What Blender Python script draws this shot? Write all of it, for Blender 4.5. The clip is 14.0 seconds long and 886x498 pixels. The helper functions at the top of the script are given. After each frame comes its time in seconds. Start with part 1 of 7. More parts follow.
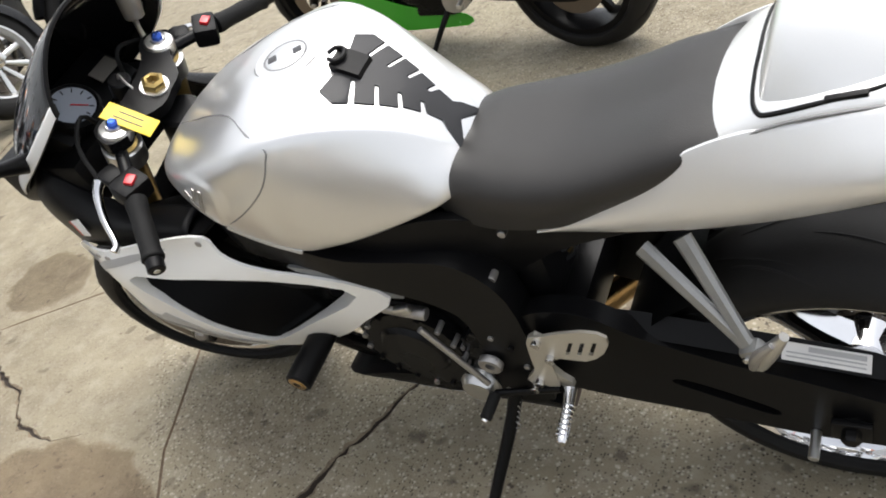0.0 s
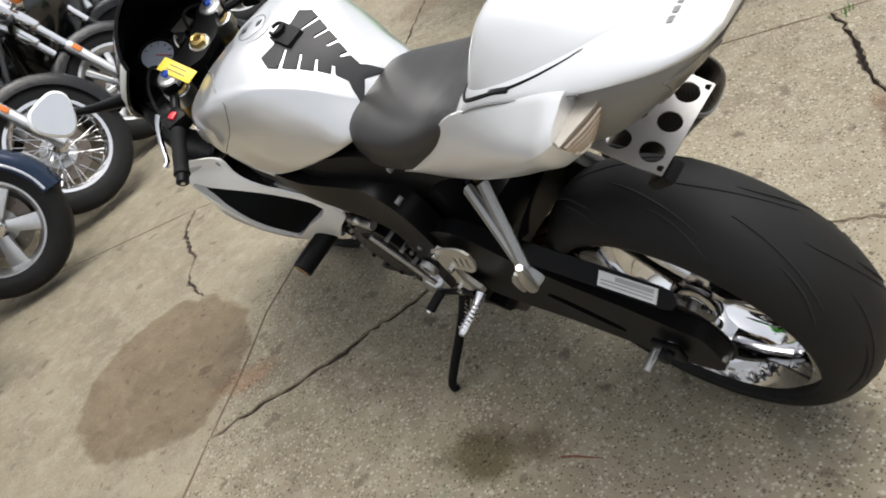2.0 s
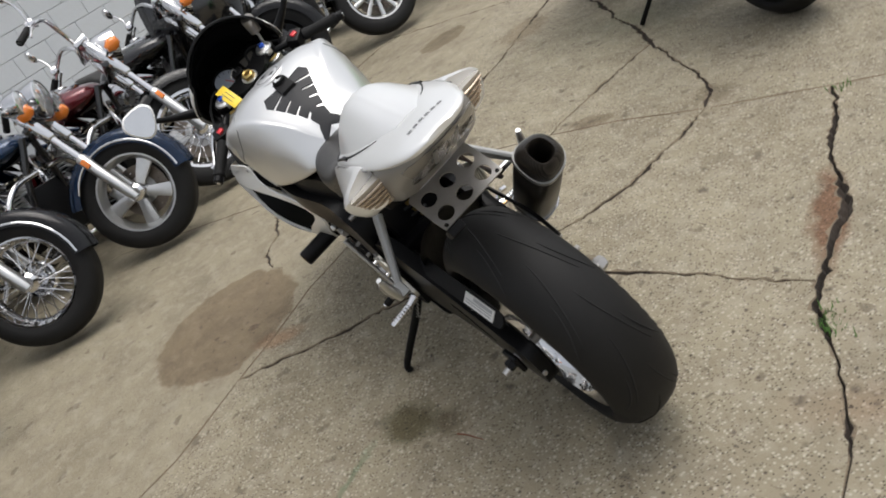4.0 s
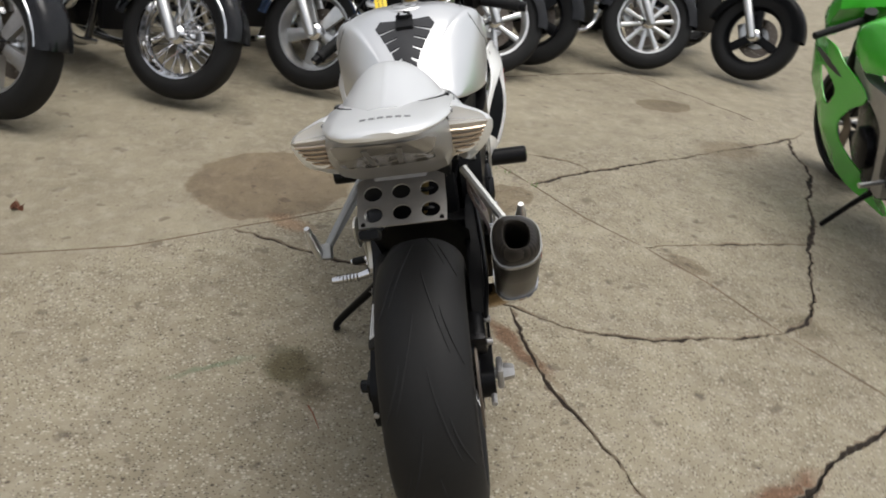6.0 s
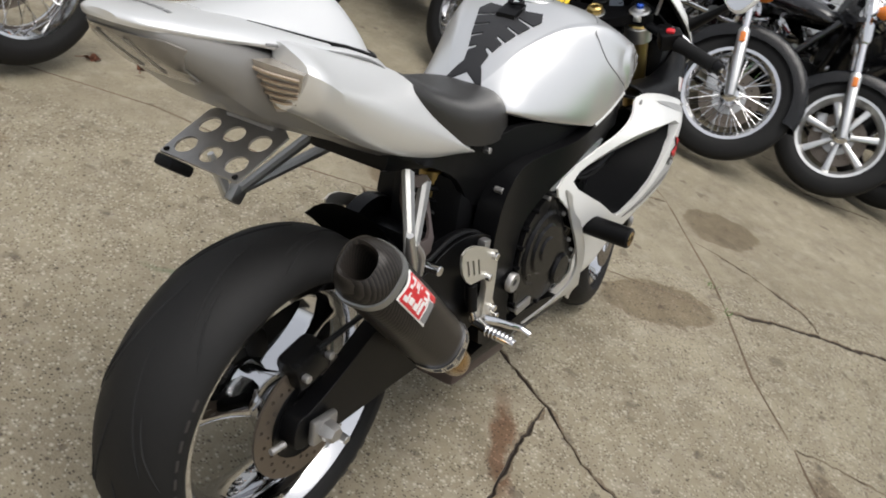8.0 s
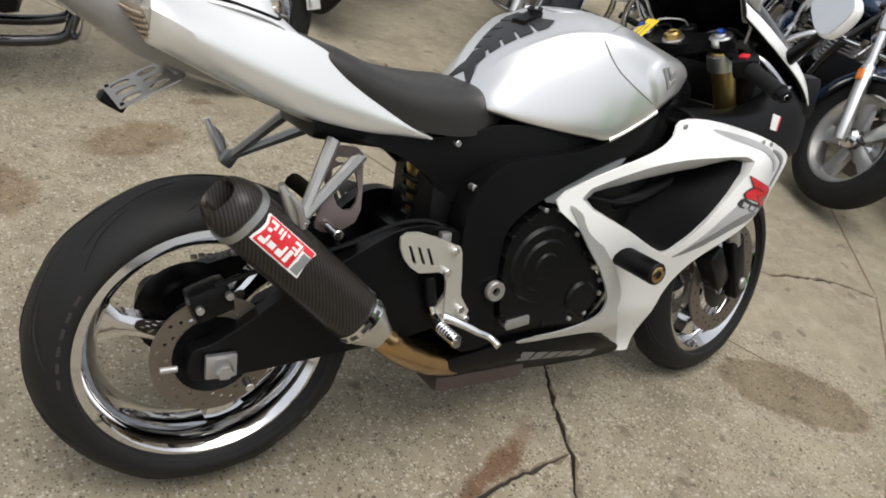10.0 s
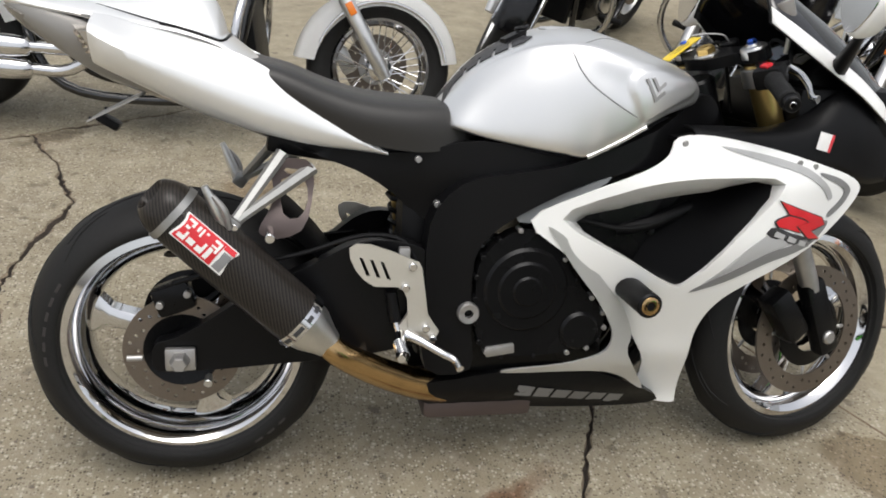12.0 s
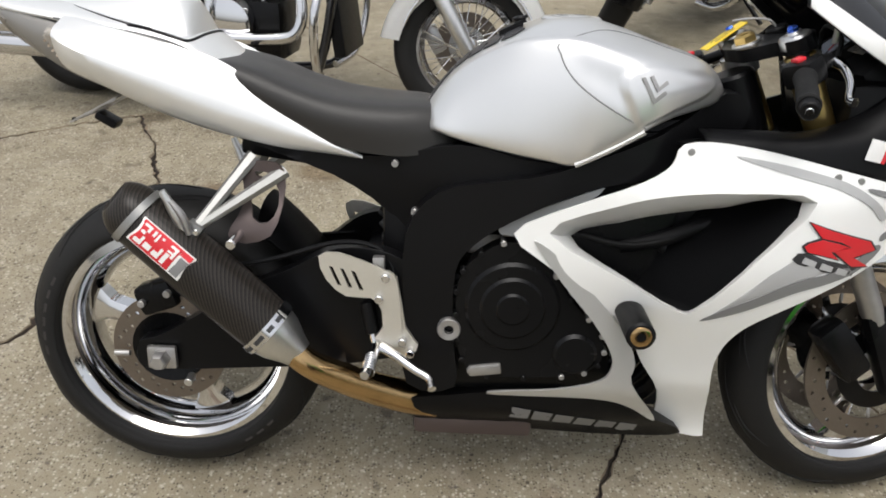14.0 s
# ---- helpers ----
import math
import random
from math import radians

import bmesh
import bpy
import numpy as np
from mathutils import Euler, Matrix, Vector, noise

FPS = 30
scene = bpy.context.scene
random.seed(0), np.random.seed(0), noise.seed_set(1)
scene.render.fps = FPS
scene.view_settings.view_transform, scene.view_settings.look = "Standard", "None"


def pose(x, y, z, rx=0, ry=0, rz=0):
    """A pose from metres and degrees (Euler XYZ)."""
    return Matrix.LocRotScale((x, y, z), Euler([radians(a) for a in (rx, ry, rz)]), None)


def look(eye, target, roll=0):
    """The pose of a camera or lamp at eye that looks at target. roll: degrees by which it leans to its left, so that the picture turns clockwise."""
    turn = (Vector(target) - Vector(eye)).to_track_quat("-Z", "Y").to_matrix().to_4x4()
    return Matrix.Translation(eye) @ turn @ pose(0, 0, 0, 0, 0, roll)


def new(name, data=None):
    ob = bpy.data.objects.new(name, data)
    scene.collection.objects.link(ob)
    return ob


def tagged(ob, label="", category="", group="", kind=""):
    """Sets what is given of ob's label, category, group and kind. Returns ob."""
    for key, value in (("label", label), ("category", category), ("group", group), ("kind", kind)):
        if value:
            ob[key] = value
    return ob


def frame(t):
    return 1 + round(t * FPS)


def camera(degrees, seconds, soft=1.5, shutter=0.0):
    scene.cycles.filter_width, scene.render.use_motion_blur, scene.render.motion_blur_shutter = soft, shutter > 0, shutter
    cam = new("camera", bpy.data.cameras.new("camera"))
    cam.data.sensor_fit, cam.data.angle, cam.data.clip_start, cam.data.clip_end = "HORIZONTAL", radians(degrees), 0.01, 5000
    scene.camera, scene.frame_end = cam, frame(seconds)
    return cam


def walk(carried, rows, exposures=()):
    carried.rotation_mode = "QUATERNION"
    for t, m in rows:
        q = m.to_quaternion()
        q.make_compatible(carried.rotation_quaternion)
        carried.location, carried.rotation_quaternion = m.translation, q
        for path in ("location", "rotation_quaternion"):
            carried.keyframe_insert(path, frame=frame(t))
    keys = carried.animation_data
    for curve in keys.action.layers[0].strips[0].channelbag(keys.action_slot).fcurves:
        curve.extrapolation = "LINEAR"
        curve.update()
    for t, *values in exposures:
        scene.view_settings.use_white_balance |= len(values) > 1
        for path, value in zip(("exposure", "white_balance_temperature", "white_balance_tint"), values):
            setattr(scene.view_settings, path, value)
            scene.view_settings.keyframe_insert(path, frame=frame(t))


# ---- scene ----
from mathutils.bvhtree import BVHTree
from mathutils.geometry import delaunay_2d_cdt

cam = camera(58.1, 14.0, 1.8, 0.3)
PATH = [
    (0, (-0.022, 1.054, 1.27), (0.954, -0.304, 0.173), -18.9),
    (0.5, (-0.144, 1.045, 1.244), (0.95, -0.236, 0.165), -20.0),
    (1, (-0.309, 1.008, 1.261), (0.915, -0.132, 0.165), -23.0),
    (1.5, (-0.499, 0.931, 1.275), (0.862, -0.034, 0.171), -26.8),
    (2, (-0.706, 0.873, 1.286), (0.763, 0.051, 0.207), -29.5),
    (2.5, (-0.893, 0.816, 1.315), (0.66, 0.109, 0.273), -31.4),
    (3, (-1.063, 0.7, 1.335), (0.573, 0.133, 0.335), -34.4),
    (3.2, (-1.128, 0.676, 1.326), (0.533, 0.137, 0.35), -34.4),
    (5.3, (-1.509, 0.393, 1.332), (0.281, 0.057, 0.506), -6.6),
    (5.5, (-1.49, 0.332, 1.312), (0.304, 0.058, 0.474), -2.2),
    (6, (-1.366, 0.189, 1.299), (0.412, 0.031, 0.398), 7.3),
    (6.5, (-1.244, 0.011, 1.308), (0.537, 0.043, 0.399), 13.7),
    (7, (-1.119, -0.214, 1.305), (0.64, 0.063, 0.395), 17.8),
    (7.5, (-0.972, -0.369, 1.276), (0.722, 0.116, 0.329), 20.9),
    (7.7, (-0.918, -0.431, 1.272), (0.737, 0.133, 0.301), 21.7),
    (9.8, (-0.426, -1.037, 1.31), (0.692, 0.242, 0.255), 17.9),
    (10, (-0.387, -1.084, 1.314), (0.676, 0.248, 0.267), 16.7),
    (10.5, (-0.252, -1.173, 1.327), (0.652, 0.269, 0.276), 14.2),
    (11, (-0.102, -1.25, 1.319), (0.638, 0.294, 0.285), 11.2),
    (11.5, (0.047, -1.301, 1.329), (0.618, 0.313, 0.295), 8.5),
    (12, (0.169, -1.344, 1.313), (0.603, 0.331, 0.309), 6.6),
    (12.5, (0.277, -1.352, 1.309), (0.59, 0.354, 0.312), 5.3),
    (13, (0.371, -1.319, 1.322), (0.577, 0.386, 0.297), 4.4),
    (13.5, (0.481, -1.273, 1.349), (0.554, 0.41, 0.27), 2.6),
    (14, (0.543, -1.245, 1.349), (0.542, 0.425, 0.248), 1.2),
]
walk(cam, [(t, look(eye, target, roll)) for t, eye, target, roll in PATH],
     exposures=[(0, 0.60), (0.5, 0.62), (1.0, 0.65), (1.5, 0.58), (2.0, 0.32), (2.5, 0.15), (3.0, 0.06), (5.3, 0.0), (7.7, 0.0), (9.8, 0.10), (14.0, 0.08)])
SKY, SUN, SUN_WIDE = 0.20, 1.32, 50.0

# ---- world and light: bright overcast day ----
world = bpy.data.worlds.new("overcast_sky")
scene.world = world
world.use_nodes = True
wn = world.node_tree.nodes
sky = wn.new("ShaderNodeTexSky")
sky.sky_type = 'NISHITA'
sky.sun_disc = False
SUN_EL, SUN_AZ = radians(77), radians(192)
sky.sun_elevation, sky.sun_rotation = SUN_EL, SUN_AZ
sky.air_density, sky.dust_density, sky.ozone_density = 1.0, 4.0, 1.0
hsv = wn.new("ShaderNodeHueSaturation")
hsv.inputs["Saturation"].default_value = 0.25
wl = world.node_tree.links
wl.new(sky.outputs[0], hsv.inputs["Color"])
wl.new(hsv.outputs[0], wn["Background"].inputs[0])
wn["Background"].inputs[1].default_value = SKY
sun_data = bpy.data.lights.new("sun", 'SUN')
sun_data.energy, sun_data.angle, sun_data.color = SUN, radians(SUN_WIDE), (1.0, 0.965, 0.91)
sun = new("sun", sun_data)
sd = Vector((math.sin(SUN_AZ) * math.cos(SUN_EL), math.cos(SUN_AZ) * math.cos(SUN_EL), math.sin(SUN_EL)))
sun.matrix_world = look(sd * 30, (0, 0, 0))


# ---- materials ----
def mat(name, col, rough=0.5, metal=0.0, coat=0.0, grain=0.0, grain_scale=60.0, bump=0.0, bump_scale=200.0,
        vary=0.0, vary_scale=6.0, trans=0.0, emit=0.0, coat_rough=0.05, spec=0.5):
    """A Principled material with variation at two scales, relief and wear in the gloss."""
    m = bpy.data.materials.new(name)
    m.use_nodes = True
    nt = m.node_tree
    n, l = nt.nodes, nt.links
    b = n["Principled BSDF"]
    b.inputs["Base Color"].default_value = (*col, 1)
    b.inputs["Roughness"].default_value = rough
    b.inputs["Metallic"].default_value = metal
    b.inputs["Coat Weight"].default_value = coat
    b.inputs["Coat Roughness"].default_value = coat_rough
    b.inputs["Transmission Weight"].default_value = trans
    b.inputs["Specular IOR Level"].default_value = spec
    if emit:
        b.inputs["Emission Color"].default_value = (*col, 1)
        b.inputs["Emission Strength"].default_value = emit
    tc = n.new("ShaderNodeTexCoord")
    if grain or vary:
        fine, wide = n.new("ShaderNodeTexNoise"), n.new("ShaderNodeTexNoise")
        fine.inputs["Scale"].default_value, fine.inputs["Detail"].default_value = grain_scale, 6
        wide.inputs["Scale"].default_value, wide.inputs["Detail"].default_value = vary_scale, 4
        a = n.new("ShaderNodeMath"); a.operation = 'MULTIPLY_ADD'
        a.inputs[1].default_value, a.inputs[2].default_value = 2 * grain, 1 - grain
        c = n.new("ShaderNodeMath"); c.operation = 'MULTIPLY_ADD'
        c.inputs[1].default_value, c.inputs[2].default_value = 2 * vary, 1 - vary
        d = n.new("ShaderNodeMath"); d.operation = 'MULTIPLY'
        mix = n.new("ShaderNodeVectorMath"); mix.operation = 'SCALE'
        mix.inputs[0].default_value = col
        for t in (fine, wide):
            l.new(tc.outputs["Object"], t.inputs["Vector"])
        l.new(fine.outputs[0], a.inputs[0]); l.new(wide.outputs[0], c.inputs[0])
        l.new(a.outputs[0], d.inputs[0]); l.new(c.outputs[0], d.inputs[1])
        l.new(d.outputs[0], mix.inputs["Scale"]); l.new(mix.outputs[0], b.inputs["Base Color"])
        r = n.new("ShaderNodeMath"); r.operation = 'MULTIPLY_ADD'; r.use_clamp = True
        r.inputs[1].default_value, r.inputs[2].default_value = 0.25 * (grain + vary) + 0.06, rough - 0.03
        l.new(wide.outputs[0], r.inputs[0]); l.new(r.outputs[0], b.inputs["Roughness"])
    if bump:
        t = n.new("ShaderNodeTexNoise")
        t.inputs["Scale"].default_value, t.inputs["Detail"].default_value = bump_scale, 4
        bp = n.new("ShaderNodeBump")
        bp.inputs["Strength"].default_value, bp.inputs["Distance"].default_value = bump, 0.002
        l.new(tc.outputs["Object"], t.inputs["Vector"])
        l.new(t.outputs[0], bp.inputs["Height"]); l.new(bp.outputs[0], b.inputs["Normal"])
    return m


PEARL = mat("pearl_white_paint", (0.86, 0.86, 0.84), 0.30, 0.0, 0.5, vary=0.03, vary_scale=9, grain=0.02, grain_scale=900)
TANK_PAINT = mat("silvery_white_paint", (0.74, 0.74, 0.735), 0.31, 0.82, 0.35, vary=0.02, grain=0.03, grain_scale=900)
TAIL_PAINT = mat("silvery_white_tail_paint", (0.80, 0.80, 0.79), 0.31, 0.58, 0.35, vary=0.02, grain=0.03, grain_scale=900)
SILVER = mat("silver_paint", (0.56, 0.56, 0.545), 0.36, 0.55, 0.35, vary=0.03, grain=0.04, grain_scale=900)
GREY_PAINT = mat("grey_paint", (0.20, 0.21, 0.22), 0.35, 0.5, 0.4, vary=0.05)
SATIN_BLACK = mat("satin_black_frame", (0.0045, 0.0045, 0.005), 0.27, 0.0, vary=0.2, bump=0.08, bump_scale=700, spec=0.16)
PLASTIC = mat("black_plastic", (0.0045, 0.0045, 0.005), 0.38, vary=0.2, bump=0.15, bump_scale=900, spec=0.16)
GLOSS_BLACK = mat("gloss_black_paint", (0.005, 0.005, 0.006), 0.18, 0.0, 0.6, vary=0.1)
VINYL = mat("seat_vinyl", (0.026, 0.0245, 0.023), 0.38, vary=0.2, bump=0.28, bump_scale=650, spec=0.38)
RUBBER = mat("tyre_rubber", (0.0115, 0.0112, 0.011), 0.55, vary=0.25, vary_scale=14, grain=0.15, grain_scale=120, bump=0.15, bump_scale=400, spec=0.22)
WALL_MARK = mat("tyre_wall_print", (0.024, 0.021, 0.020), 0.6, vary=0.2)
GROOVE = mat("tyre_groove", (0.006, 0.006, 0.006), 0.8, grain=0.2)
GRIP = mat("grip_rubber", (0.008, 0.008, 0.008), 0.65, bump=0.5, bump_scale=500, vary=0.2, spec=0.22)
CHROME = mat("chrome", (0.66, 0.66, 0.67), 0.06, 1.0, vary=0.05, vary_scale=20)
ALU = mat("cast_aluminium", (0.62, 0.62, 0.61), 0.34, 1.0, vary=0.12, vary_scale=30, grain=0.08, grain_scale=300)
RAW = mat("machined_aluminium", (0.66, 0.63, 0.56), 0.40, 0.75, vary=0.1, grain=0.06, grain_scale=250)
STEEL = mat("dull_steel", (0.42, 0.41, 0.40), 0.42, 0.9, vary=0.2, vary_scale=25, grain=0.1)
CAST = mat("cast_silver", (0.32, 0.32, 0.31), 0.42, 0.85, vary=0.15, vary_scale=30, grain=0.08, grain_scale=300)
UNDER_PAINT = mat("undertail_grey_paint", (0.25, 0.24, 0.225), 0.38, 0.4, 0.3, vary=0.05, grain=0.03, grain_scale=900)
DISC = mat("brake_disc_steel", (0.19, 0.160, 0.132), 0.40, 0.85, vary=0.15, grain=0.12, grain_scale=200)
ENGINE = mat("engine_black", (0.007, 0.007, 0.0075), 0.22, 0.3, vary=0.25, grain=0.1, bump=0.08, bump_scale=400, spec=0.20)
GOLD = mat("gold_anodised", (0.42, 0.30, 0.11), 0.30, 0.9, vary=0.12)
TITAN = mat("heat_tinted_steel", (0.46, 0.31, 0.15), 0.13, 1.0, vary=0.35, vary_scale=18, grain=0.1)
PURPLE = mat("tinted_bracket_steel", (0.105, 0.082, 0.078), 0.40, 0.6, vary=0.2)
LENS = mat("clear_lens", (0.47, 0.43, 0.37), 0.12, 0.2, 0.9, vary=0.1)
LENS_RIB = mat("lens_reflector", (0.52, 0.42, 0.32), 0.22, 0.6, 0.4, vary=0.15)
TAIL_LENS = mat("smoked_tail_lens", (0.19, 0.175, 0.155), 0.22, 0.2, 0.8, vary=0.12, vary_scale=15)
AMBER = mat("amber_lens", (0.75, 0.20, 0.02), 0.2, coat=0.6, vary=0.1)
RED = mat("red_decal", (0.62, 0.02, 0.03), 0.3, coat=0.3, vary=0.05)
WHITE_DECAL = mat("white_decal", (0.78, 0.77, 0.75), 0.4, vary=0.05)
GREY_DECAL = mat("grey_decal", (0.20, 0.20, 0.20), 0.4, vary=0.05)
LIGHT_GREY = mat("light_grey_decal", (0.42, 0.42, 0.42), 0.4, vary=0.05)
DARK_DECAL = mat("dark_decal", (0.03, 0.03, 0.032), 0.4, vary=0.1)
PAD = mat("tank_pad_rubber", (0.030, 0.030, 0.032), 0.45, coat=0.1, vary=0.15, bump=0.2, bump_scale=700, spec=0.22)
YELLOW = mat("yellow_tag_plastic", (0.80, 0.58, 0.03), 0.4, vary=0.05)
BLUE_ANO = mat("blue_anodised", (0.05, 0.12, 0.50), 0.25, 0.9)
DIAL = mat("dial_face", (0.44, 0.48, 0.55), 0.25, coat=0.8, vary=0.1)
GREEN = mat("green_paint", (0.06, 0.48, 0.03), 0.25, 0.1, 0.7, vary=0.05)
BLUE = mat("dark_blue_paint", (0.006, 0.030, 0.085), 0.18, 0.3, 0.8, vary=0.1)
MAROON = mat("dark_red_paint", (0.13, 0.008, 0.014), 0.2, 0.3, 0.8, vary=0.1)
GLASS_DARK = mat("smoked_screen", (0.006, 0.006, 0.007), 0.08, 0.0, 0.5, vary=0.1)
LAMP = mat("headlamp_glass", (0.72, 0.74, 0.76), 0.08, 0.7, 0.9, vary=0.1)
LEAF = mat("dry_leaf", (0.16, 0.06, 0.03), 0.8, vary=0.3, vary_scale=40)
WEED = mat("weed_green", (0.07, 0.16, 0.03), 0.7, vary=0.3, vary_scale=60)
WALL_PAINT = mat("pale_grey_wall_paint", (0.56, 0.59, 0.62), 0.7, vary=0.08, vary_scale=1.5, grain=0.05, grain_scale=40, bump=0.4, bump_scale=90)
MORTAR = mat("painted_joint", (0.52, 0.55, 0.58), 0.8, vary=0.1)


def carbon():
    m = mat("carbon_fibre", (0.03, 0.042, 0.038), 0.32, 0.0, 0.12, coat_rough=0.2, spec=0.15)
    n, l = m.node_tree.nodes, m.node_tree.links
    tc, mp, w = n.new("ShaderNodeTexCoord"), n.new("ShaderNodeMapping"), n.new("ShaderNodeTexWave")
    mp.inputs["Rotation"].default_value = (0, radians(8), 0)
    w.wave_profile, w.bands_direction = 'SAW', 'X'
    w.inputs["Scale"].default_value, w.inputs["Distortion"].default_value = 55, 0.4
    w.inputs["Detail"].default_value = 1
    r = n.new("ShaderNodeValToRGB")
    r.color_ramp.elements[0].color, r.color_ramp.elements[1].color = (0.004, 0.0038, 0.0036, 1), (0.040, 0.034, 0.029, 1)
    l.new(tc.outputs["Object"], mp.inputs[0]); l.new(mp.outputs[0], w.inputs[0])
    l.new(w.outputs["Fac"], r.inputs[0]); l.new(r.outputs[0], n["Principled BSDF"].inputs["Base Color"])
    return m


CARBON = carbon()

# Stains on the concrete and one painted shade: centre x, y, half lengths, turn in degrees, colour, strength, edge
# softness
STAINS_AND_SHADE = [
    (1.66, 0.65, 0.37, 0.32, -25, (0.62, 0.54, 0.47), 0.90, 0.06),
    (1.30, 0.52, 0.06, 0.12, -30, (0.85, 0.50, 0.32), 0.55, 0.6),
    (0.42, 0.40, 0.13, 0.09, 20, (0.27, 0.26, 0.15), 0.85, 0.55),
    (0.31, 0.33, 0.08, 0.07, -40, (0.35, 0.31, 0.24), 0.70, 0.6),
    (1.68, -0.27, 0.25, 0.13, -40, (0.60, 0.54, 0.47), 0.90, 0.10),
    (2.58, -0.24, 0.20, 0.16, -30, (0.58, 0.52, 0.45), 0.85, 0.10),
    (3.44, -1.50, 0.14, 0.19, 20, (0.58, 0.52, 0.45), 0.85, 0.12),
    (2.68, -1.65, 0.24, 0.17, -60, (0.62, 0.54, 0.46), 0.65, 0.45),
    (0.39, 0.61, 0.15, 0.018, -58, (0.50, 0.72, 0.62), 0.70, 0.7),
    (0.60, -0.24, 0.24, 0.035, 28, (0.50, 0.33, 0.25), 0.95, 0.5),
    (0.00, -0.78, 0.30, 0.055, 125, (0.50, 0.29, 0.21), 0.90, 0.5),
    (0.85, -1.25, 0.10, 0.10, 0, (0.55, 0.50, 0.44), 0.6, 0.5),
    (1.25, -0.96, 0.11, 0.06, 30, (0.6, 0.54, 0.48), 0.85, 0.3),
    (0.18, 1.33, 0.20, 0.12, 20, (0.62, 0.52, 0.43), 0.85, 0.25),
    (-0.24, 1.05, 0.12, 0.16, 0, (0.66, 0.55, 0.48), 0.85, 0.3),
    (0.47, 1.62, 0.07, 0.03, 0, (0.6, 0.52, 0.42), 0.8, 0.4),
    (-0.50, -0.30, 0.25, 0.10, 40, (0.75, 0.58, 0.52), 0.5, 0.7),
    # not a stain: soft shade under the cruiser row, painted into the concrete
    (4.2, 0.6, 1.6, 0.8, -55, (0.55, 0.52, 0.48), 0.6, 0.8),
    (-0.62, 1.72, 0.16, 0.06, 30, (0.35, 0.30, 0.25), 0.75, 0.5),
]


def concrete():
    m = bpy.data.materials.new("old_concrete")
    m.use_nodes = True
    n, l = m.node_tree.nodes, m.node_tree.links
    b = n["Principled BSDF"]
    geo = n.new("ShaderNodeNewGeometry")
    pos = geo.outputs["Position"]

    def noise_tex(scale, detail=5, rough=0.55):
        t = n.new("ShaderNodeTexNoise")
        t.inputs["Scale"].default_value, t.inputs["Detail"].default_value, t.inputs["Roughness"].default_value = scale, detail, rough
        l.new(pos, t.inputs["Vector"])
        return t

    def ramp(src, a, b_, ca=(0, 0, 0, 1), cb=(1, 1, 1, 1)):
        r = n.new("ShaderNodeValToRGB")
        r.color_ramp.elements[0].position, r.color_ramp.elements[1].position = a, b_
        r.color_ramp.elements[0].color, r.color_ramp.elements[1].color = ca, cb
        l.new(src, r.inputs[0])
        return r.outputs[0]

    def blend(fac, a, b_, how='MIX'):
        x = n.new("ShaderNodeMix")
        x.data_type, x.blend_type = 'RGBA', how
        if isinstance(fac, float):
            x.inputs[0].default_value = fac
        else:
            l.new(fac, x.inputs[0])
        for sock, v in ((6, a), (7, b_)):
            if isinstance(v, tuple):
                x.inputs[sock].default_value = (*v[:3], 1)
            else:
                l.new(v, x.inputs[sock])
        return x.outputs[2]

    big = noise_tex(0.9, 4)
    mid = noise_tex(7, 6)
    base = ramp(big.outputs[0], 0.3, 0.75, (0.240, 0.208, 0.143, 1), (0.330, 0.290, 0.206, 1))
    base = blend(ramp(mid.outputs[0], 0.40, 0.72), base, blend(0.5, base, (0.15, 0.125, 0.09)))
    grime = noise_tex(2.4, 6, 0.65)
    base = blend(blend(1.0, ramp(grime.outputs[0], 0.50, 0.72), (0.55, 0.55, 0.55), 'MULTIPLY'), base, blend(1.0, base, (0.60, 0.57, 0.53), 'MULTIPLY'))
    # exposed stones, more of them on the worn slab beside the joint
    sep = n.new("ShaderNodeSeparateXYZ")
    l.new(pos, sep.inputs[0])
    side = n.new("ShaderNodeMath"); side.operation = 'MULTIPLY_ADD'
    side.inputs[1].default_value, side.inputs[2].default_value = 0.80, -1.78
    l.new(sep.outputs[1], side.inputs[0])
    side2 = n.new("ShaderNodeMath"); side2.operation = 'MULTIPLY_ADD'
    side2.inputs[1].default_value = 1.0
    l.new(sep.outputs[0], side2.inputs[0]); l.new(side.outputs[0], side2.inputs[2])
    worn = ramp(side2.outputs[0], 0.0, 0.06, (1, 1, 1, 1), (0.28, 0.28, 0.28, 1))
    for scale, low, high, col, fac in ((120, 0.22, 0.46, (0.46, 0.42, 0.34), 0.85), (150, 0.25, 0.45, (0.065, 0.048, 0.034), 0.9),
                                       (52, 0.14, 0.32, (0.46, 0.41, 0.33), 0.80), (34, 0.10, 0.20, (0.050, 0.036, 0.026), 0.85)):
        v = n.new("ShaderNodeTexVoronoi")
        v.inputs["Scale"].default_value = scale
        l.new(pos, v.inputs["Vector"])
        mask = ramp(v.outputs["Distance"], low, high, (1, 1, 1, 1), (0, 0, 0, 1))
        sepc = n.new("ShaderNodeSeparateColor")
        l.new(v.outputs["Color"], sepc.inputs[0])
        some = ramp(sepc.outputs[0], 0.62, 0.66)
        mm = blend(1.0, mask, some, 'MULTIPLY')
        mm = blend(1.0, mm, worn, 'MULTIPLY')
        mm = blend(1.0, mm, (fac, fac, fac), 'MULTIPLY')
        base = blend(mm, base, col)
    pits = noise_tex(38, 3, 0.7)
    base = blend(ramp(pits.outputs[0], 0.63, 0.70), base, (0.13, 0.10, 0.075))
    spots = noise_tex(11, 2, 0.5)
    base = blend(blend(1.0, ramp(spots.outputs[0], 0.665, 0.70), (0.62, 0.62, 0.62), 'MULTIPLY'), base, (0.11, 0.085, 0.06))
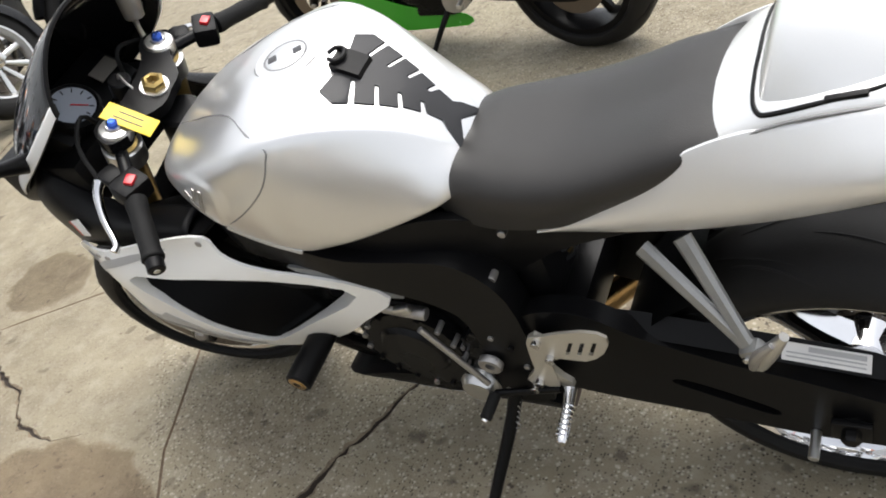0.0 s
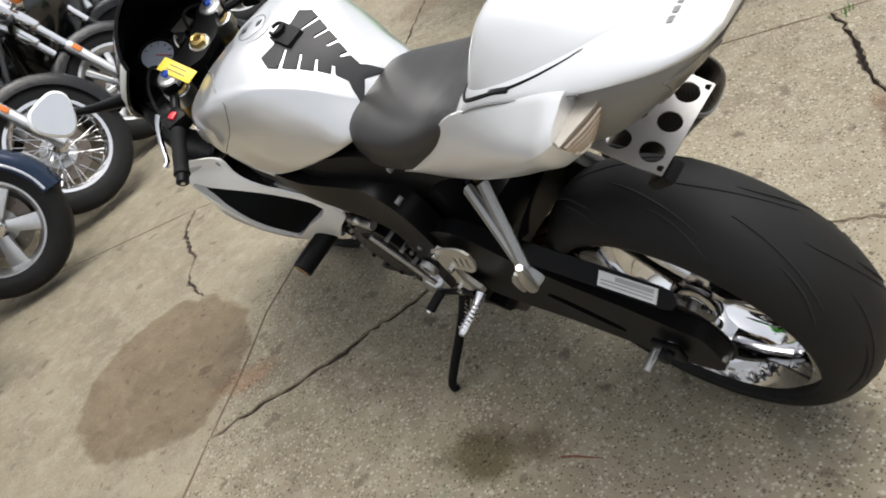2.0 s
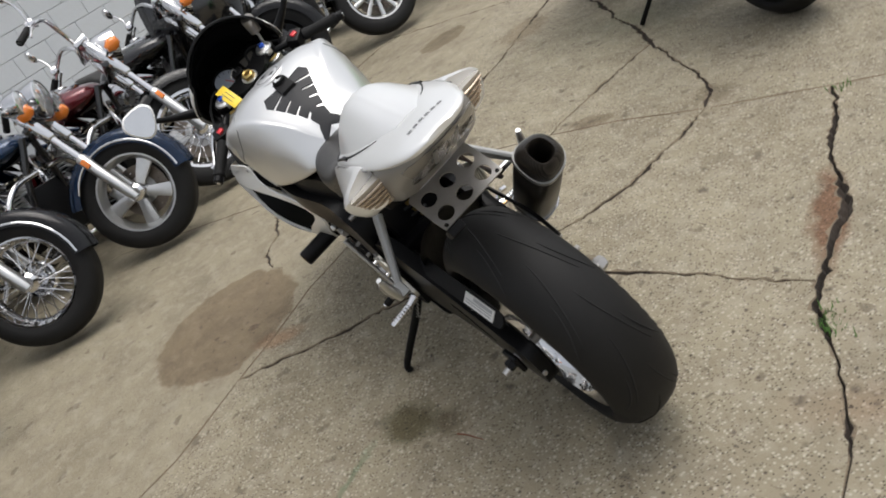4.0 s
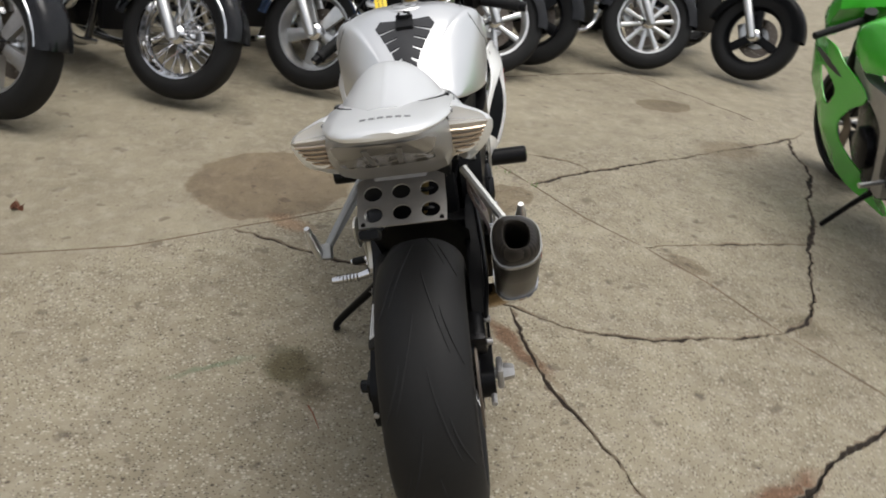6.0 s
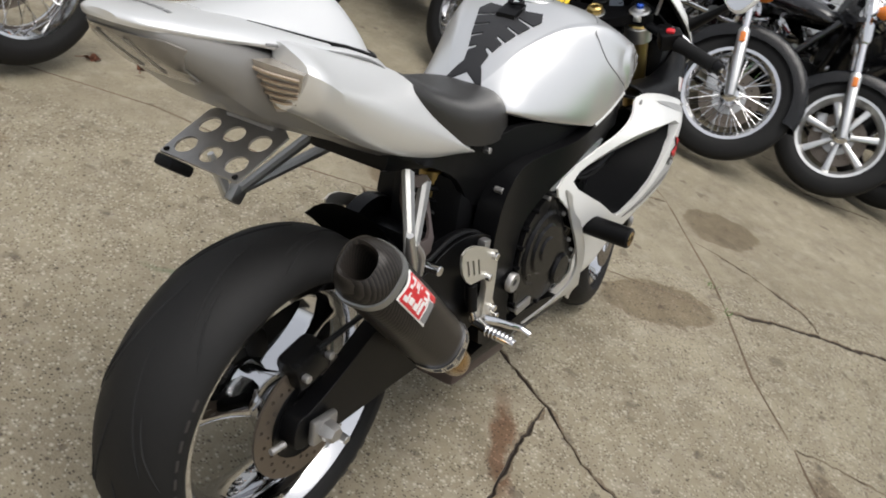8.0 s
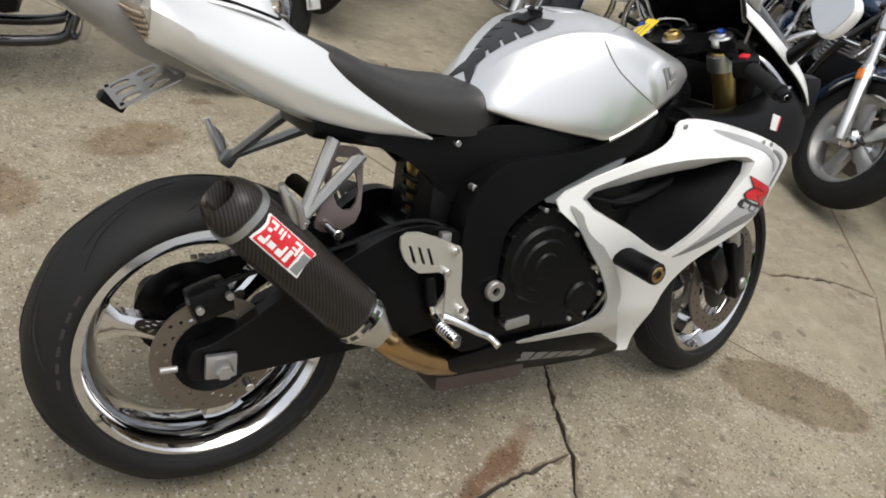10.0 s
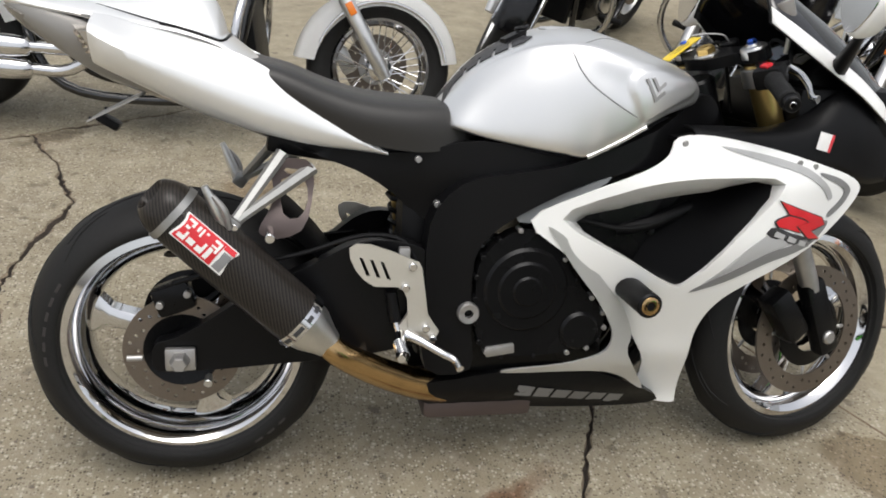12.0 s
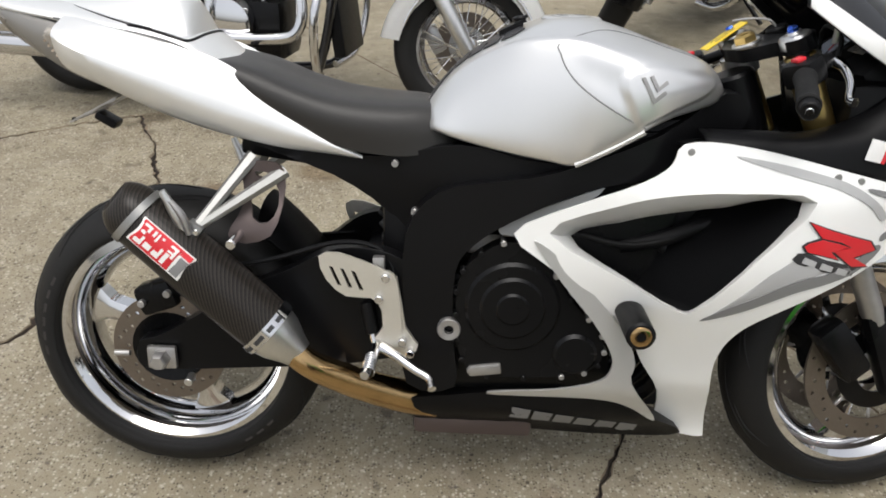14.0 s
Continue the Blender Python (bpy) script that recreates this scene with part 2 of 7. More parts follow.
    # scattered dark pock marks and paler worn patches
    pale = noise_tex(15, 4, 0.6)
    base = blend(blend(1.0, ramp(pale.outputs[0], 0.50, 0.68), (0.30, 0.30, 0.30), 'MULTIPLY'), base, (0.43, 0.39, 0.31))
    for scale, low, high, fac in ((6.5, 0.05, 0.15, 0.75), (13.0, 0.07, 0.17, 0.65)):
        v = n.new("ShaderNodeTexVoronoi")
        v.inputs["Scale"].default_value = scale
        shake = noise_tex(30, 3)
        jog = n.new("ShaderNodeVectorMath"); jog.operation = 'MULTIPLY_ADD'
        jog.inputs[1].default_value = (0.05, 0.05, 0)
        l.new(shake.outputs["Color"], jog.inputs[0]); l.new(pos, jog.inputs[2])
        l.new(jog.outputs[0], v.inputs["Vector"])
        sepc = n.new("ShaderNodeSeparateColor")
        l.new(v.outputs["Color"], sepc.inputs[0])
        mm = blend(1.0, ramp(v.outputs["Distance"], low, high, (fac, fac, fac, 1), (0, 0, 0, 1)), ramp(sepc.outputs[0], 0.60, 0.64), 'MULTIPLY')
        base = blend(blend(1.0, mm, worn, 'MULTIPLY'), base, (0.085, 0.066, 0.047))
    edge = noise_tex(9, 4)
    warp = n.new("ShaderNodeVectorMath"); warp.operation = 'MULTIPLY_ADD'
    warp.inputs[1].default_value, warp.inputs[2].default_value = (0.12, 0.12, 0), (-0.06, -0.06, 0)
    l.new(edge.outputs["Color"], warp.inputs[0])
    off = n.new("ShaderNodeVectorMath"); off.operation = 'ADD'
    l.new(pos, off.inputs[0]); l.new(warp.outputs[0], off.inputs[1])
    wet = None
    # each stain, and the shade under the cruisers, multiplies the base colour
    for x, y, a, c, turn, col, strength, soft in STAINS_AND_SHADE:
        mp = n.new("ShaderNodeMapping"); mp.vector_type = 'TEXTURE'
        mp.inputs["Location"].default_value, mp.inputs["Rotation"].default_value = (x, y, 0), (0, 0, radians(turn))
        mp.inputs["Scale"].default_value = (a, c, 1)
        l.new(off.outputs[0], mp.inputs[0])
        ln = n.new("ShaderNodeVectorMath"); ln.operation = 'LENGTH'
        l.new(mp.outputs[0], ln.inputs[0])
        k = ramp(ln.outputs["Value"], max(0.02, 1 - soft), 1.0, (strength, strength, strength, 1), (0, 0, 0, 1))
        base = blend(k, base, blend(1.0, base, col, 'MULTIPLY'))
    l.new(base, b.inputs["Base Color"])
    b.inputs["Roughness"].default_value = 0.78
    b.inputs["Specular IOR Level"].default_value = 0.35
    h1, h2 = noise_tex(140, 4, 0.7), noise_tex(24, 5, 0.65)
    add = n.new("ShaderNodeMath"); add.operation = 'ADD'
    l.new(h1.outputs[0], add.inputs[0]); l.new(h2.outputs[0], add.inputs[1])
    bp = n.new("ShaderNodeBump")
    bp.inputs["Strength"].default_value, bp.inputs["Distance"].default_value = 0.75, 0.007
    l.new(add.outputs[0], bp.inputs["Height"]); l.new(bp.outputs[0], b.inputs["Normal"])
    return m


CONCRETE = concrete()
CRACK_DIRT = mat("crack_dirt", (0.036, 0.027, 0.020), 0.9, vary=0.7, vary_scale=4, grain=0.5, grain_scale=70, bump=0.8, bump_scale=120)
SPALL = mat("chipped_concrete", (0.165, 0.130, 0.090), 0.9, vary=0.6, vary_scale=9, grain=0.6, grain_scale=90, bump=1.0, bump_scale=110)
JOINT_DIRT = mat("joint_dirt", (0.165, 0.122, 0.084), 0.9, vary=0.4, vary_scale=3, grain=0.4, grain_scale=60, bump=0.8, bump_scale=120)


# ---- mesh helpers ----
def part(name, bm, material, parent=None, label="", angle=38, kind=""):
    """Links a bmesh as one mesh object under a thing or a part."""
    me = bpy.data.meshes.new(name)
    bmesh.ops.recalc_face_normals(bm, faces=bm.faces)
    for f in bm.faces:
        f.smooth = True
    bm.to_mesh(me)
    bm.free()
    me.set_sharp_from_angle(angle=radians(angle))
    for m in (material if isinstance(material, (list, tuple)) else (material,)):
        me.materials.append(m)
    ob = new(name, me)
    if parent:
        ob.parent = parent
    return tagged(ob, label, kind=kind)


def again(ob, parent, m=None):
    """Another object on the same mesh."""
    o = new(ob.name.split(".")[0], ob.data)
    o.parent = parent
    if m is not None:
        o.matrix_basis = m
    return o


def root(name, m, label, category, group=""):
    ob = new(name)
    ob.empty_display_size = 0.2
    ob.matrix_basis = m
    return tagged(ob, label, category, group)


def put_into(bm, other, m=None):
    me = bpy.data.meshes.new("tmp")
    other.to_mesh(me)
    other.free()
    if m is not None:
        me.transform(m)
    bm.from_mesh(me)
    bpy.data.meshes.remove(me)
    return bm


def spline(pts, n=6, closed=False):
    """Catmull-Rom through control points of any dimension."""
    p = [np.array(q, float) for q in pts]
    k = len(p)
    out = []
    for i in range(k if closed else k - 1):
        a = p[i - 1] if (closed or i) else 2 * p[0] - p[1]
        b, c = p[i], p[(i + 1) % k]
        d = p[(i + 2) % k] if (closed or i + 2 < k) else 2 * p[-1] - p[-2]
        for s in range(n):
            t = s / n
            out.append(0.5 * (2 * b + (c - a) * t + (2 * a - 5 * b + 4 * c - d) * t * t + (3 * b - a - 3 * c + d) * t ** 3))
    if not closed:
        out.append(p[-1])
    return out


def tube(path, r, seg=10, smooth=0, caps=True, closed=False):
    """A round bar along a path; r: one radius or one for each control point."""
    rs = r if isinstance(r, (list, tuple)) else [r] * len(path)
    q = [(*p, w) for p, w in zip(path, rs)]
    if smooth:
        q = spline(q, smooth, closed)
    q = [np.array(v, float) for v in q]
    bm = bmesh.new()
    rings, up = [], None
    for i, v in enumerate(q):
        a, b = q[i - 1][:3] if (i or closed) else q[i][:3], q[(i + 1) % len(q)][:3] if (i + 1 < len(q) or closed) else q[i][:3]
        d = Vector(b - a).normalized()
        if up is None:
            up = d.orthogonal().normalized()
        up = (up - d * up.dot(d)).normalized()
        s = d.cross(up)
        rings.append([bm.verts.new(Vector(v[:3]) + (up * math.cos(k * math.tau / seg) + s * math.sin(k * math.tau / seg)) * v[3]) for k in range(seg)])
    for i in range(len(rings) - (0 if closed else 1)):
        x, y = rings[i], rings[(i + 1) % len(rings)]
        for k in range(seg):
            bm.faces.new((x[k], x[(k + 1) % seg], y[(k + 1) % seg], y[k]))
    if caps and not closed:
        bm.faces.new(rings[0][::-1])
        bm.faces.new(rings[-1])
    return bm


def lathe(profile, seg=48, m=None, closed=False):
    """Turns (radius, along) about the y axis."""
    bm = bmesh.new()
    rings = []
    for r, y in profile:
        if r < 1e-6:
            rings.append([bm.verts.new((0, y, 0))])
        else:
            rings.append([bm.verts.new((r * math.cos(k * math.tau / seg), y, r * math.sin(k * math.tau / seg))) for k in range(seg)])
    pairs = list(zip(rings, rings[1:] + ([rings[0]] if closed else [])))
    for a, b in pairs if closed else pairs[:len(rings) - 1]:
        for k in range(seg):
            j = (k + 1) % seg
            if len(a) == 1 and len(b) == 1:
                continue
            if len(a) == 1:
                bm.faces.new((a[0], b[j], b[k]))
            elif len(b) == 1:
                bm.faces.new((a[k], a[j], b[0]))
            else:
                bm.faces.new((a[k], a[j], b[j], b[k]))
    if m is not None:
        bm.transform(m)
    return bm


def rod(a, b, r, seg=16, bevel=0.15):
    """A round bar from a to b with softened ends."""
    a, b = Vector(a), Vector(b)
    h = (b - a).length
    e = min(r * bevel, h * 0.3)
    turn = Vector((0, 1, 0)).rotation_difference(b - a).to_matrix().to_4x4()
    return lathe([(0, 0), (r - e, 0), (r, e), (r, h - e), (r - e, h), (0, h)], seg, Matrix.Translation(a) @ turn)


def block(size, bevel=0.004, m=None, seg=2):
    bm = bmesh.new()
    bmesh.ops.create_cube(bm, size=1, matrix=Matrix.Diagonal((*size, 1)))
    if bevel:
        bmesh.ops.bevel(bm, geom=bm.edges[:], offset=bevel, segments=seg, profile=0.6, affect='EDGES')
    if m is not None:
        bm.transform(m)
    return bm


def loft(sections, nx=5, ns=5, closed=False, cap=True, mirror=True):
    """A skin over cross-sections. Each is (x, [(y, z), ...]) from the top middle outwards; mirrored to the other side."""
    rows = []
    for x, pts in sections:
        prof = spline(pts, ns, closed)
        if mirror and not closed:
            prof = [np.array((-p[0], p[1])) for p in prof[:0:-1]] + prof
        rows.append(np.array([(x, p[0], p[1]) for p in prof]))
    rows = spline(rows, nx)
    bm = bmesh.new()
    vs = [[bm.verts.new(p) for p in r] for r in rows]
    k = len(vs[0])
    for a, b in zip(vs, vs[1:]):
        for i in range(k if closed else k - 1):
            j = (i + 1) % k
            bm.faces.new((a[i], a[j], b[j], b[i]))
    if cap:
        bm.faces.new(vs[0])
        bm.faces.new(vs[-1][::-1])
    return bm


def cdt(outline, holes=(), step=0.0):
    """Triangles of a flat outline with holes, and extra points inside at that step."""
    pts, edges = [], []
    for loop in (outline, *holes):
        k = len(pts)
        pts += [Vector((p[0], p[1])) for p in loop]
        edges += [(k + i, k + (i + 1) % len(loop)) for i in range(len(loop))]
    if step:
        lo, hi = np.min(outline, 0), np.max(outline, 0)
        for i, x in enumerate(np.arange(lo[0] + step / 2, hi[0], step)):
            for y in np.arange(lo[1] + step * (0.5 + 0.5 * (i % 2)), hi[1], step):
                pts.append(Vector((x, y)))
    v, _, f, *_ = delaunay_2d_cdt(pts, edges, [], 0, 1e-5)

    def inside(p, loop):
        c = False
        for i in range(len(loop)):
            a, b = loop[i - 1], loop[i]
            if (a[1] > p[1]) != (b[1] > p[1]) and p[0] < (b[0] - a[0]) * (p[1] - a[1]) / (b[1] - a[1]) + a[0]:
                c = not c
        return c
    keep = []
    for t in f:
        c = sum((v[i] for i in t), Vector((0, 0))) / len(t)
        if inside(c, outline) and not any(inside(c, h) for h in holes):
            keep.append(t)
    return v, keep


def panel(outline, lay, thick, holes=(), step=0.03, smooth=4, hole_smooth=4):
    """A curved plate: lay(u, v) gives the outer point and the way inwards."""
    o = [tuple(p) for p in (spline(outline, smooth, True) if smooth else outline)]
    hs = [[tuple(p) for p in (spline(h, hole_smooth, True) if hole_smooth else h)] for h in holes]
    v, f = cdt(o, hs, step)
    bm = bmesh.new()
    top = []
    low = []
    for p in v:
        place, way = lay(p[0], p[1])
        top.append(bm.verts.new(place))
        low.append(bm.verts.new(Vector(place) + Vector(way) * thick))
    count = {}
    for t in f:
        bm.faces.new([top[i] for i in t])
        bm.faces.new([low[i] for i in reversed(t)])
        for i in range(len(t)):
            e = (t[i], t[(i + 1) % len(t)])
            count[e] = 1
    for a, b in count:
        if (b, a) not in count:
            bm.faces.new((top[b], top[a], low[a], low[b]))
    loose = [w for w in bm.verts if not w.link_faces]
    bmesh.ops.delete(bm, geom=loose, context='VERTS')
    return bm


def side_lay(yf, side):
    """Lays (x, z) at y = side * yf(x, z), inwards to the middle."""
    return lambda x, z: ((x, side * yf(x, z), z), (0, -side, 0))


def drape(outline, tree, way, thick, up=0.0015, m=None, step=0.02, smooth=3, holes=()):
    """A thin plate laid on a surface: (u, v) come from m, and fall along way onto the tree."""
    way = Vector(way).normalized()

    def lay(u, v):
        p = m @ Vector((u, v, 0))
        hit = tree.ray_cast(p - way * 1.5, way)
        q = hit[0] if hit[0] is not None else p
        return q - way * (up + thick), way
    return panel(outline, lay, thick, holes, step, smooth, smooth)


def tree_of(bm):
    return BVHTree.FromBMesh(bm)


def soften(ob, width, segments=2, angle=35):
    """Rounds the hard edges of a plate."""
    b = ob.modifiers.new("edges", 'BEVEL')
    b.width, b.segments, b.limit_method, b.angle_limit = width, segments, 'ANGLE', radians(angle)
    b.harden_normals = False
    return ob


def sm(t):
    t = min(max(t, 0.0), 1.0)
    return t * t * (3 - 2 * t)


# ---- ground: old concrete with joints and cracks ----
# half width, depth, dirt (1 crack, 2 joint), points
CRACKS = [
    (0.0040, 0.005, 2, [(-0.6, 3.4), (0.30, 2.25), (0.89, 1.38), (1.02, 1.01), (1.215, 0.725), (1.33, 0.54), (1.50, 0.31), (1.81, -0.34), (1.91, -0.46)]),
    (0.010, 0.012, 1, [(1.91, -0.46), (2.15, -0.78), (2.42, -1.22), (2.76, -1.79), (3.05, -2.2)]),
    (0.0045, 0.005, 2, [(3.3, 0.9), (2.55, 0.02), (2.06, -0.36), (1.90, -0.46), (1.59, -0.64), (1.36, -0.83), (1.11, -1.0), (0.80, -1.15), (0.44, -1.37), (-0.4, -1.9), (-1.5, -2.6)]),
    (0.009, 0.014, 1, [(1.215, 0.725), (1.15, 0.56), (1.09, 0.44), (1.03, 0.27), (0.98, 0.1), (0.94, -0.02), (0.885, -0.12), (0.83, -0.25), (0.77, -0.34), (0.71, -0.5), (0.70, -0.78), (0.80, -1.15)]),
    (0.006, 0.012, 1, [(0.825, -0.245), (0.72, -0.26), (0.52, -0.285), (0.32, -0.36), (0.18, -0.42), (0.03, -0.47), (-0.14, -0.54)]),
    (0.008, 0.012, 1, [(1.36, -0.83), (1.40, -0.98), (1.43, -1.11), (1.49, -1.35), (1.52, -1.56)]),
    (0.010, 0.014, 1, [(2.98, -2.12), (2.70, -2.02), (2.40, -1.98), (2.05, -1.80), (1.70, -1.66), (1.50, -1.56), (1.25, -1.46), (0.95, -1.32), (0.80, -1.15)]),
    (0.006, 0.010, 1, [(2.32, -0.30), (2.30, -0.49), (2.25, -0.68), (2.15, -0.78)]),
    (0.013, 0.025, 1, [(0.44, -1.37), (0.30, -1.18), (0.18, -1.02), (0.01, -0.85), (-0.07, -0.70), (-0.16, -0.53), (-0.25, -0.42), (-0.52, -0.15)]),
    (0.006, 0.010, 1, [(3.60, -0.2), (3.77, -0.56), (4.18, -1.37), (4.10, -1.62)]),
    (0.005, 0.008, 1, [(4.34, -1.40), (4.0, -1.62), (3.31, -2.03)]),
    (0.007, 0.012, 1, [(-1.6, 1.25), (-1.12, 1.52), (-0.87, 1.66), (-0.69, 1.73), (-0.2, 2.0)]),
    (0.012, 0.015, 1, [(-0.69, 1.73), (-0.62, 1.58), (-0.55, 1.46), (-0.52, 1.32), (-0.46, 1.18), (-0.50, 0.95), (-0.55, 0.72), (-0.53, 0.45), (-0.62, 0.28), (-0.95, 0.05)]),
    (0.006, 0.010, 1, [(2.55, 0.02), (2.40, 0.16), (2.2, 0.22), (2.05, 0.33), (1.88, 0.36)]),
]


def build_ground():
    rng = random.Random(7)
    centre, ribbons = [], []
    pts, edges = [], []
    for half, deep, dirt, line in CRACKS:
        path = spline(line, 1 if dirt == 2 else 2)
        fine = []
        for a, b in zip(path, path[1:]):
            k = max(1, int(np.linalg.norm(b - a) / (0.018 if dirt == 1 else 0.09)))
            for i in range(k):
                fine.append(a + (b - a) * i / k)
        fine.append(path[-1])
        wob = 0.0035 if dirt == 1 else 0.0015
        mids, swell, drift = [], 0.75, 0.0
        for i, p in enumerate(fine):
            d = fine[min(i + 1, len(fine) - 1)] - fine[max(i - 1, 0)]
            d = d / (np.linalg.norm(d) + 1e-9)
            nrm = np.array((-d[1], d[0]))
            e = 0 if i in (0, len(fine) - 1) else 1
            drift = 0.88 * drift + rng.uniform(-0.0055, 0.0055) * (dirt == 1)
            ends = min(1.0, min(i, len(fine) - 1 - i) / 4)
            c = p + nrm * (rng.uniform(-wob, wob) * e + drift * ends)
            taper = min(1.0, 0.35 + min(i, len(fine) - 1 - i) * 0.09)
            swell += rng.uniform(-0.30, 0.30) + 0.15 * (0.65 - swell)
            w1, w2 = (half * taper * max(0.18, swell) * rng.uniform(0.7, 1.3) if dirt == 1 else half * rng.uniform(0.8, 1.2) for _ in range(2))
            chip = [rng.choice((0.001, 0.0015, 0.0025, 0.004, 0.009)) * rng.uniform(0.6, 1.3) for _ in range(2)]
            mids.append((c, c + nrm * w1, c - nrm * w2, deep * taper, c + nrm * (w1 + chip[0]), c - nrm * (w2 + chip[1])))
        ribbons.append((dirt, mids))
    # A dense sheet round the motorcycle, then one that reaches the horizon.
    for dirt, mids in ribbons:
        k = len(pts)
        n = 5 if dirt == 1 else 3
        for c, a, b, _, e, f in mids:
            pts += [Vector(p) for p in (c, a, b, e, f)[:n]]
        for i in range(len(mids) - 1):
            for o in range(n):
                edges.append((k + n * i + o, k + n * i + n + o))
    for x in np.arange(-3, 6.01, 0.3):
        for y in np.arange(-4.5, 4.51, 0.3):
            pts.append(Vector((x + rng.uniform(-.08, .08), y + rng.uniform(-.08, .08))))
    for r in (9, 18, 60, 400, 2500):
        for k in range(16):
            pts.append(Vector((r * math.cos(k * math.tau / 16), r * math.sin(k * math.tau / 16))))
    v, _, f, ov, _, _ = delaunay_2d_cdt(pts, edges, [], 0, 1e-4)
    zs, kind = [0.0] * len(v), [0] * len(v)
    depth_of = {}
    k = 0
    for dirt, mids in ribbons:
        for _, _, _, deep, _, _ in mids:
            depth_of[k] = (deep, dirt)
            if dirt == 1:
                depth_of[k + 1] = depth_of[k + 2] = (0.0035, 3)
            k += 5 if dirt == 1 else 3
    for i, orig in enumerate(ov):
        for o in orig:
            if o in depth_of:
                zs[i] = -max(depth_of[o][0], -zs[i])
                kind[i] = depth_of[o][1] if kind[i] in (0, 3) else kind[i]
    me = bpy.data.meshes.new("ground")
    me.from_pydata([(p[0], p[1], z) for p, z in zip(v, zs)], [], f)
    for m in (CONCRETE, CRACK_DIRT, JOINT_DIRT, SPALL):
        me.materials.append(m)
    for p in me.polygons:
        ks = [kind[i] for i in p.vertices if kind[i]]
        if ks and p.area < 0.01:
            p.material_index = 1 if 1 in ks else 2 if 2 in ks else 3
    g = new("ground", me)
    return tagged(g, "old beige concrete slabs with cracks, joints, oil stains and painted shade under the parked cruisers", "ground", kind="structure")


ground = build_ground()


# ---- painted block wall behind the row of cruisers ----
def build_wall():
    a, b = Vector((3.2, 6.6)), Vector((7.9, -0.4))
    d = (b - a).normalized()
    ang = math.degrees(math.atan2(d.y, d.x))
    L = 13.0
    o = (a + b) / 2
    m = pose(o.x, o.y, 0, 0, 0, ang)
    wall = new("wall_north")
    wall.matrix_basis = m
    tagged(wall, "pale grey painted concrete block wall behind parked motorcycles", "wall", kind="structure")
    part("wall_core", block((L, 0.20, 4.0), 0.0, pose(0, 0.13, 2.0)), MORTAR, wall)
    bm = block((0.396, 0.06, 0.196), 0.003, None, 1)
    first = None
    for row in range(12):
        for i in range(int(L / 0.4)):
            x = -L / 2 + 0.2 + 0.4 * i + (0.2 if row % 2 else 0)
            if abs(x) > 4.6 or row > 11:
                continue
            p = pose(x, 0.002, 0.1 + 0.2 * row)
            if first is None:
                first = part("block", bm, WALL_PAINT, wall)
                first.matrix_basis = p
            else:
                again(first, wall, p)
    return wall


wall_north = build_wall()


# ---- small things on the ground ----
def leaf(x, y, turn, size):
    bm = bmesh.new()
    rim = []
    for k in range(14):
        a = k * math.tau / 14
        r = size * (0.55 + 0.45 * abs(math.cos(a * 2.5))) * (1.25 if k == 0 else 1)
        rim.append(bm.verts.new((r * math.cos(a), 0.8 * r * math.sin(a), 0.006 + 0.010 * math.sin(a * 3))))
    c = bm.verts.new((0, 0, 0.002))
    for i in range(14):
        bm.faces.new((c, rim[i], rim[(i + 1) % 14]))
    put_into(bm, tube([(size, 0, 0.006), (size * 1.5, 0.1 * size, 0.003), (size * 2.0, 0.3 * size, 0.004)], 0.0012, 5, 2))
    bmesh.ops.solidify(bm, geom=bm.faces[:14], thickness=0.0008)
    ob = part("dry_leaf", bm, LEAF)
    ob.matrix_basis = pose(x, y, 0.001, 0, 0, turn)
    return tagged(ob, "curled brown dry leaf lying on concrete", "leaf", "dry leaves")


for x, y, turn, size in ((1.224, 1.458, 20, 0.035), (1.436, 1.973, 80, 0.028), (0.90, 1.72, 140, 0.03), (1.02, 1.62, 220, 0.022)):
    leaf(x, y, turn, size)


def twig():
    ob = part("twig", tube([(0.255, 0.334, 0.003), (0.228, 0.320, 0.004), (0.200, 0.309, 0.003), (0.171, 0.298, 0.003)], [0.0022, 0.002, 0.0016, 0.001], 6, 3), LEAF)
    return tagged(ob, "thin dark dry twig lying on concrete", "twig")


twig()


def weeds():
    rng = random.Random(3)
    bm = bmesh.new()
    for cx, cy, n in ((-0.27, -0.42, 26), (-0.24, -0.46, 14), (1.88, -0.47, 10), (0.40, -1.36, 22), (2.02, -0.36, 8)):
        for _ in range(n):
            a, h = rng.uniform(0, math.tau), rng.uniform(0.01, 0.03)
            x, y = cx + rng.gauss(0, 0.018), cy + rng.gauss(0, 0.018)
            w, d = 0.003, rng.uniform(0.008, 0.02)
            p = [(x - w * math.sin(a), y + w * math.cos(a), -0.012), (x + w * math.sin(a), y - w * math.cos(a), -0.012),
                 (x + d * math.cos(a), y + d * math.sin(a), h)]
            bm.faces.new([bm.verts.new(q) for q in p])
    ob = part("weeds", bm, WEED, kind="stuff")
    return tagged(ob, "small green weeds growing out of concrete cracks", "weeds", kind="stuff")


weeds()


# ---- the white sports motorcycle ----
LEAN_LEFT, STEER = 13.6, 12.0
bike = root("motorcycle", pose(0.010, -0.022, 0.006, 0, 0, -1.4) @ pose(0, 0, 0, -LEAN_LEFT), "pearl white and silver sports motorcycle leaning on its side stand", "motorcycle")
REAR, R_AXLE_Z = 0.300, 0.294


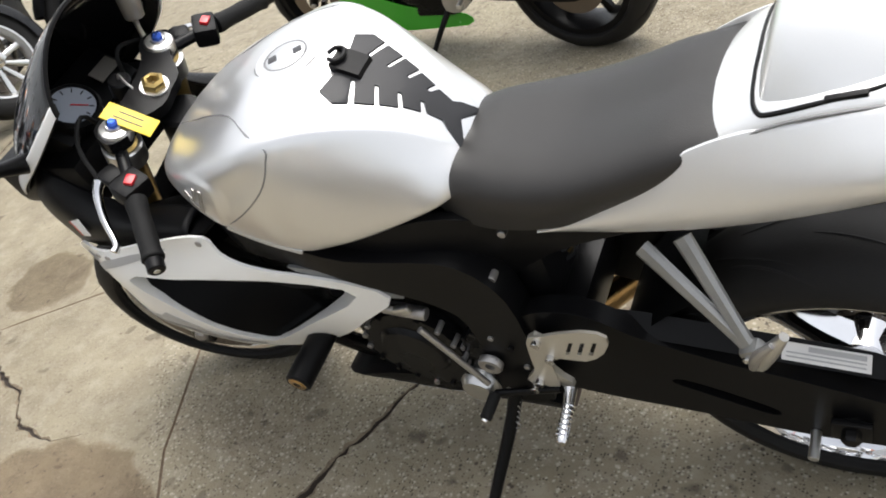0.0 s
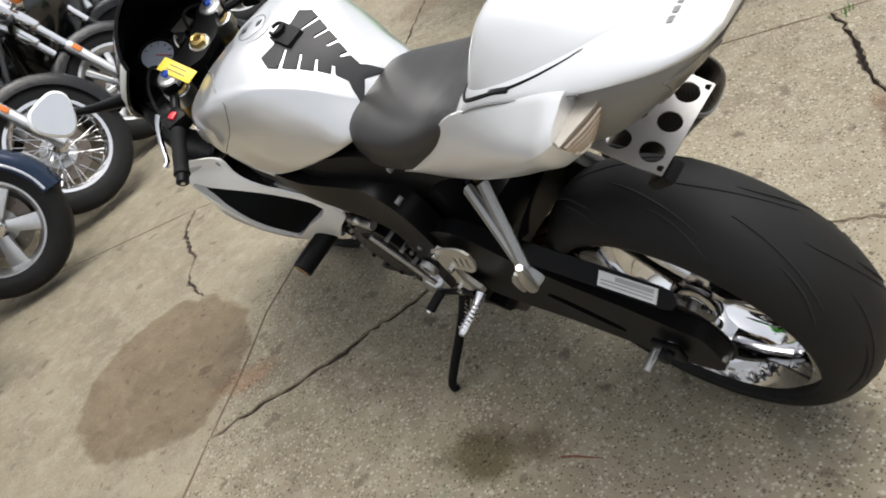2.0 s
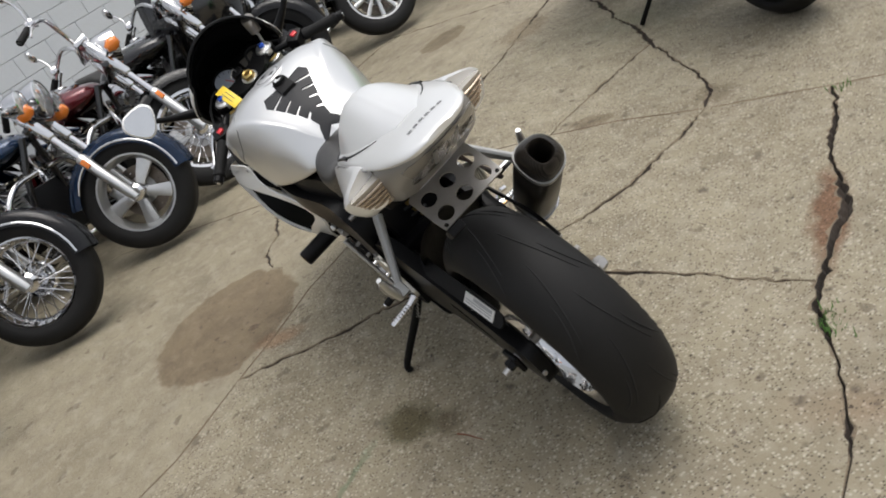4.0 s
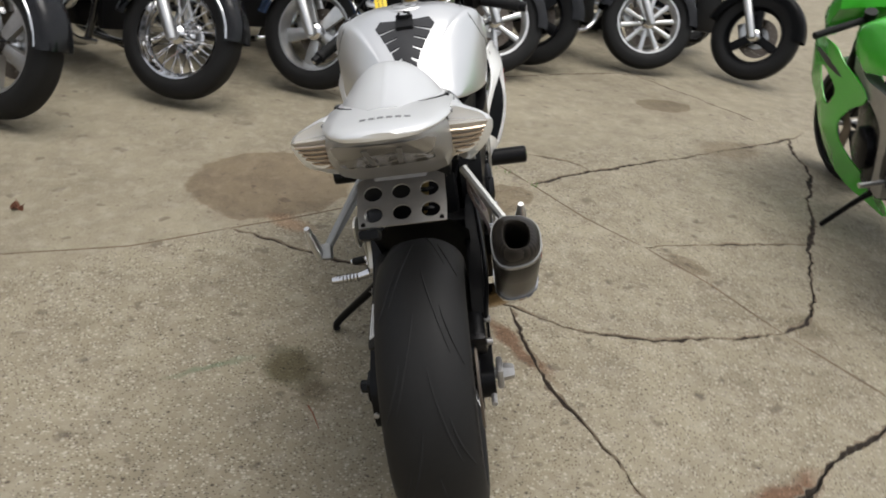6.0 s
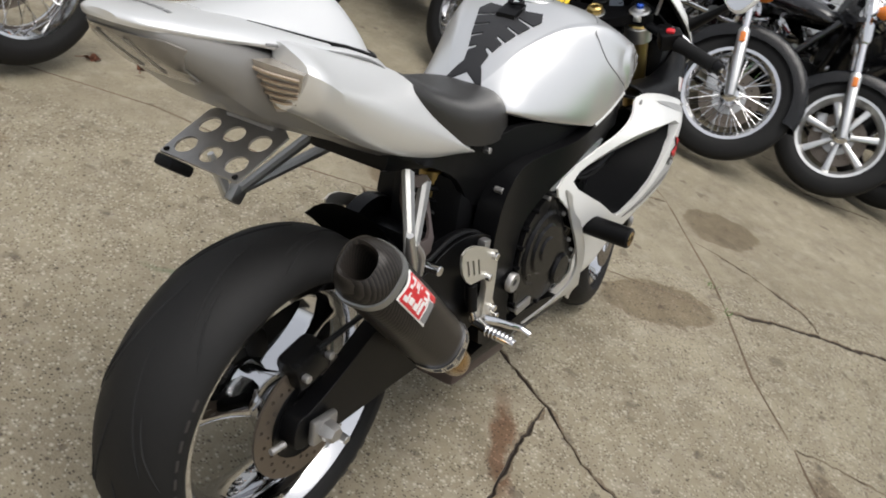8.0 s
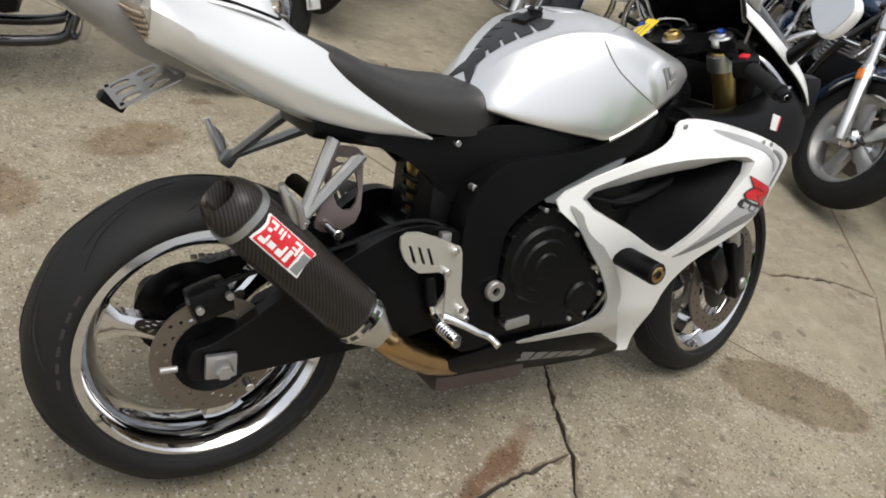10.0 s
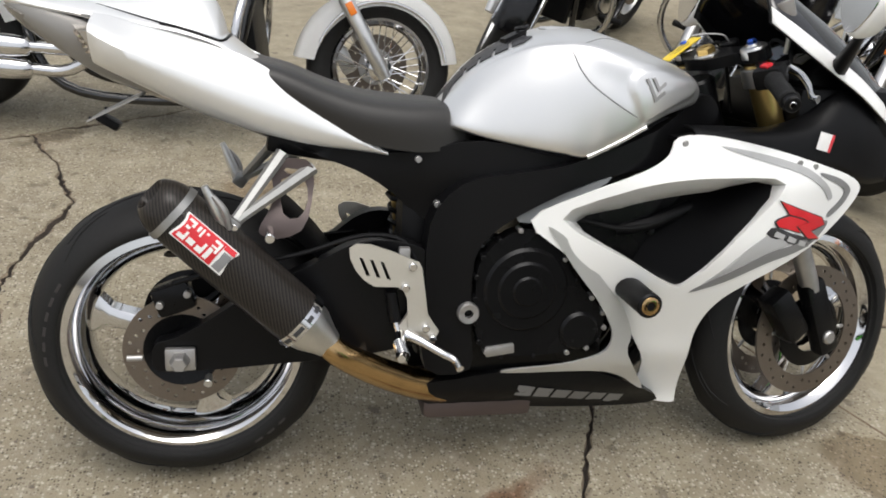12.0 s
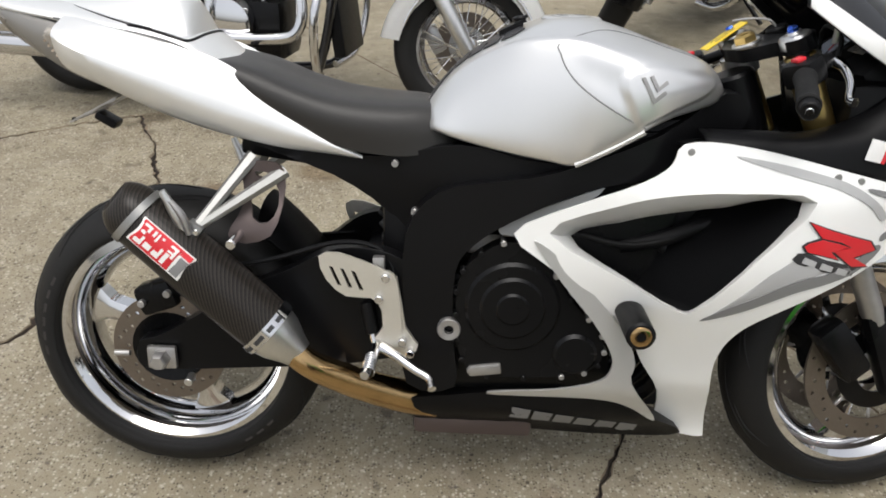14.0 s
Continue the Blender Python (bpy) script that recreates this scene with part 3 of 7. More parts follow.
def wheel_tyre(radius, width, bead):
    """Profile of a round-crowned tyre, rim seat at bead."""
    h = radius - bead
    half = [(0.0, radius), (0.32, radius - 0.035 * h * 1.0), (0.62, radius - 0.17 * h), (0.85, radius - 0.38 * h), (0.985, radius - 0.62 * h),
            (0.97, radius - 0.82 * h), (0.80, bead + 0.012), (0.72, bead)]
    s = spline([(r, y * width / 2) for y, r in half], 3)
    prof = [(p[0], -p[1]) for p in s[:0:-1]] + [(p[0], p[1]) for p in s]
    return prof + [(bead - 0.008, 0.6 * width / 2), (bead - 0.008, -0.6 * width / 2)]


def sport_tyre(parent, radius, width, bead, name="tyre", rng_seed=1, treads=9):
    t = part(name, lathe(wheel_tyre(radius, width, bead), 96, closed=True), RUBBER, parent)
    # curved tread grooves
    h = radius - bead
    crown = lambda y: radius - h * (0.16 * (abs(y) / (0.62 * width / 2)) ** 2) if abs(y) < 0.62 * width / 2 else radius - h * (0.16 + 0.9 * (abs(y) / (width / 2) - 0.62))
    bm = bmesh.new()
    for k in range(treads):
        for side in (1, -1):
            a0 = (k + (0.5 if side < 0 else 0)) * math.tau / treads
            for start, sweep, y0, y1 in ((0, 0.62, 0.10, 0.60), (0.30, 0.40, 0.45, 0.86)):
                path = []
                for i in range(9):
                    s = i / 8
                    y = side * (y0 + (y1 - y0) * s ** 1.3) * width / 2
                    a = a0 + start + sweep * s
                    r = crown(y) + 0.0003
                    path.append((r * math.cos(a), y, r * math.sin(a)))
                put_into(bm, tube(path, [0.0006, 0.0016, 0.002, 0.0022, 0.0022, 0.0022, 0.002, 0.0016, 0.0006], 5, 0, False))
    part("tread_groove", bm, GROOVE, t, kind="stuff")
    return t


def chrome_rim(parent, bead, width, spokes, phase, hub=0.045):
    w = width / 2
    prof = [(bead + 0.010, -w), (bead + 0.012, -w + 0.006), (bead - 0.004, -w + 0.012), (bead - 0.012, -w * 0.8), (bead - 0.028, -w * 0.35), (bead - 0.030, w * 0.35),
            (bead - 0.012, w * 0.8), (bead - 0.004, w - 0.012), (bead + 0.012, w - 0.006), (bead + 0.010, w),
            (bead - 0.008, w + 0.002), (bead - 0.020, w * 0.86), (bead - 0.038, w * 0.42), (bead - 0.042, 0), (bead - 0.038, -w * 0.42), (bead - 0.020, -w * 0.86), (bead - 0.008, -w - 0.002)]
    rim = part("rim", lathe(prof, 96, closed=True), CHROME, parent, "polished chrome rim")
    part("hub", lathe([(0, -0.05), (hub, -0.05), (hub + 0.006, -0.03), (hub, 0), (hub + 0.006, 0.03), (hub, 0.05), (0, 0.05)], 32), CHROME, parent)
    first = None
    for k in range(spokes):
        bm = bmesh.new()
        rings = []
        for i in range(9):
            s = i / 8
            r = 0.03 + s * (bead - 0.06)
            wd = 0.030 - 0.012 * math.sin(math.pi * s) + 0.020 * max(0, s - 0.75) * 4
            th = 0.022 - 0.006 * s
            c = [(wd, -th), (wd * 0.5, -th * 1.25), (-wd * 0.5, -th * 1.25), (-wd, -th), (-wd, th), (-wd * 0.5, th * 1.25), (wd * 0.5, th * 1.25), (wd, th)]
            rings.append([bm.verts.new((r, y, z)) for z, y in c])
        for a, b in zip(rings, rings[1:]):
            for j in range(8):
                bm.faces.new((a[j], a[(j + 1) % 8], b[(j + 1) % 8], b[j]))
        m = pose(0, 0, 0, 0, -(phase + 360 / spokes * k), 0)
        if first is None:
            first = part("spoke", bm, CHROME, parent)
            first.matrix_basis = m
        else:
            bm.free()
            again(first, parent, m)
    return rim


def drilled_disc(parent, radius, inner, y, holes=24, m=None, name="brake_disc"):
    def lay(u, v):
        p, w = Vector((u, y, v)), Vector((0, 0.005, 0))
        if m is not None:
            p, w = m @ p, m.to_3x3() @ w
        return p, w
    ring = lambda r, k, cx=0, cz=0: [(cx + r * math.cos(i * math.tau / k), cz + r * math.sin(i * math.tau / k)) for i in range(k)]
    hs = [ring(inner, 24)]
    for k in range(holes):
        a = k * math.tau / holes
        r = inner + (radius - inner) * (0.3 + 0.2 * (k % 3))
        hs.append(ring(0.0042, 6, r * math.cos(a), r * math.sin(a)))
    return part(name, panel(ring(radius, 48), lay, 1.0, hs, 0, 0, 0), DISC, parent, "drilled steel brake disc")


# rear wheel
rear_wheel = part("rear_wheel", rod((0, -0.142, 0), (0, 0.142, 0), 0.012), STEEL, bike)
rear_wheel.location = (0, 0, R_AXLE_Z)
sport_tyre(rear_wheel, REAR, 0.178, 0.220)
chrome_rim(rear_wheel, 0.224, 0.145, 3, 165)
drilled_disc(rear_wheel, 0.112, 0.070, -0.096, 36)
part("disc_carrier", lathe([(0.03, -0.085), (0.074, -0.098), (0.076, -0.092), (0.03, -0.075)], 24, closed=True), ENGINE, rear_wheel)
part("sprocket", lathe([(0.05, 0.090), (0.098, 0.090), (0.102, 0.0925), (0.098, 0.095), (0.05, 0.095)], 43, closed=True), ENGINE, rear_wheel)
part("axle_nut", lathe([(0, -0.168), (0.013, -0.168), (0.016, -0.164), (0.019, -0.15), (0.019, -0.142), (0, -0.142)], 6), STEEL, rear_wheel)
part("axle_nut", lathe([(0, 0.160), (0.011, 0.160), (0.014, 0.156), (0.014, 0.142), (0, 0.142)], 6), ENGINE, rear_wheel)

# faint raised marks on the tyre wall
for k in range(9):
    a = radians(150 + 7 * k if k < 6 else 262 + 7 * k)
    part("tyre_mark", block((0.007, 0.0014, 0.018), 0.0004, pose(0.2525 * math.cos(a), -0.0868, 0.2525 * math.sin(a), 0, -math.degrees(a)), 1), WALL_MARK, rear_wheel)

# chain
bm = bmesh.new()
for za, zb in ((0.405, 0.425), (0.205, 0.335)):
    n = 34
    for i in range(n):
        s = i / (n - 1)
        x, z = 0.01 + 0.52 * s, za + (zb - za) * s - (0.018 if za < 0.3 else 0.004) * math.sin(math.pi * s)
        put_into(bm, block((0.013, 0.014 if i % 2 else 0.009, 0.009), 0.002, pose(x, 0.094, z), 1))
part("chain", bm, STEEL, bike, "dull steel drive chain", kind="stuff")


# swing arm
def arm_y(x, z):
    return 0.126 + 0.014 * sm((x - 0.2) / 0.3)


ARM_R = [(-0.048, 0.268), (-0.048, 0.318), (-0.01, 0.332), (0.06, 0.372), (0.14, 0.425), (0.25, 0.480), (0.34, 0.525), (0.44, 0.520), (0.54, 0.455), (0.585, 0.40),
         (0.565, 0.340), (0.46, 0.315), (0.32, 0.285), (0.15, 0.270), (0.02, 0.262)]
ARM_L = [(-0.085, 0.252), (-0.085, 0.345), (-0.03, 0.368), (0.06, 0.395), (0.18, 0.425), (0.28, 0.465), (0.36, 0.520), (0.44, 0.520), (0.54, 0.455), (0.585, 0.40),
         (0.565, 0.340), (0.46, 0.310), (0.32, 0.272), (0.15, 0.246), (0.02, 0.236)]
for side in (1, -1):
    slot = [[(0.10, 0.300), (0.16, 0.330), (0.235, 0.356), (0.250, 0.342), (0.17, 0.306), (0.11, 0.284)]] if side > 0 else []
    soften(part("swing_arm", panel(ARM_L if side > 0 else ARM_R, side_lay(arm_y, side), 0.034, slot), SATIN_BLACK, bike, "satin black swing arm"), 0.008, 3)
    part("chain_adjuster", block((0.056, 0.014, 0.046), 0.005, pose(0.0, side * 0.137, R_AXLE_Z)), STEEL if side < 0 else ENGINE, bike)
    part("adjuster_bolt", rod((-0.10, side * 0.120, R_AXLE_Z - 0.004), (-0.07, side * 0.120, R_AXLE_Z - 0.004), 0.006), STEEL, bike)
    part("paddock_bobbin", rod((0.050, side * 0.125, 0.250), (0.050, side * (0.172 if side > 0 else 0.152), 0.247), 0.008), ALU, bike)
part("swing_arm_bridge", block((0.07, 0.26, 0.09), 0.015, pose(0.41, 0, 0.44)), SATIN_BLACK, bike)
# inner fender above the swing arm
bm = bmesh.new()
rows = []
for i in range(9):
    a = radians(14 + 44 * i / 8)
    r = 0.345 - 0.010 * math.sin(i / 8 * math.pi)
    rows.append([bm.verts.new((r * math.cos(a) * 1.02, y, R_AXLE_Z + (r - 0.05 * (abs(y) / 0.105) ** 3) * math.sin(a))) for y in np.linspace(-0.105, 0.105, 11)])
for a, b in zip(rows, rows[1:]):
    for j in range(10):
        bm.faces.new((a[j], a[j + 1], b[j + 1], b[j]))
bmesh.ops.solidify(bm, geom=bm.faces[:], thickness=0.003)
part("rear_hugger", bm, PLASTIC, bike, "black plastic rear hugger")
guard = lambda u, v: (Vector((u, 0.106 - 0.80 * v, 0.4385 + 0.60 * v + 0.12 * (u - 0.033))), Vector((0, -0.6, -0.8)))
part("chain_guard", panel([(-0.05, -0.015), (-0.05, 0.012), (0.02, 0.018), (0.20, 0.020), (0.34, 0.018), (0.34, -0.014), (0.18, -0.018), (0.0, -0.018)], guard, 0.005, (), 0.03, 2), PLASTIC, bike, "black chain guard")
# warning label on the chain guard
label_lay = lambda u, v: (Vector((0.033 + u, 0.108 - 0.80 * v, 0.440 + 0.60 * v + 0.12 * u)), Vector((0, -0.6, -0.8)))
warn = part("warning_label", panel([(-0.056, -0.013), (0.056, -0.013), (0.056, 0.013), (-0.056, 0.013)], label_lay, 0.0025, (), 0, 0), WHITE_DECAL, bike, "white warning label with grey bars")
lift_lay = lambda u, v: (Vector((0.033 + u, 0.1087 - 0.80 * v, 0.441 + 0.60 * v + 0.12 * u)), Vector((0, -0.6, -0.8)))
for u0, u1, v0, v1, mt in ((-0.05, 0.022, 0.003, 0.010, LIGHT_GREY), (-0.05, 0.05, -0.002, 0.0, LIGHT_GREY), (-0.05, 0.05, -0.008, -0.006, LIGHT_GREY)):
    part("label_bar", panel([(u0, v0), (u1, v0), (u1, v1), (u0, v1)], lift_lay, 0.001, (), 0, 0), mt, warn)

# rear brake caliper and hose, rear shock
part("rear_caliper", block((0.075, 0.05, 0.060), 0.014, pose(-0.012, -0.095, 0.405, 0, -20)), ENGINE, bike)
part("caliper_bolt", rod((0.015, -0.118, 0.420), (0.015, -0.130, 0.420), 0.007), STEEL, bike)
part("caliper_bolt", rod((-0.035, -0.118, 0.398), (-0.035, -0.130, 0.398), 0.007), STEEL, bike)
part("brake_hose", tube([(-0.01, -0.12, 0.44), (0.08, -0.13, 0.47), (0.22, -0.13, 0.50), (0.34, -0.125, 0.535), (0.42, -0.13, 0.525), (0.45, -0.14, 0.47)], 0.005, 8, 5), PLASTIC, bike)
part("shock_body", rod((0.43, 0.0, 0.62), (0.45, 0.0, 0.40), 0.025), GOLD, bike, "gold rear shock body")
bm = bmesh.new()
put_into(bm, tube([(0.435 + 0.02 * i / 60 + 0.034 * math.cos(i * 0.75), 0.034 * math.sin(i * 0.75), 0.60 - 0.19 * i / 60) for i in range(61)], 0.006, 6))
part("shock_spring", bm, SATIN_BLACK, bike, "black shock spring")

# ---- tail ----
SIDE = [(-0.122, [(0.100, 0.913), (0.128, 0.911), (0.160, 0.890), (0.134, 0.842), (0.104, 0.846)]),
        (-0.100, [(0.101, 0.911), (0.130, 0.909), (0.171, 0.880), (0.148, 0.832), (0.104, 0.838)]),
        (-0.06, [(0.102, 0.902), (0.126, 0.898), (0.169, 0.860), (0.142, 0.812), (0.105, 0.822)]),
        (0.04, [(0.103, 0.878), (0.122, 0.872), (0.155, 0.818), (0.132, 0.764), (0.100, 0.785)]),
        (0.14, [(0.104, 0.846), (0.118, 0.838), (0.143, 0.776), (0.125, 0.730), (0.098, 0.750)]),
        (0.24, [(0.106, 0.786), (0.116, 0.778), (0.131, 0.742), (0.118, 0.707), (0.098, 0.722)]),
        (0.33, [(0.108, 0.725), (0.115, 0.722), (0.122, 0.712), (0.113, 0.696), (0.100, 0.702)]),
        (0.385, [(0.110, 0.694), (0.113, 0.693), (0.115, 0.691), (0.112, 0.689), (0.108, 0.690)])]
for side in (1, -1):
    part("tail_side_panel", loft([(x, [(side * y, z) for y, z in s]) for x, s in SIDE], 5, 4, True, True, False), TAIL_PAINT, bike, "silvery white tail side panel")
COWL = [(-0.288, [(0, 0.941), (0.012, 0.9405), (0.022, 0.939), (0.028, 0.936)]),
        (-0.276, [(0, 0.944), (0.025, 0.943), (0.046, 0.940), (0.055, 0.934)]),
        (-0.245, [(0, 0.946), (0.038, 0.944), (0.068, 0.938), (0.078, 0.930)]),
        (-0.205, [(0, 0.945), (0.042, 0.942), (0.078, 0.934), (0.091, 0.924)]),
        (-0.14, [(0, 0.938), (0.045, 0.936), (0.085, 0.928), (0.104, 0.916)]),
        (-0.05, [(0, 0.926), (0.045, 0.924), (0.085, 0.916), (0.108, 0.904)]),
        (0.03, [(0, 0.912), (0.045, 0.911), (0.085, 0.903), (0.109, 0.890)]),
        (0.08, [(0, 0.897), (0.045, 0.896), (0.085, 0.889), (0.109, 0.874)]),
        (0.12, [(0, 0.870), (0.045, 0.869), (0.085, 0.863), (0.108, 0.850)]),
        (0.16, [(0, 0.840), (0.045, 0.838), (0.074, 0.830), (0.088, 0.816)]),
        (0.205, [(0, 0.810), (0.045, 0.808), (0.066, 0.800), (0.078, 0.786)])]
HUMP = [(-0.17, [(0, 0.944), (0.012, 0.943), (0.022, 0.942), (0.030, 0.938)]),
        (-0.12, [(0, 0.949), (0.024, 0.945), (0.046, 0.936), (0.062, 0.925)]),
        (-0.06, [(0, 0.957), (0.027, 0.952), (0.058, 0.934), (0.084, 0.912)]),
        (-0.01, [(0, 0.964), (0.030, 0.957), (0.062, 0.934), (0.096, 0.900)]),
        (0.03, [(0, 0.966), (0.032, 0.959), (0.064, 0.934), (0.100, 0.890)]),
        (0.055, [(0, 0.961), (0.032, 0.954), (0.066, 0.928), (0.101, 0.882)]),
        (0.073, [(0, 0.946), (0.034, 0.938), (0.070, 0.913), (0.100, 0.874)]),
        (0.083, [(0, 0.922), (0.036, 0.915), (0.074, 0.896), (0.098, 0.868)]),
        (0.092, [(0, 0.884), (0.036, 0.882), (0.072, 0.874), (0.094, 0.862)])]
COWL = [(x, q + [(q[-1][0] - 0.004, q[-1][1] - (0.006 + 0.014 * sm((x + 0.12) / 0.1)))]) for x, q in COWL]
base_bm = loft(COWL, 5, 5)
part("tail_cover", base_bm, TAIL_PAINT, bike, "silvery white tail cover")
cowl_bm = loft(HUMP, 6, 6)
COWL_TREE = tree_of(cowl_bm)
BASE_TREE = tree_of(loft(COWL, 5, 5))
seat_cowl = part("seat_cowl", cowl_bm, TAIL_PAINT, bike, "silvery white solo seat cowl")
XY = Matrix.Identity(4)
# dark joint between the cover and the side panels
for side in (1, -1):
    part("panel_joint", tube([(x, side * (q[3][0] + 0.0015), q[3][1] - 0.0015) for x, q in COWL if -0.15 < x < 0.13], 0.0022, 6, 3), GREY_DECAL, bike)
# lettering on the cowl as plain dark slabs
for k in range(6):
    u = -0.232
    v = 0.026 - 0.0135 * k
    part("cowl_mark", drape([(u - 0.0035, v - 0.0045), (u + 0.0035, v - 0.0045), (u + 0.0035, v + 0.0045), (u - 0.0035, v + 0.0045)], BASE_TREE, (0, 0, -1), 0.0006, 0.0004, XY, 0, 0), GREY_DECAL, seat_cowl)
# cowl catches and the dark gap round the hump
for side in (1, -1):
    path = []
    for x, y in ((-0.125, 0.055), (-0.105, 0.067), (-0.08, 0.078), (-0.05, 0.088), (-0.01, 0.097), (0.02, 0.100), (0.05, 0.1018), (0.072, 0.101), (0.084, 0.097), (0.092, 0.080), (0.095, 0.04), (0.095, 0.0)):
        path.append(BASE_TREE.ray_cast(Vector((x, side * y, 1.2)), Vector((0, 0, -1)))[0])
    part("cowl_seam", tube(path, [0.0008, 0.0012, 0.0016, 0.002, 0.0025, 0.003, 0.0032, 0.0032, 0.003, 0.003, 0.0028, 0.0028], 6, 3), PLASTIC, seat_cowl)
    part("cowl_catch", block((0.040, 0.008, 0.010), 0.002, pose(0.002, side * 0.098, 0.901, 0, 11)), PLASTIC, seat_cowl, "black cowl catch")
# under tail and lamps
UNDER = [(-0.284, [(0, 0.937), (0.012, 0.936), (0.022, 0.934), (0.020, 0.926), (0, 0.924)]),
         (-0.262, [(0, 0.940), (0.035, 0.938), (0.062, 0.930), (0.056, 0.908), (0, 0.904)]),
         (-0.225, [(0, 0.940), (0.055, 0.935), (0.083, 0.922), (0.076, 0.882), (0, 0.876)]),
         (-0.17, [(0, 0.930), (0.07, 0.920), (0.098, 0.905), (0.088, 0.846), (0, 0.838)]),
         (-0.10, [(0, 0.910), (0.07, 0.900), (0.100, 0.885), (0.088, 0.808), (0, 0.800)]),
         (0.05, [(0, 0.870), (0.07, 0.865), (0.100, 0.850), (0.090, 0.760), (0, 0.750)]),
         (0.20, [(0, 0.800), (0.07, 0.795), (0.098, 0.780), (0.090, 0.705), (0, 0.690)]),
         (0.34, [(0, 0.740), (0.07, 0.735), (0.092, 0.720), (0.085, 0.660), (0, 0.650)])]
under_bm = loft([(x, s) for x, s in UNDER], 4, 3)
UNDER_TREE = tree_of(under_bm)
part("undertail", under_bm, UNDER_PAINT, bike, "grey painted undertail")
YZ = Matrix(((0, 0, 1, -0.4), (1, 0, 0, 0), (0, 1, 0, 0), (0, 0, 0, 1)))
tail_lamp = part("tail_lamp", drape([(-0.070, 0.918), (0.070, 0.918), (0.072, 0.885), (0.062, 0.862), (-0.062, 0.862), (-0.072, 0.885)], UNDER_TREE, (1, 0, 0), 0.004, 0.001, YZ, 0.02, 3), TAIL_LENS, bike, "smoked clear tail lamp lens")
for y in (-0.026, 0.026):
    part("lamp_divider", drape([(y - 0.004, 0.912), (y + 0.004, 0.912), (y * 0.8 + 0.004, 0.868), (y * 0.8 - 0.004, 0.868)], UNDER_TREE, (1, 0, 0), 0.003, 0.005, YZ, 0, 0), STEEL, tail_lamp)
for side in (1, -1):
    a = [Vector(p) for p in ((-0.163, 0.083, 0.900), (-0.134, 0.163, 0.890), (-0.108, 0.132, 0.834), (-0.108, 0.098, 0.826))]
    a = [Vector((p.x, side * p.y, p.z)) for p in a]

    def lens_at(u, v, lift=0.0):
        p = (a[0] * (1 - u) + a[1] * u) * (1 - v) + (a[3] * (1 - u) + a[2] * u) * v
        return p + Vector((-0.55, side * 0.7, -0.25)) * (0.006 * math.sin(math.pi * u) * math.sin(math.pi * v) + lift)
    bm = bmesh.new()
    g = [[bm.verts.new(lens_at(i / 8, j / 6)) for i in range(9)] for j in range(7)]
    for j in range(6):
        for i in range(8):
            bm.faces.new((g[j][i], g[j][i + 1], g[j + 1][i + 1], g[j + 1][i]))
    back = [bm.verts.new(p + Vector((0.05, -side * 0.03, 0.0))) for p in a]
    rim = [g[0][i] for i in range(9)], [g[j][8] for j in range(7)], [g[6][8 - i] for i in range(9)], [g[6 - j][0] for j in range(7)]
    for k, e in enumerate(rim):
        bm.faces.new([*e, back[(k + 1) % 4], back[k]])
    lens = part("turn_signal", bm, LENS, bike, "clear wedge turn signal with ribbed reflector")
    for k in range(6):
        v = 0.14 + 0.145 * k
        part("reflector_rib", tube([lens_at(0.06 + 0.09 * v, v, 0.0035), lens_at(0.5, v, 0.0045), lens_at(0.94, v, 0.0035)], 0.0026, 6, 3), LENS_RIB, lens)

# number plate bracket with six lightening holes
pl = lambda u, v: (Vector((-0.128 + 0.90 * (v - 0.726), u, 0.744 + 0.47 * (v - 0.726))), Vector((0.46, 0, -0.89)))
ring = lambda r, cx, cy, k=20: [(cx + r * math.cos(i * math.tau / k), cy + r * math.sin(i * math.tau / k)) for i in range(k)]
plate = part("plate_bracket", panel([(-0.076, 0.700), (0.076, 0.700), (0.078, 0.730), (0.078, 0.800), (0.060, 0.812), (-0.060, 0.812), (-0.078, 0.800), (-0.078, 0.730)], pl, 0.003,
                                    [ring(0.0165, y, z) for y in (-0.05, 0, 0.05) for z in (0.726, 0.772)], 0, 0, 0), STEEL, bike, "drilled aluminium number plate bracket")
for y, z in ((-0.068, 0.706), (0.068, 0.706)):
    part("plate_bolt", rod(pl(y, z)[0] - Vector((0.003, 0, 0)), pl(y, z)[0] + Vector((0.003, 0, 0)), 0.004), SATIN_BLACK, plate)
part("plate_arm", panel([(-0.045, 0.80), (0.045, 0.80), (0.06, 0.845), (-0.06, 0.845)], lambda u, v: (Vector((-0.062 + 0.5 * (v - 0.8), u, 0.778 + 0.9 * (v - 0.8))), Vector((1, 0, -0.3))), 0.004, (), 0, 0), STEEL, bike)
part("plate_lamp", block((0.045, 0.036, 0.018), 0.006, pose(-0.140, 0.060, 0.712, 0, 30)), PLASTIC, bike)

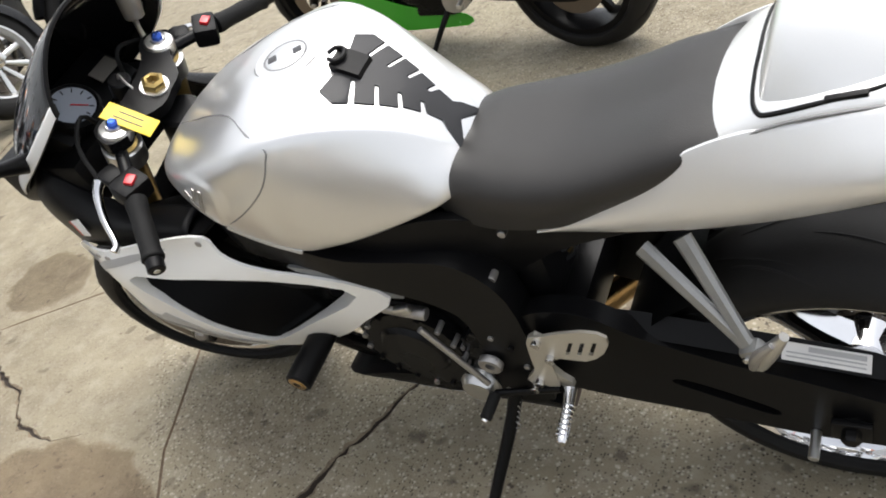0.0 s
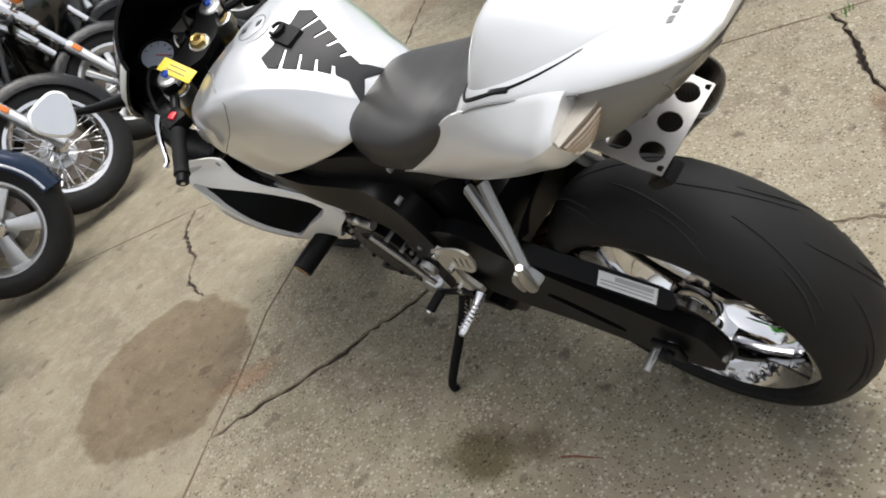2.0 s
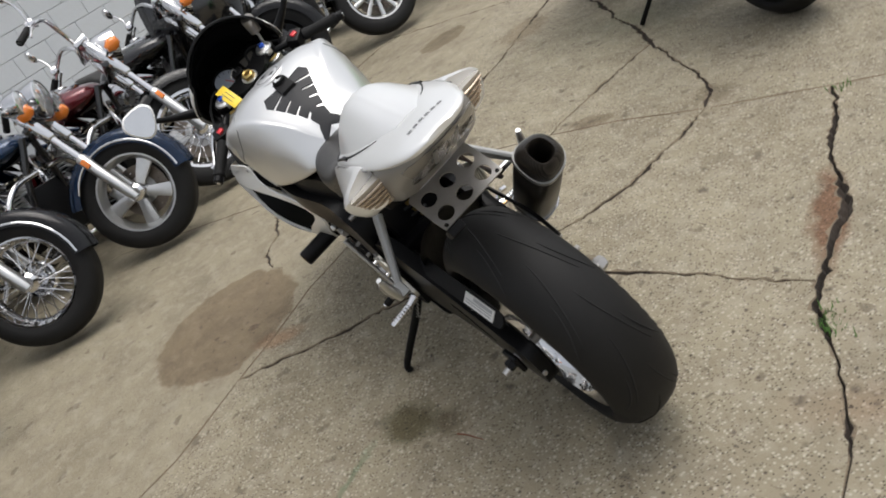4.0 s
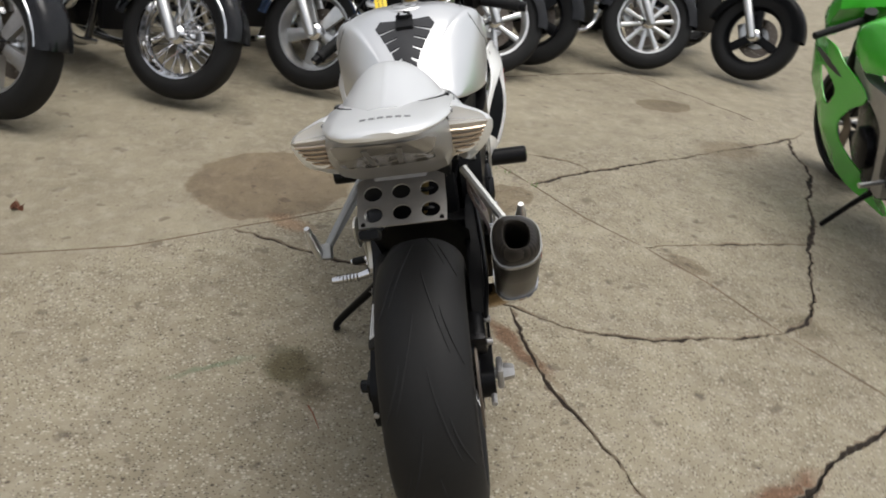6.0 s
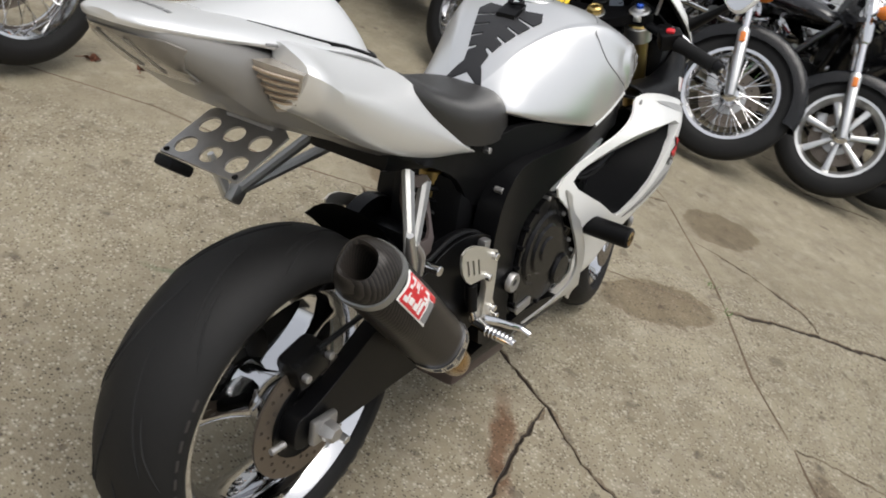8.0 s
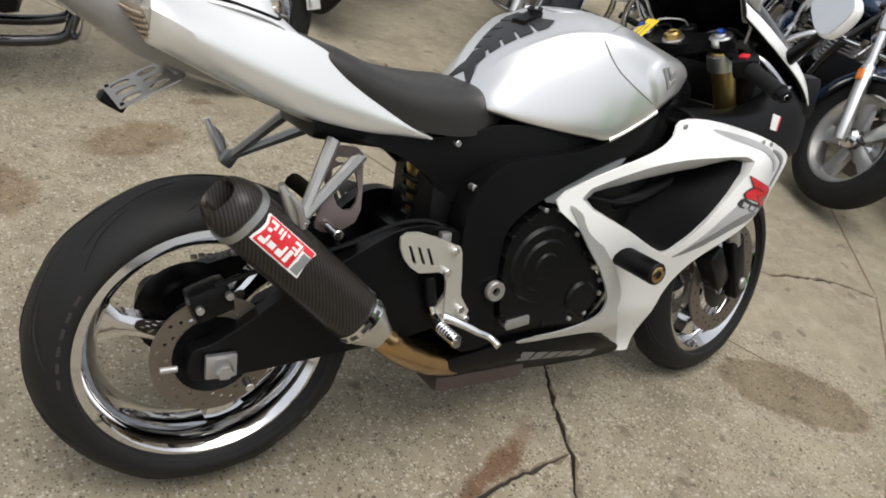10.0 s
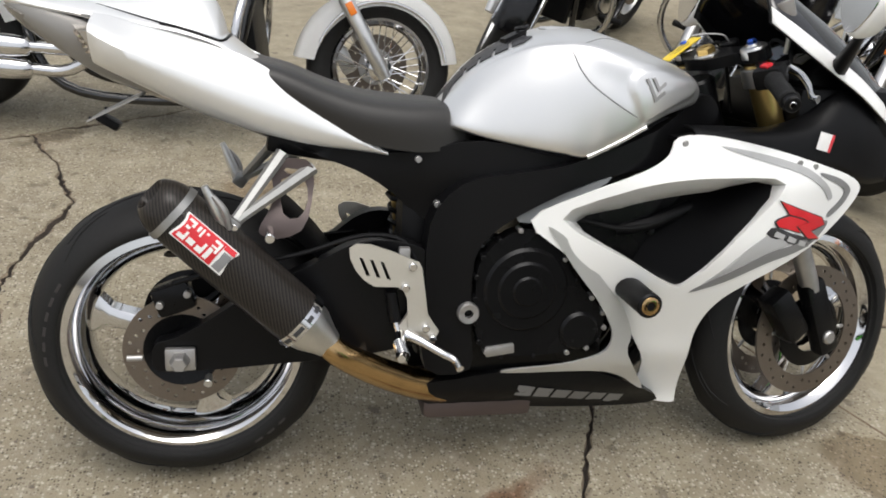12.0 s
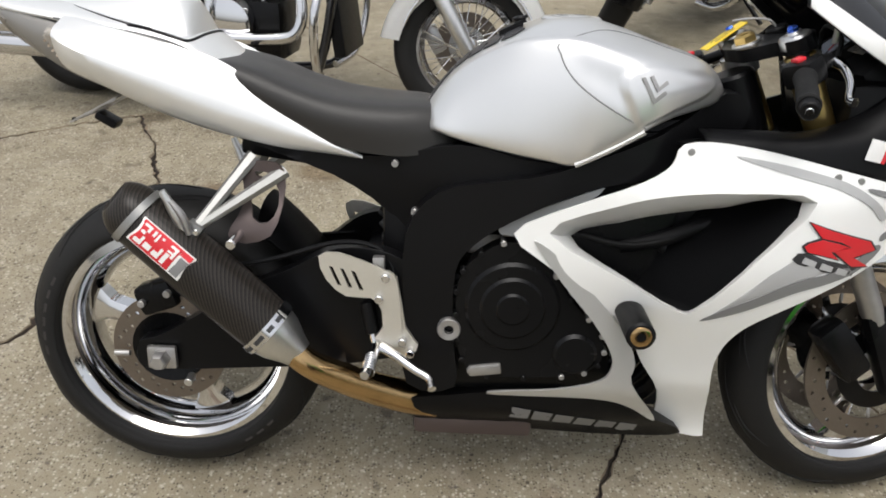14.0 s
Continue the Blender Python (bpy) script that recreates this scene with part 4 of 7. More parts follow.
# ---- seat ----
SEAT = [(0.128, [(0, 0.852), (0.060, 0.853), (0.096, 0.852), (0.108, 0.846), (0.106, 0.830)]),
        (0.158, [(0, 0.848), (0.060, 0.849), (0.098, 0.845), (0.114, 0.830), (0.110, 0.800)]),
        (0.205, [(0, 0.836), (0.065, 0.838), (0.106, 0.830), (0.122, 0.808), (0.116, 0.772)]),
        (0.27, [(0, 0.812), (0.070, 0.813), (0.112, 0.803), (0.126, 0.778), (0.118, 0.742)]),
        (0.34, [(0, 0.794), (0.070, 0.794), (0.112, 0.784), (0.128, 0.758), (0.120, 0.712)]),
        (0.42, [(0, 0.787), (0.062, 0.786), (0.104, 0.776), (0.122, 0.750), (0.118, 0.698)]),
        (0.48, [(0, 0.785), (0.055, 0.784), (0.092, 0.774), (0.110, 0.748), (0.112, 0.698)]),
        (0.53, [(0, 0.778), (0.045, 0.776), (0.076, 0.764), (0.092, 0.742), (0.098, 0.712)]),
        (0.565, [(0, 0.760), (0.035, 0.758), (0.058, 0.750), (0.070, 0.738), (0.072, 0.725)])]
part("seat", loft(SEAT, 5, 5), VINYL, bike, "black vinyl rider seat", 60)

# ---- fuel tank ----
# x, top, half width and height of the shoulder, of the lower edge
TANK_ROWS = [(0.485, 0.766, 0.030, 0.764, 0.070, 0.745), (0.515, 0.810, 0.056, 0.800, 0.114, 0.744), (0.565, 0.862, 0.084, 0.849, 0.138, 0.734), (0.64, 0.907, 0.126, 0.890, 0.168, 0.724),
             (0.705, 0.932, 0.158, 0.900, 0.184, 0.716), (0.748, 0.936, 0.175, 0.898, 0.188, 0.711), (0.785, 0.933, 0.185, 0.890, 0.194, 0.730), (0.845, 0.917, 0.186, 0.876, 0.196, 0.764),
             (0.90, 0.898, 0.172, 0.866, 0.182, 0.790), (0.955, 0.881, 0.146, 0.857, 0.150, 0.802), (0.988, 0.866, 0.116, 0.848, 0.122, 0.808), (1.002, 0.846, 0.094, 0.837, 0.100, 0.816)]


def tank_section(zt, wc, zc, wb, zb):
    return [(0, zt), (0.45 * wc, zt - 0.003), (0.82 * wc, zc + 0.45 * (zt - zc)), (wc, zc), (wc + 0.40 * (wb - wc) + 0.010, zc + 0.32 * (zb - zc)),
            (wc + 0.78 * (wb - wc) + 0.008, zc + 0.70 * (zb - zc)), (wb, zb), (wb - 0.02, zb - 0.006)]


SEAM = [(0.712, 0.900), (0.715, 0.886), (0.724, 0.866), (0.744, 0.842), (0.780, 0.816), (0.822, 0.792), (0.858, 0.774)]
POD = [(0.815, 0.839), (0.816, 0.858), (0.829, 0.871), (0.862, 0.878), (0.925, 0.874), (0.975, 0.862), (0.985, 0.840), (0.96, 0.818), (0.91, 0.800), (0.86, 0.777), (0.846, 0.774), (0.836, 0.787), (0.824, 0.815)]
FACET = spline(SEAM, 4) + [(0.846, 0.774), (0.836, 0.787), (0.824, 0.815), (0.815, 0.839), (0.816, 0.858), (0.829, 0.871), (0.78, 0.889), (0.74, 0.897)]
TOP_LINE = [(0.712, 0.900), (0.74, 0.897), (0.78, 0.889), (0.829, 0.871)]


def far(p, line):
    """Distance from a point to a polyline."""
    best = 9.0
    for a, b in zip(line, line[1:]):
        a, b = Vector(a), Vector(b)
        k = max(0.0, min(1.0, (p - a).dot(b - a) / (b - a).length_squared))
        best = min(best, (p - a - (b - a) * k).length)
    return best


def within(p, loop):
    c = False
    for i in range(len(loop)):
        a, b = loop[i - 1], loop[i]
        if (a[1] > p[1]) != (b[1] > p[1]) and p[0] < (b[0] - a[0]) * (p[1] - a[1]) / (b[1] - a[1]) + a[0]:
            c = not c
    return c


tank_bm = loft([(x, tank_section(*r)) for x, *r in TANK_ROWS], 16, 14)
# pressed facets: a hollow behind the emblem pod, and the pod standing proud
pod_loop = [tuple(p) for p in spline(POD, 3, True)]
for v in tank_bm.verts:
    if abs(v.co.y) > 0.08 and v.co.x > 0.70:
        p, s = Vector((v.co.x, v.co.z)), math.copysign(1, v.co.y)
        if within(p, pod_loop):
            v.co.y += s * 0.004 * sm(far(p, pod_loop + pod_loop[:1]) / 0.010)
        elif within(p, FACET):
            v.co.y -= s * 0.009 * sm(far(p, SEAM) / 0.055) * sm(far(p, TOP_LINE) / 0.060) * sm(far(p, pod_loop + pod_loop[:1]) / 0.008)
TANK_TREE = tree_of(tank_bm)
tank = part("fuel_tank", tank_bm, TANK_PAINT, bike, "silvery white fuel tank")
for side in (1, -1):
    SXZ = Matrix(((1, 0, 0, 0), (0, 0, 1, side * 0.1), (0, 1, 0, 0), (0, 0, 0, 1)))
    # raised angular emblem of two hooked strokes
    for outline in ([(0.842, 0.856), (0.847, 0.858), (0.866, 0.824), (0.882, 0.836), (0.885, 0.831), (0.864, 0.815)], [(0.856, 0.858), (0.861, 0.860), (0.871, 0.842), (0.884, 0.852), (0.887, 0.847), (0.869, 0.834)]):
        part("tank_emblem", drape(outline, TANK_TREE, (0, -side, 0), 0.002, 0.0015, SXZ, 0, 0), STEEL, tank)
    path = SEAM
    path = [TANK_TREE.ray_cast(Vector((x, side * 0.5, z)), Vector((0, -side, 0)))[0] for x, z in path]
    # the seam runs on over the shoulder and forward to the front edge
    over = [TANK_TREE.ray_cast(Vector((x, side * y, 1.3)), Vector((0, 0, -1)))[0] for x, y in ((0.965, 0.070), (0.914, 0.082), (0.860, 0.094), (0.797, 0.112), (0.748, 0.145))]
    path = [p for p in over + path if p is not None]
    part("tank_seam", tube(path, 0.0014, 6, 3), GREY_DECAL, tank)
    part("tank_trim", tube([(0.750, side * 0.187, 0.707), (0.80, side * 0.193, 0.734), (0.858, side * 0.194, 0.768)], 0.005, 6, 3), SILVER, tank)
cap_m = pose(0.748, 0, 0.9335, 90, 0, 0)
cap = part("filler_cap", lathe([(0, 0.0035), (0.030, 0.0035), (0.0325, 0.002), (0.033, -0.002), (0.036, -0.002), (0.0365, 0.002), (0.050, 0.0015), (0.054, -0.002), (0.054, -0.008), (0, -0.008)], 40, cap_m), TANK_PAINT, tank, "flush round filler cap")
part("cap_ring", lathe([(0.0325, 0.0022), (0.0355, 0.0022), (0.0355, -0.002), (0.0325, -0.002)], 40, cap_m, True), GREY_DECAL, cap)
for side in (1, -1):
    part("cap_recess", block((0.014, 0.016, 0.002), 0.0008, pose(0.748 + side * 0.018, side * 0.010, 0.9368, 0, 0, 35)), DARK_DECAL, cap)
# rubber pad with slots, and the small clip above it
PADH = [(0.492, 0.046), (0.513, 0.028), (0.520, 0.020), (0.535, 0.024), (0.537, 0.024), (0.543, 0.011), (0.548, 0.012), (0.543, 0.028), (0.559, 0.035), (0.561, 0.036), (0.569, 0.016), (0.574, 0.017), (0.566, 0.040),
        (0.585, 0.048), (0.587, 0.049), (0.597, 0.020), (0.602, 0.021), (0.592, 0.052), (0.613, 0.061), (0.615, 0.062), (0.627, 0.024), (0.632, 0.025), (0.622, 0.066), (0.640, 0.074), (0.662, 0.062), (0.656, 0.030)]
PADO = PADH + [(x, -y) for x, y in PADH[::-1]] + [(0.506, 0.0)]
part("tank_pad", drape(PADO, TANK_TREE, (0, 0, -1), 0.0025, 0.0005, XY, 0.012, 0), PAD, bike, "black rubber tank pad with slots")
clip = part("mount_base", drape([(0.620, -0.021), (0.620, 0.021), (0.662, 0.021), (0.662, -0.021)], TANK_TREE, (0, 0, -1), 0.012, 0.0, XY, 0.02, 0), PLASTIC, bike, "black adhesive camera mount")
part("mount_buckle", tube([(0.664, 0.012, 0.932), (0.652, 0.014, 0.929), (0.646, 0.0, 0.927), (0.652, -0.014, 0.929), (0.664, -0.012, 0.932), (0.668, 0.0, 0.934)], 0.0035, 8, 4), PLASTIC, clip)


# ---- frame, side covers, engine ----
def spar_y(x, z):
    return 0.150 + 0.036 * sm((x - 0.50) / 0.22) - 0.09 * sm((x - 0.86) / 0.20)


def cover_y(x, z):
    return 0.100 + 0.058 * sm((x - 0.40) / 0.30) - 0.02 * sm((0.66 - z) / 0.1)


SPAR = [(0.470, 0.264), (0.463, 0.415), (0.466, 0.566), (0.522, 0.642), (0.622, 0.670), (0.727, 0.694), (0.888, 0.760), (1.007, 0.822), (1.055, 0.798), (1.036, 0.747), (0.927, 0.698),
        (0.806, 0.672), (0.731, 0.645), (0.648, 0.599), (0.587, 0.550), (0.556, 0.495), (0.556, 0.367), (0.561, 0.263)]
COVER = [(0.10, 0.742), (0.20, 0.712), (0.376, 0.692), (0.46, 0.698), (0.52, 0.718), (0.60, 0.722), (0.735, 0.700), (0.86, 0.760), (0.90, 0.748), (0.72, 0.690), (0.60, 0.655), (0.52, 0.630), (0.485, 0.56),
         (0.45, 0.565), (0.40, 0.610), (0.33, 0.655), (0.22, 0.695)]
for side in (1, -1):
    soften(part("frame_spar", panel(SPAR, side_lay(spar_y, side), 0.055, (), 0.03, 3), SATIN_BLACK, bike, "satin black twin-spar frame"), 0.014, 4)
    soften(part("side_cover", panel(COVER, side_lay(cover_y, side), 0.016, (), 0.03, 2), PLASTIC, bike, "black plastic side cover"), 0.006, 3)
    for x, z, y in ((0.443, 0.682, 0.108), (0.495, 0.608, 0.125), (0.475, 0.545, 0.14), (0.48, 0.60, 0.13)):
        part("cover_bolt", rod((x, side * (y - 0.01), z), (x, side * (y + 0.008), z), 0.0065, 12), STEEL, bike)
    pv = part("pivot_plug", lathe([(0.009, 0.0), (0.009, 0.012), (0.020, 0.013), (0.022, 0.010), (0.022, 0.0)], 24, pose(0.548, side * 0.158, 0.388, 0, 0, 0 if side > 0 else 180), True), STEEL, bike)
part("headstock", rod((1.045, 0, 0.845), (1.095, 0, 0.72), 0.040, 20), SATIN_BLACK, bike)
part("airbox", block((0.34, 0.30, 0.12), 0.03, pose(0.80, 0, 0.70, 0, -12)), PLASTIC, bike)
part("linkage_guard", block((0.07, 0.17, 0.22), 0.02, pose(0.452, 0, 0.505)), PLASTIC, bike)
part("subframe", block((0.34, 0.17, 0.05), 0.012, pose(0.33, 0, 0.685, 0, 8)), SATIN_BLACK, bike)

engine = part("engine", block((0.34, 0.25, 0.25), 0.03, pose(0.69, 0, 0.36)), ENGINE, bike, "black inline-four engine")
part("cylinder_head", block((0.24, 0.28, 0.24), 0.02, pose(0.80, 0, 0.555, 0, 22)), ENGINE, engine)
part("gearbox_case", block((0.16, 0.24, 0.20), 0.03, pose(0.53, 0, 0.37)), ENGINE, engine)
part("sump", block((0.26, 0.20, 0.10), 0.02, pose(0.70, 0, 0.215)), ENGINE, engine)


def case_cover(outline, side, y, name, thick=0.035):
    lay = side_lay(lambda x, z: y, side)
    c = part(name, panel(outline, lay, thick, (), 0.03, 4), ENGINE, engine)
    loop = spline(outline, 2, True)
    for p in loop:
        part("case_bolt", rod((p[0], side * (y - 0.02), p[1]), (p[0], side * (y + 0.006), p[1]), 0.0055, 8), STEEL if random.random() < 0.6 else ENGINE, c)
    return c


CLUTCH = [(0.570, 0.503), (0.640, 0.558), (0.706, 0.539), (0.766, 0.454), (0.828, 0.385), (0.825, 0.325), (0.760, 0.299), (0.621, 0.295), (0.573, 0.327), (0.560, 0.418)]
cl = case_cover(CLUTCH, -1, 0.165, "clutch_cover")
for x, z, r, y in ((0.662, 0.436, 0.087, 0.172), (0.662, 0.436, 0.061, 0.177), (0.662, 0.436, 0.033, 0.181), (0.781, 0.347, 0.041, 0.174)):
    part("cover_step", lathe([(0, y), (r - 0.006, y), (r, y - 0.006), (r + 0.002, y - 0.03)], 40, pose(x, 0, z, 0, 0, 180)), ENGINE, cl)
part("oil_level_window", block((0.06, 0.008, 0.022), 0.004, pose(0.617, -0.168, 0.309, 0, -8)), STEEL, engine)
GEN = [(0.62, 0.47), (0.69, 0.505), (0.77, 0.46), (0.80, 0.39), (0.77, 0.32), (0.70, 0.285), (0.63, 0.31), (0.60, 0.39)]
gn = case_cover(GEN, 1, 0.160, "generator_cover")
part("cover_step", lathe([(0, 0.168), (0.06, 0.168), (0.07, 0.160), (0.075, 0.14)], 40, pose(0.70, 0, 0.395)), ENGINE, gn)
SPR = [(0.50, 0.43), (0.56, 0.46), (0.60, 0.41), (0.60, 0.32), (0.55, 0.29), (0.49, 0.32)]
case_cover(SPR, 1, 0.150, "sprocket_cover")
part("water_pump", lathe([(0, 0.180), (0.030, 0.178), (0.038, 0.165), (0.040, 0.13)], 28, pose(0.60, 0, 0.300)), ALU, engine, "bare aluminium water pump")
part("clutch_arm", block((0.035, 0.014, 0.016), 0.004, pose(0.65, 0.172, 0.545, 0, 20)), ALU, engine)
part("starter_motor", rod((0.62, 0.16, 0.52), (0.70, 0.16, 0.53), 0.012), STEEL, engine)
for k in range(4):
    y = -0.12 + 0.08 * k
    part("header_pipe", tube([(0.92, y, 0.55), (0.985, y, 0.50), (0.99, y * 0.9, 0.36), (0.93, y * 0.6, 0.22), (0.80, y * 0.35, 0.165), (0.66, y * 0.2 - 0.05, 0.16)], 0.019, 12, 5), ENGINE, bike)
part("radiator", block((0.03, 0.27, 0.30), 0.006, pose(1.055, 0, 0.56, 0, -18)), ENGINE, bike, "black radiator")
bm = bmesh.new()
for k in range(26):
    put_into(bm, block((0.008, 0.25, 0.003), 0, pose(1.035 + 0.09 * (k - 13) / 26, 0, 0.56 + 0.28 * (k - 13) / 26, 0, -18)))
part("radiator_core", bm, SATIN_BLACK, bike, kind="stuff")
for side in (1, -1):
    part("radiator_hose", tube([(1.05, side * 0.13, 0.62), (0.99, side * 0.145, 0.60), (0.92, side * 0.145, 0.57), (0.85, side * 0.13, 0.55)], 0.015, 10, 4), PLASTIC, bike)
    part("coolant_cable", tube([(0.76, side * 0.140, 0.575), (0.87, side * 0.155, 0.56), (0.99, side * 0.155, 0.60), (1.07, side * 0.15, 0.68)], 0.005, 8, 4), GRIP, bike)

# ---- fairing ----
def fair_y(x, z):
    return (0.176 + 0.080 * sm((x - 0.65) / 0.41) - 0.115 * sm((0.58 - z) / 0.38) * sm((x - 0.62) / 0.25)
            - 0.085 * sm((x - 1.13) / 0.26) - 0.028 * sm((z - 0.66) / 0.10) - 0.065 * sm((0.30 - z) / 0.18))


FAIR = [(0.656, 0.579), (0.754, 0.636), (0.861, 0.687), (0.904, 0.718), (0.922, 0.752), (0.990, 0.758), (1.112, 0.737), (1.252, 0.701), (1.332, 0.675), (1.355, 0.647), (1.320, 0.601), (1.254, 0.557), (1.161, 0.510),
        (1.094, 0.463), (1.058, 0.429), (1.038, 0.385), (1.035, 0.325), (1.050, 0.235), (1.068, 0.138), (1.066, 0.127), (1.050, 0.126), (1.003, 0.133), (0.975, 0.139), (0.967, 0.158), (0.953, 0.252), (0.911, 0.323), (0.886, 0.370), (0.846, 0.419), (0.738, 0.509)]
WINDOW = [(0.776, 0.565), (0.842, 0.602), (0.906, 0.627), (1.003, 0.648), (1.083, 0.660), (1.040, 0.574), (0.972, 0.476), (0.945, 0.468), (0.862, 0.515)]
VENT = [(0.717, 0.584), (0.817, 0.641), (0.907, 0.671), (1.013, 0.684), (1.130, 0.675), (1.050, 0.573), (0.975, 0.470), (0.943, 0.461), (0.852, 0.510)]
INNER = [(0.692, 0.570), (0.741, 0.538), (0.816, 0.459), (0.870, 0.392), (0.890, 0.339), (0.888, 0.297), (0.946, 0.210), (0.936, 0.204), (0.882, 0.241), (0.814, 0.258), (0.640, 0.259), (0.638, 0.268), (0.747, 0.279), (0.827, 0.300), (0.848, 0.329), (0.842, 0.363), (0.807, 0.419), (0.760, 0.475), (0.712, 0.538)]
FAIR_SHORT = [p for p in FAIR if p[1] > 0.42] # the other side has lost its lower leg
FAIR_SHORT = FAIR_SHORT[:-1] + [(1.021, 0.429), (0.956, 0.408), (0.910, 0.406), (0.866, 0.420), (0.817, 0.446)] + FAIR_SHORT[-1:]
fair_trees = {}
for side in (1, -1):
    skin = fair_y
    bm = panel(FAIR if side < 0 else FAIR_SHORT, side_lay(skin, side), 0.005, [VENT], 0.016, 3, 3)
    fair_trees[side] = tree_of(bm)
    fairing = soften(part("side_fairing", bm, PEARL, bike, "pearl white side fairing with an open vent"), 0.0018, 2)
    # return of the skin round the vent: deep along the upper edge, thin below
    bm = bmesh.new()
    rows = []
    deep = [0.7, 1.0, 1.0, 1.0, 0.35, 0.14, 0.14, 0.14, 0.2]
    for p, q, k in zip(spline(VENT, 3, True), spline(WINDOW, 3, True), spline([(d,) for d in deep], 3, True)):
        k = float(k[0])
        y = skin(p[0], p[1])
        px, pz, qx, qz = p[0], p[1], p[0] + (q[0] - p[0]) * min(1, k), p[1] + (q[1] - p[1]) * min(1, k)
        rows.append((bm.verts.new((px, side * (y - 0.0005), pz)), bm.verts.new((0.5 * (px + qx), side * (y - 0.002 - 0.012 * k), 0.5 * (pz + qz))), bm.verts.new((qx, side * (y - 0.006 - 0.039 * k), qz))))
    for i in range(len(rows)):
        a, b = rows[i - 1], rows[i]
        for j in (0, 1):
            bm.faces.new((a[j], a[j + 1], b[j + 1], b[j]))
    bmesh.ops.solidify(bm, geom=bm.faces[:], thickness=0.002)
    part("vent_lip", bm, PEARL, fairing)
    if side < 0:
        part("inner_fairing", panel(INNER, side_lay(lambda x, z: 0.183 - 0.038 * sm((0.29 - z) / 0.09), side), 0.006, (), 0.02, 3), SILVER, bike, "silver lower fairing brace")
    part("fairing_tip", panel([(0.627, 0.588), (0.649, 0.601), (0.722, 0.636), (0.802, 0.671), (0.761, 0.634), (0.656, 0.573)], side_lay(lambda x, z: skin(x, z) - 0.006, side), 0.006, (), 0.03, 2), GREY_PAINT, fairing)
    FXZ = Matrix(((1, 0, 0, 0), (0, 0, 1, side * 0.1), (0, 1, 0, 0), (0, 0, 0, 1)))
    tr = fair_trees[side]
    way = (0, -side, 0)
    # dark duct behind the vent
    part("vent_duct", panel([(0.72, 0.53), (0.80, 0.62), (0.98, 0.68), (1.17, 0.68), (1.13, 0.56), (1.03, 0.44), (0.95, 0.39), (0.85, 0.45)], side_lay(lambda x, z: 0.130, side), 0.004, (), 0.04, 3), PLASTIC, fairing)
    bm = bmesh.new()
    rows = []
    for p in spline(VENT[3:8], 4):
        y = skin(p[0], p[1])
        rows.append([bm.verts.new((p[0] - 0.11 * k, side * (y - 0.008 - (y - 0.125) * k), p[1] + 0.015 * k)) for k in (0.0, 0.35, 0.7, 1.0)])
    for a, b in zip(rows, rows[1:]):
        for j in range(3):
            bm.faces.new((a[j], a[j + 1], b[j + 1], b[j]))
    bmesh.ops.solidify(bm, geom=bm.faces[:], thickness=0.003)
    part("vent_wall", bm, PLASTIC, fairing)
    # stripes and emblems as plain coloured shapes
    lift = lambda h: side_lay(lambda x, z: skin(x, z) + h, side)
    for outline in ([(0.983, 0.445), (1.044, 0.472), (1.088, 0.497), (1.130, 0.520), (1.177, 0.535), (1.226, 0.552), (1.265, 0.585), (1.254, 0.595), (1.207, 0.566), (1.166, 0.552), (1.125, 0.541), (1.065, 0.505), (1.014, 0.473)],
                    [(1.266, 0.601), (1.303, 0.620), (1.323, 0.643), (1.320, 0.658), (1.287, 0.677), (1.227, 0.693), (1.223, 0.688), (1.278, 0.668), (1.303, 0.653), (1.301, 0.640), (1.286, 0.627), (1.261, 0.611)]):
        part("grey_stripe", panel(outline, lift(0.0022), 0.0012, (), 0.012, 3), GREY_DECAL, fairing)
    part("light_stripe", panel([(0.998, 0.460), (1.036, 0.504), (1.073, 0.547), (1.115, 0.582), (1.138, 0.569), (1.194, 0.564), (1.125, 0.543), (1.064, 0.507)], lift(0.0018), 0.0010, (), 0.012, 0), LIGHT_GREY, fairing)
    part("light_stripe", panel([(1.000, 0.741), (1.062, 0.733), (1.122, 0.721), (1.182, 0.704), (1.236, 0.674), (1.265, 0.645), (1.254, 0.638), (1.224, 0.666), (1.168, 0.694), (1.102, 0.712), (1.042, 0.727)], lift(0.0018), 0.0010, (), 0.012, 3), LIGHT_GREY, fairing)
    # emblem on the side that keeps it: an arched stroke with a leg, a wing, and a grey plate under it
    if side < 0:
        for edge, h, mt in ((0.0045, 0.0026, DARK_DECAL), (0.0, 0.0040, RED)):
            for outline in ([(1.123, 0.643), (1.162, 0.629), (1.240, 0.604), (1.254, 0.588), (1.211, 0.580), (1.245, 0.560), (1.210, 0.564), (1.170, 0.594), (1.203, 0.598), (1.182, 0.609), (1.147, 0.617)],
                            [(1.120, 0.602), (1.127, 0.608), (1.148, 0.614), (1.180, 0.606), (1.198, 0.599), (1.166, 0.593), (1.182, 0.579), (1.127, 0.593)]):
                c = np.mean(outline, 0)
                o = [tuple(np.array(q) + (np.array(q) - c) / np.linalg.norm(np.array(q) - c) * edge) for q in outline]
                part("emblem" if edge == 0 else "emblem_edge", panel(o, lift(h), 0.0014, (), 0.012, 0), mt, fairing, "red angular emblem" if edge == 0 else "")
        part("emblem_plate", panel([(1.104, 0.579), (1.112, 0.590), (1.127, 0.591), (1.224, 0.560), (1.217, 0.545), (1.160, 0.557), (1.114, 0.571)], lift(0.0022), 0.0012, (), 0.012, 0), DARK_DECAL, fairing)
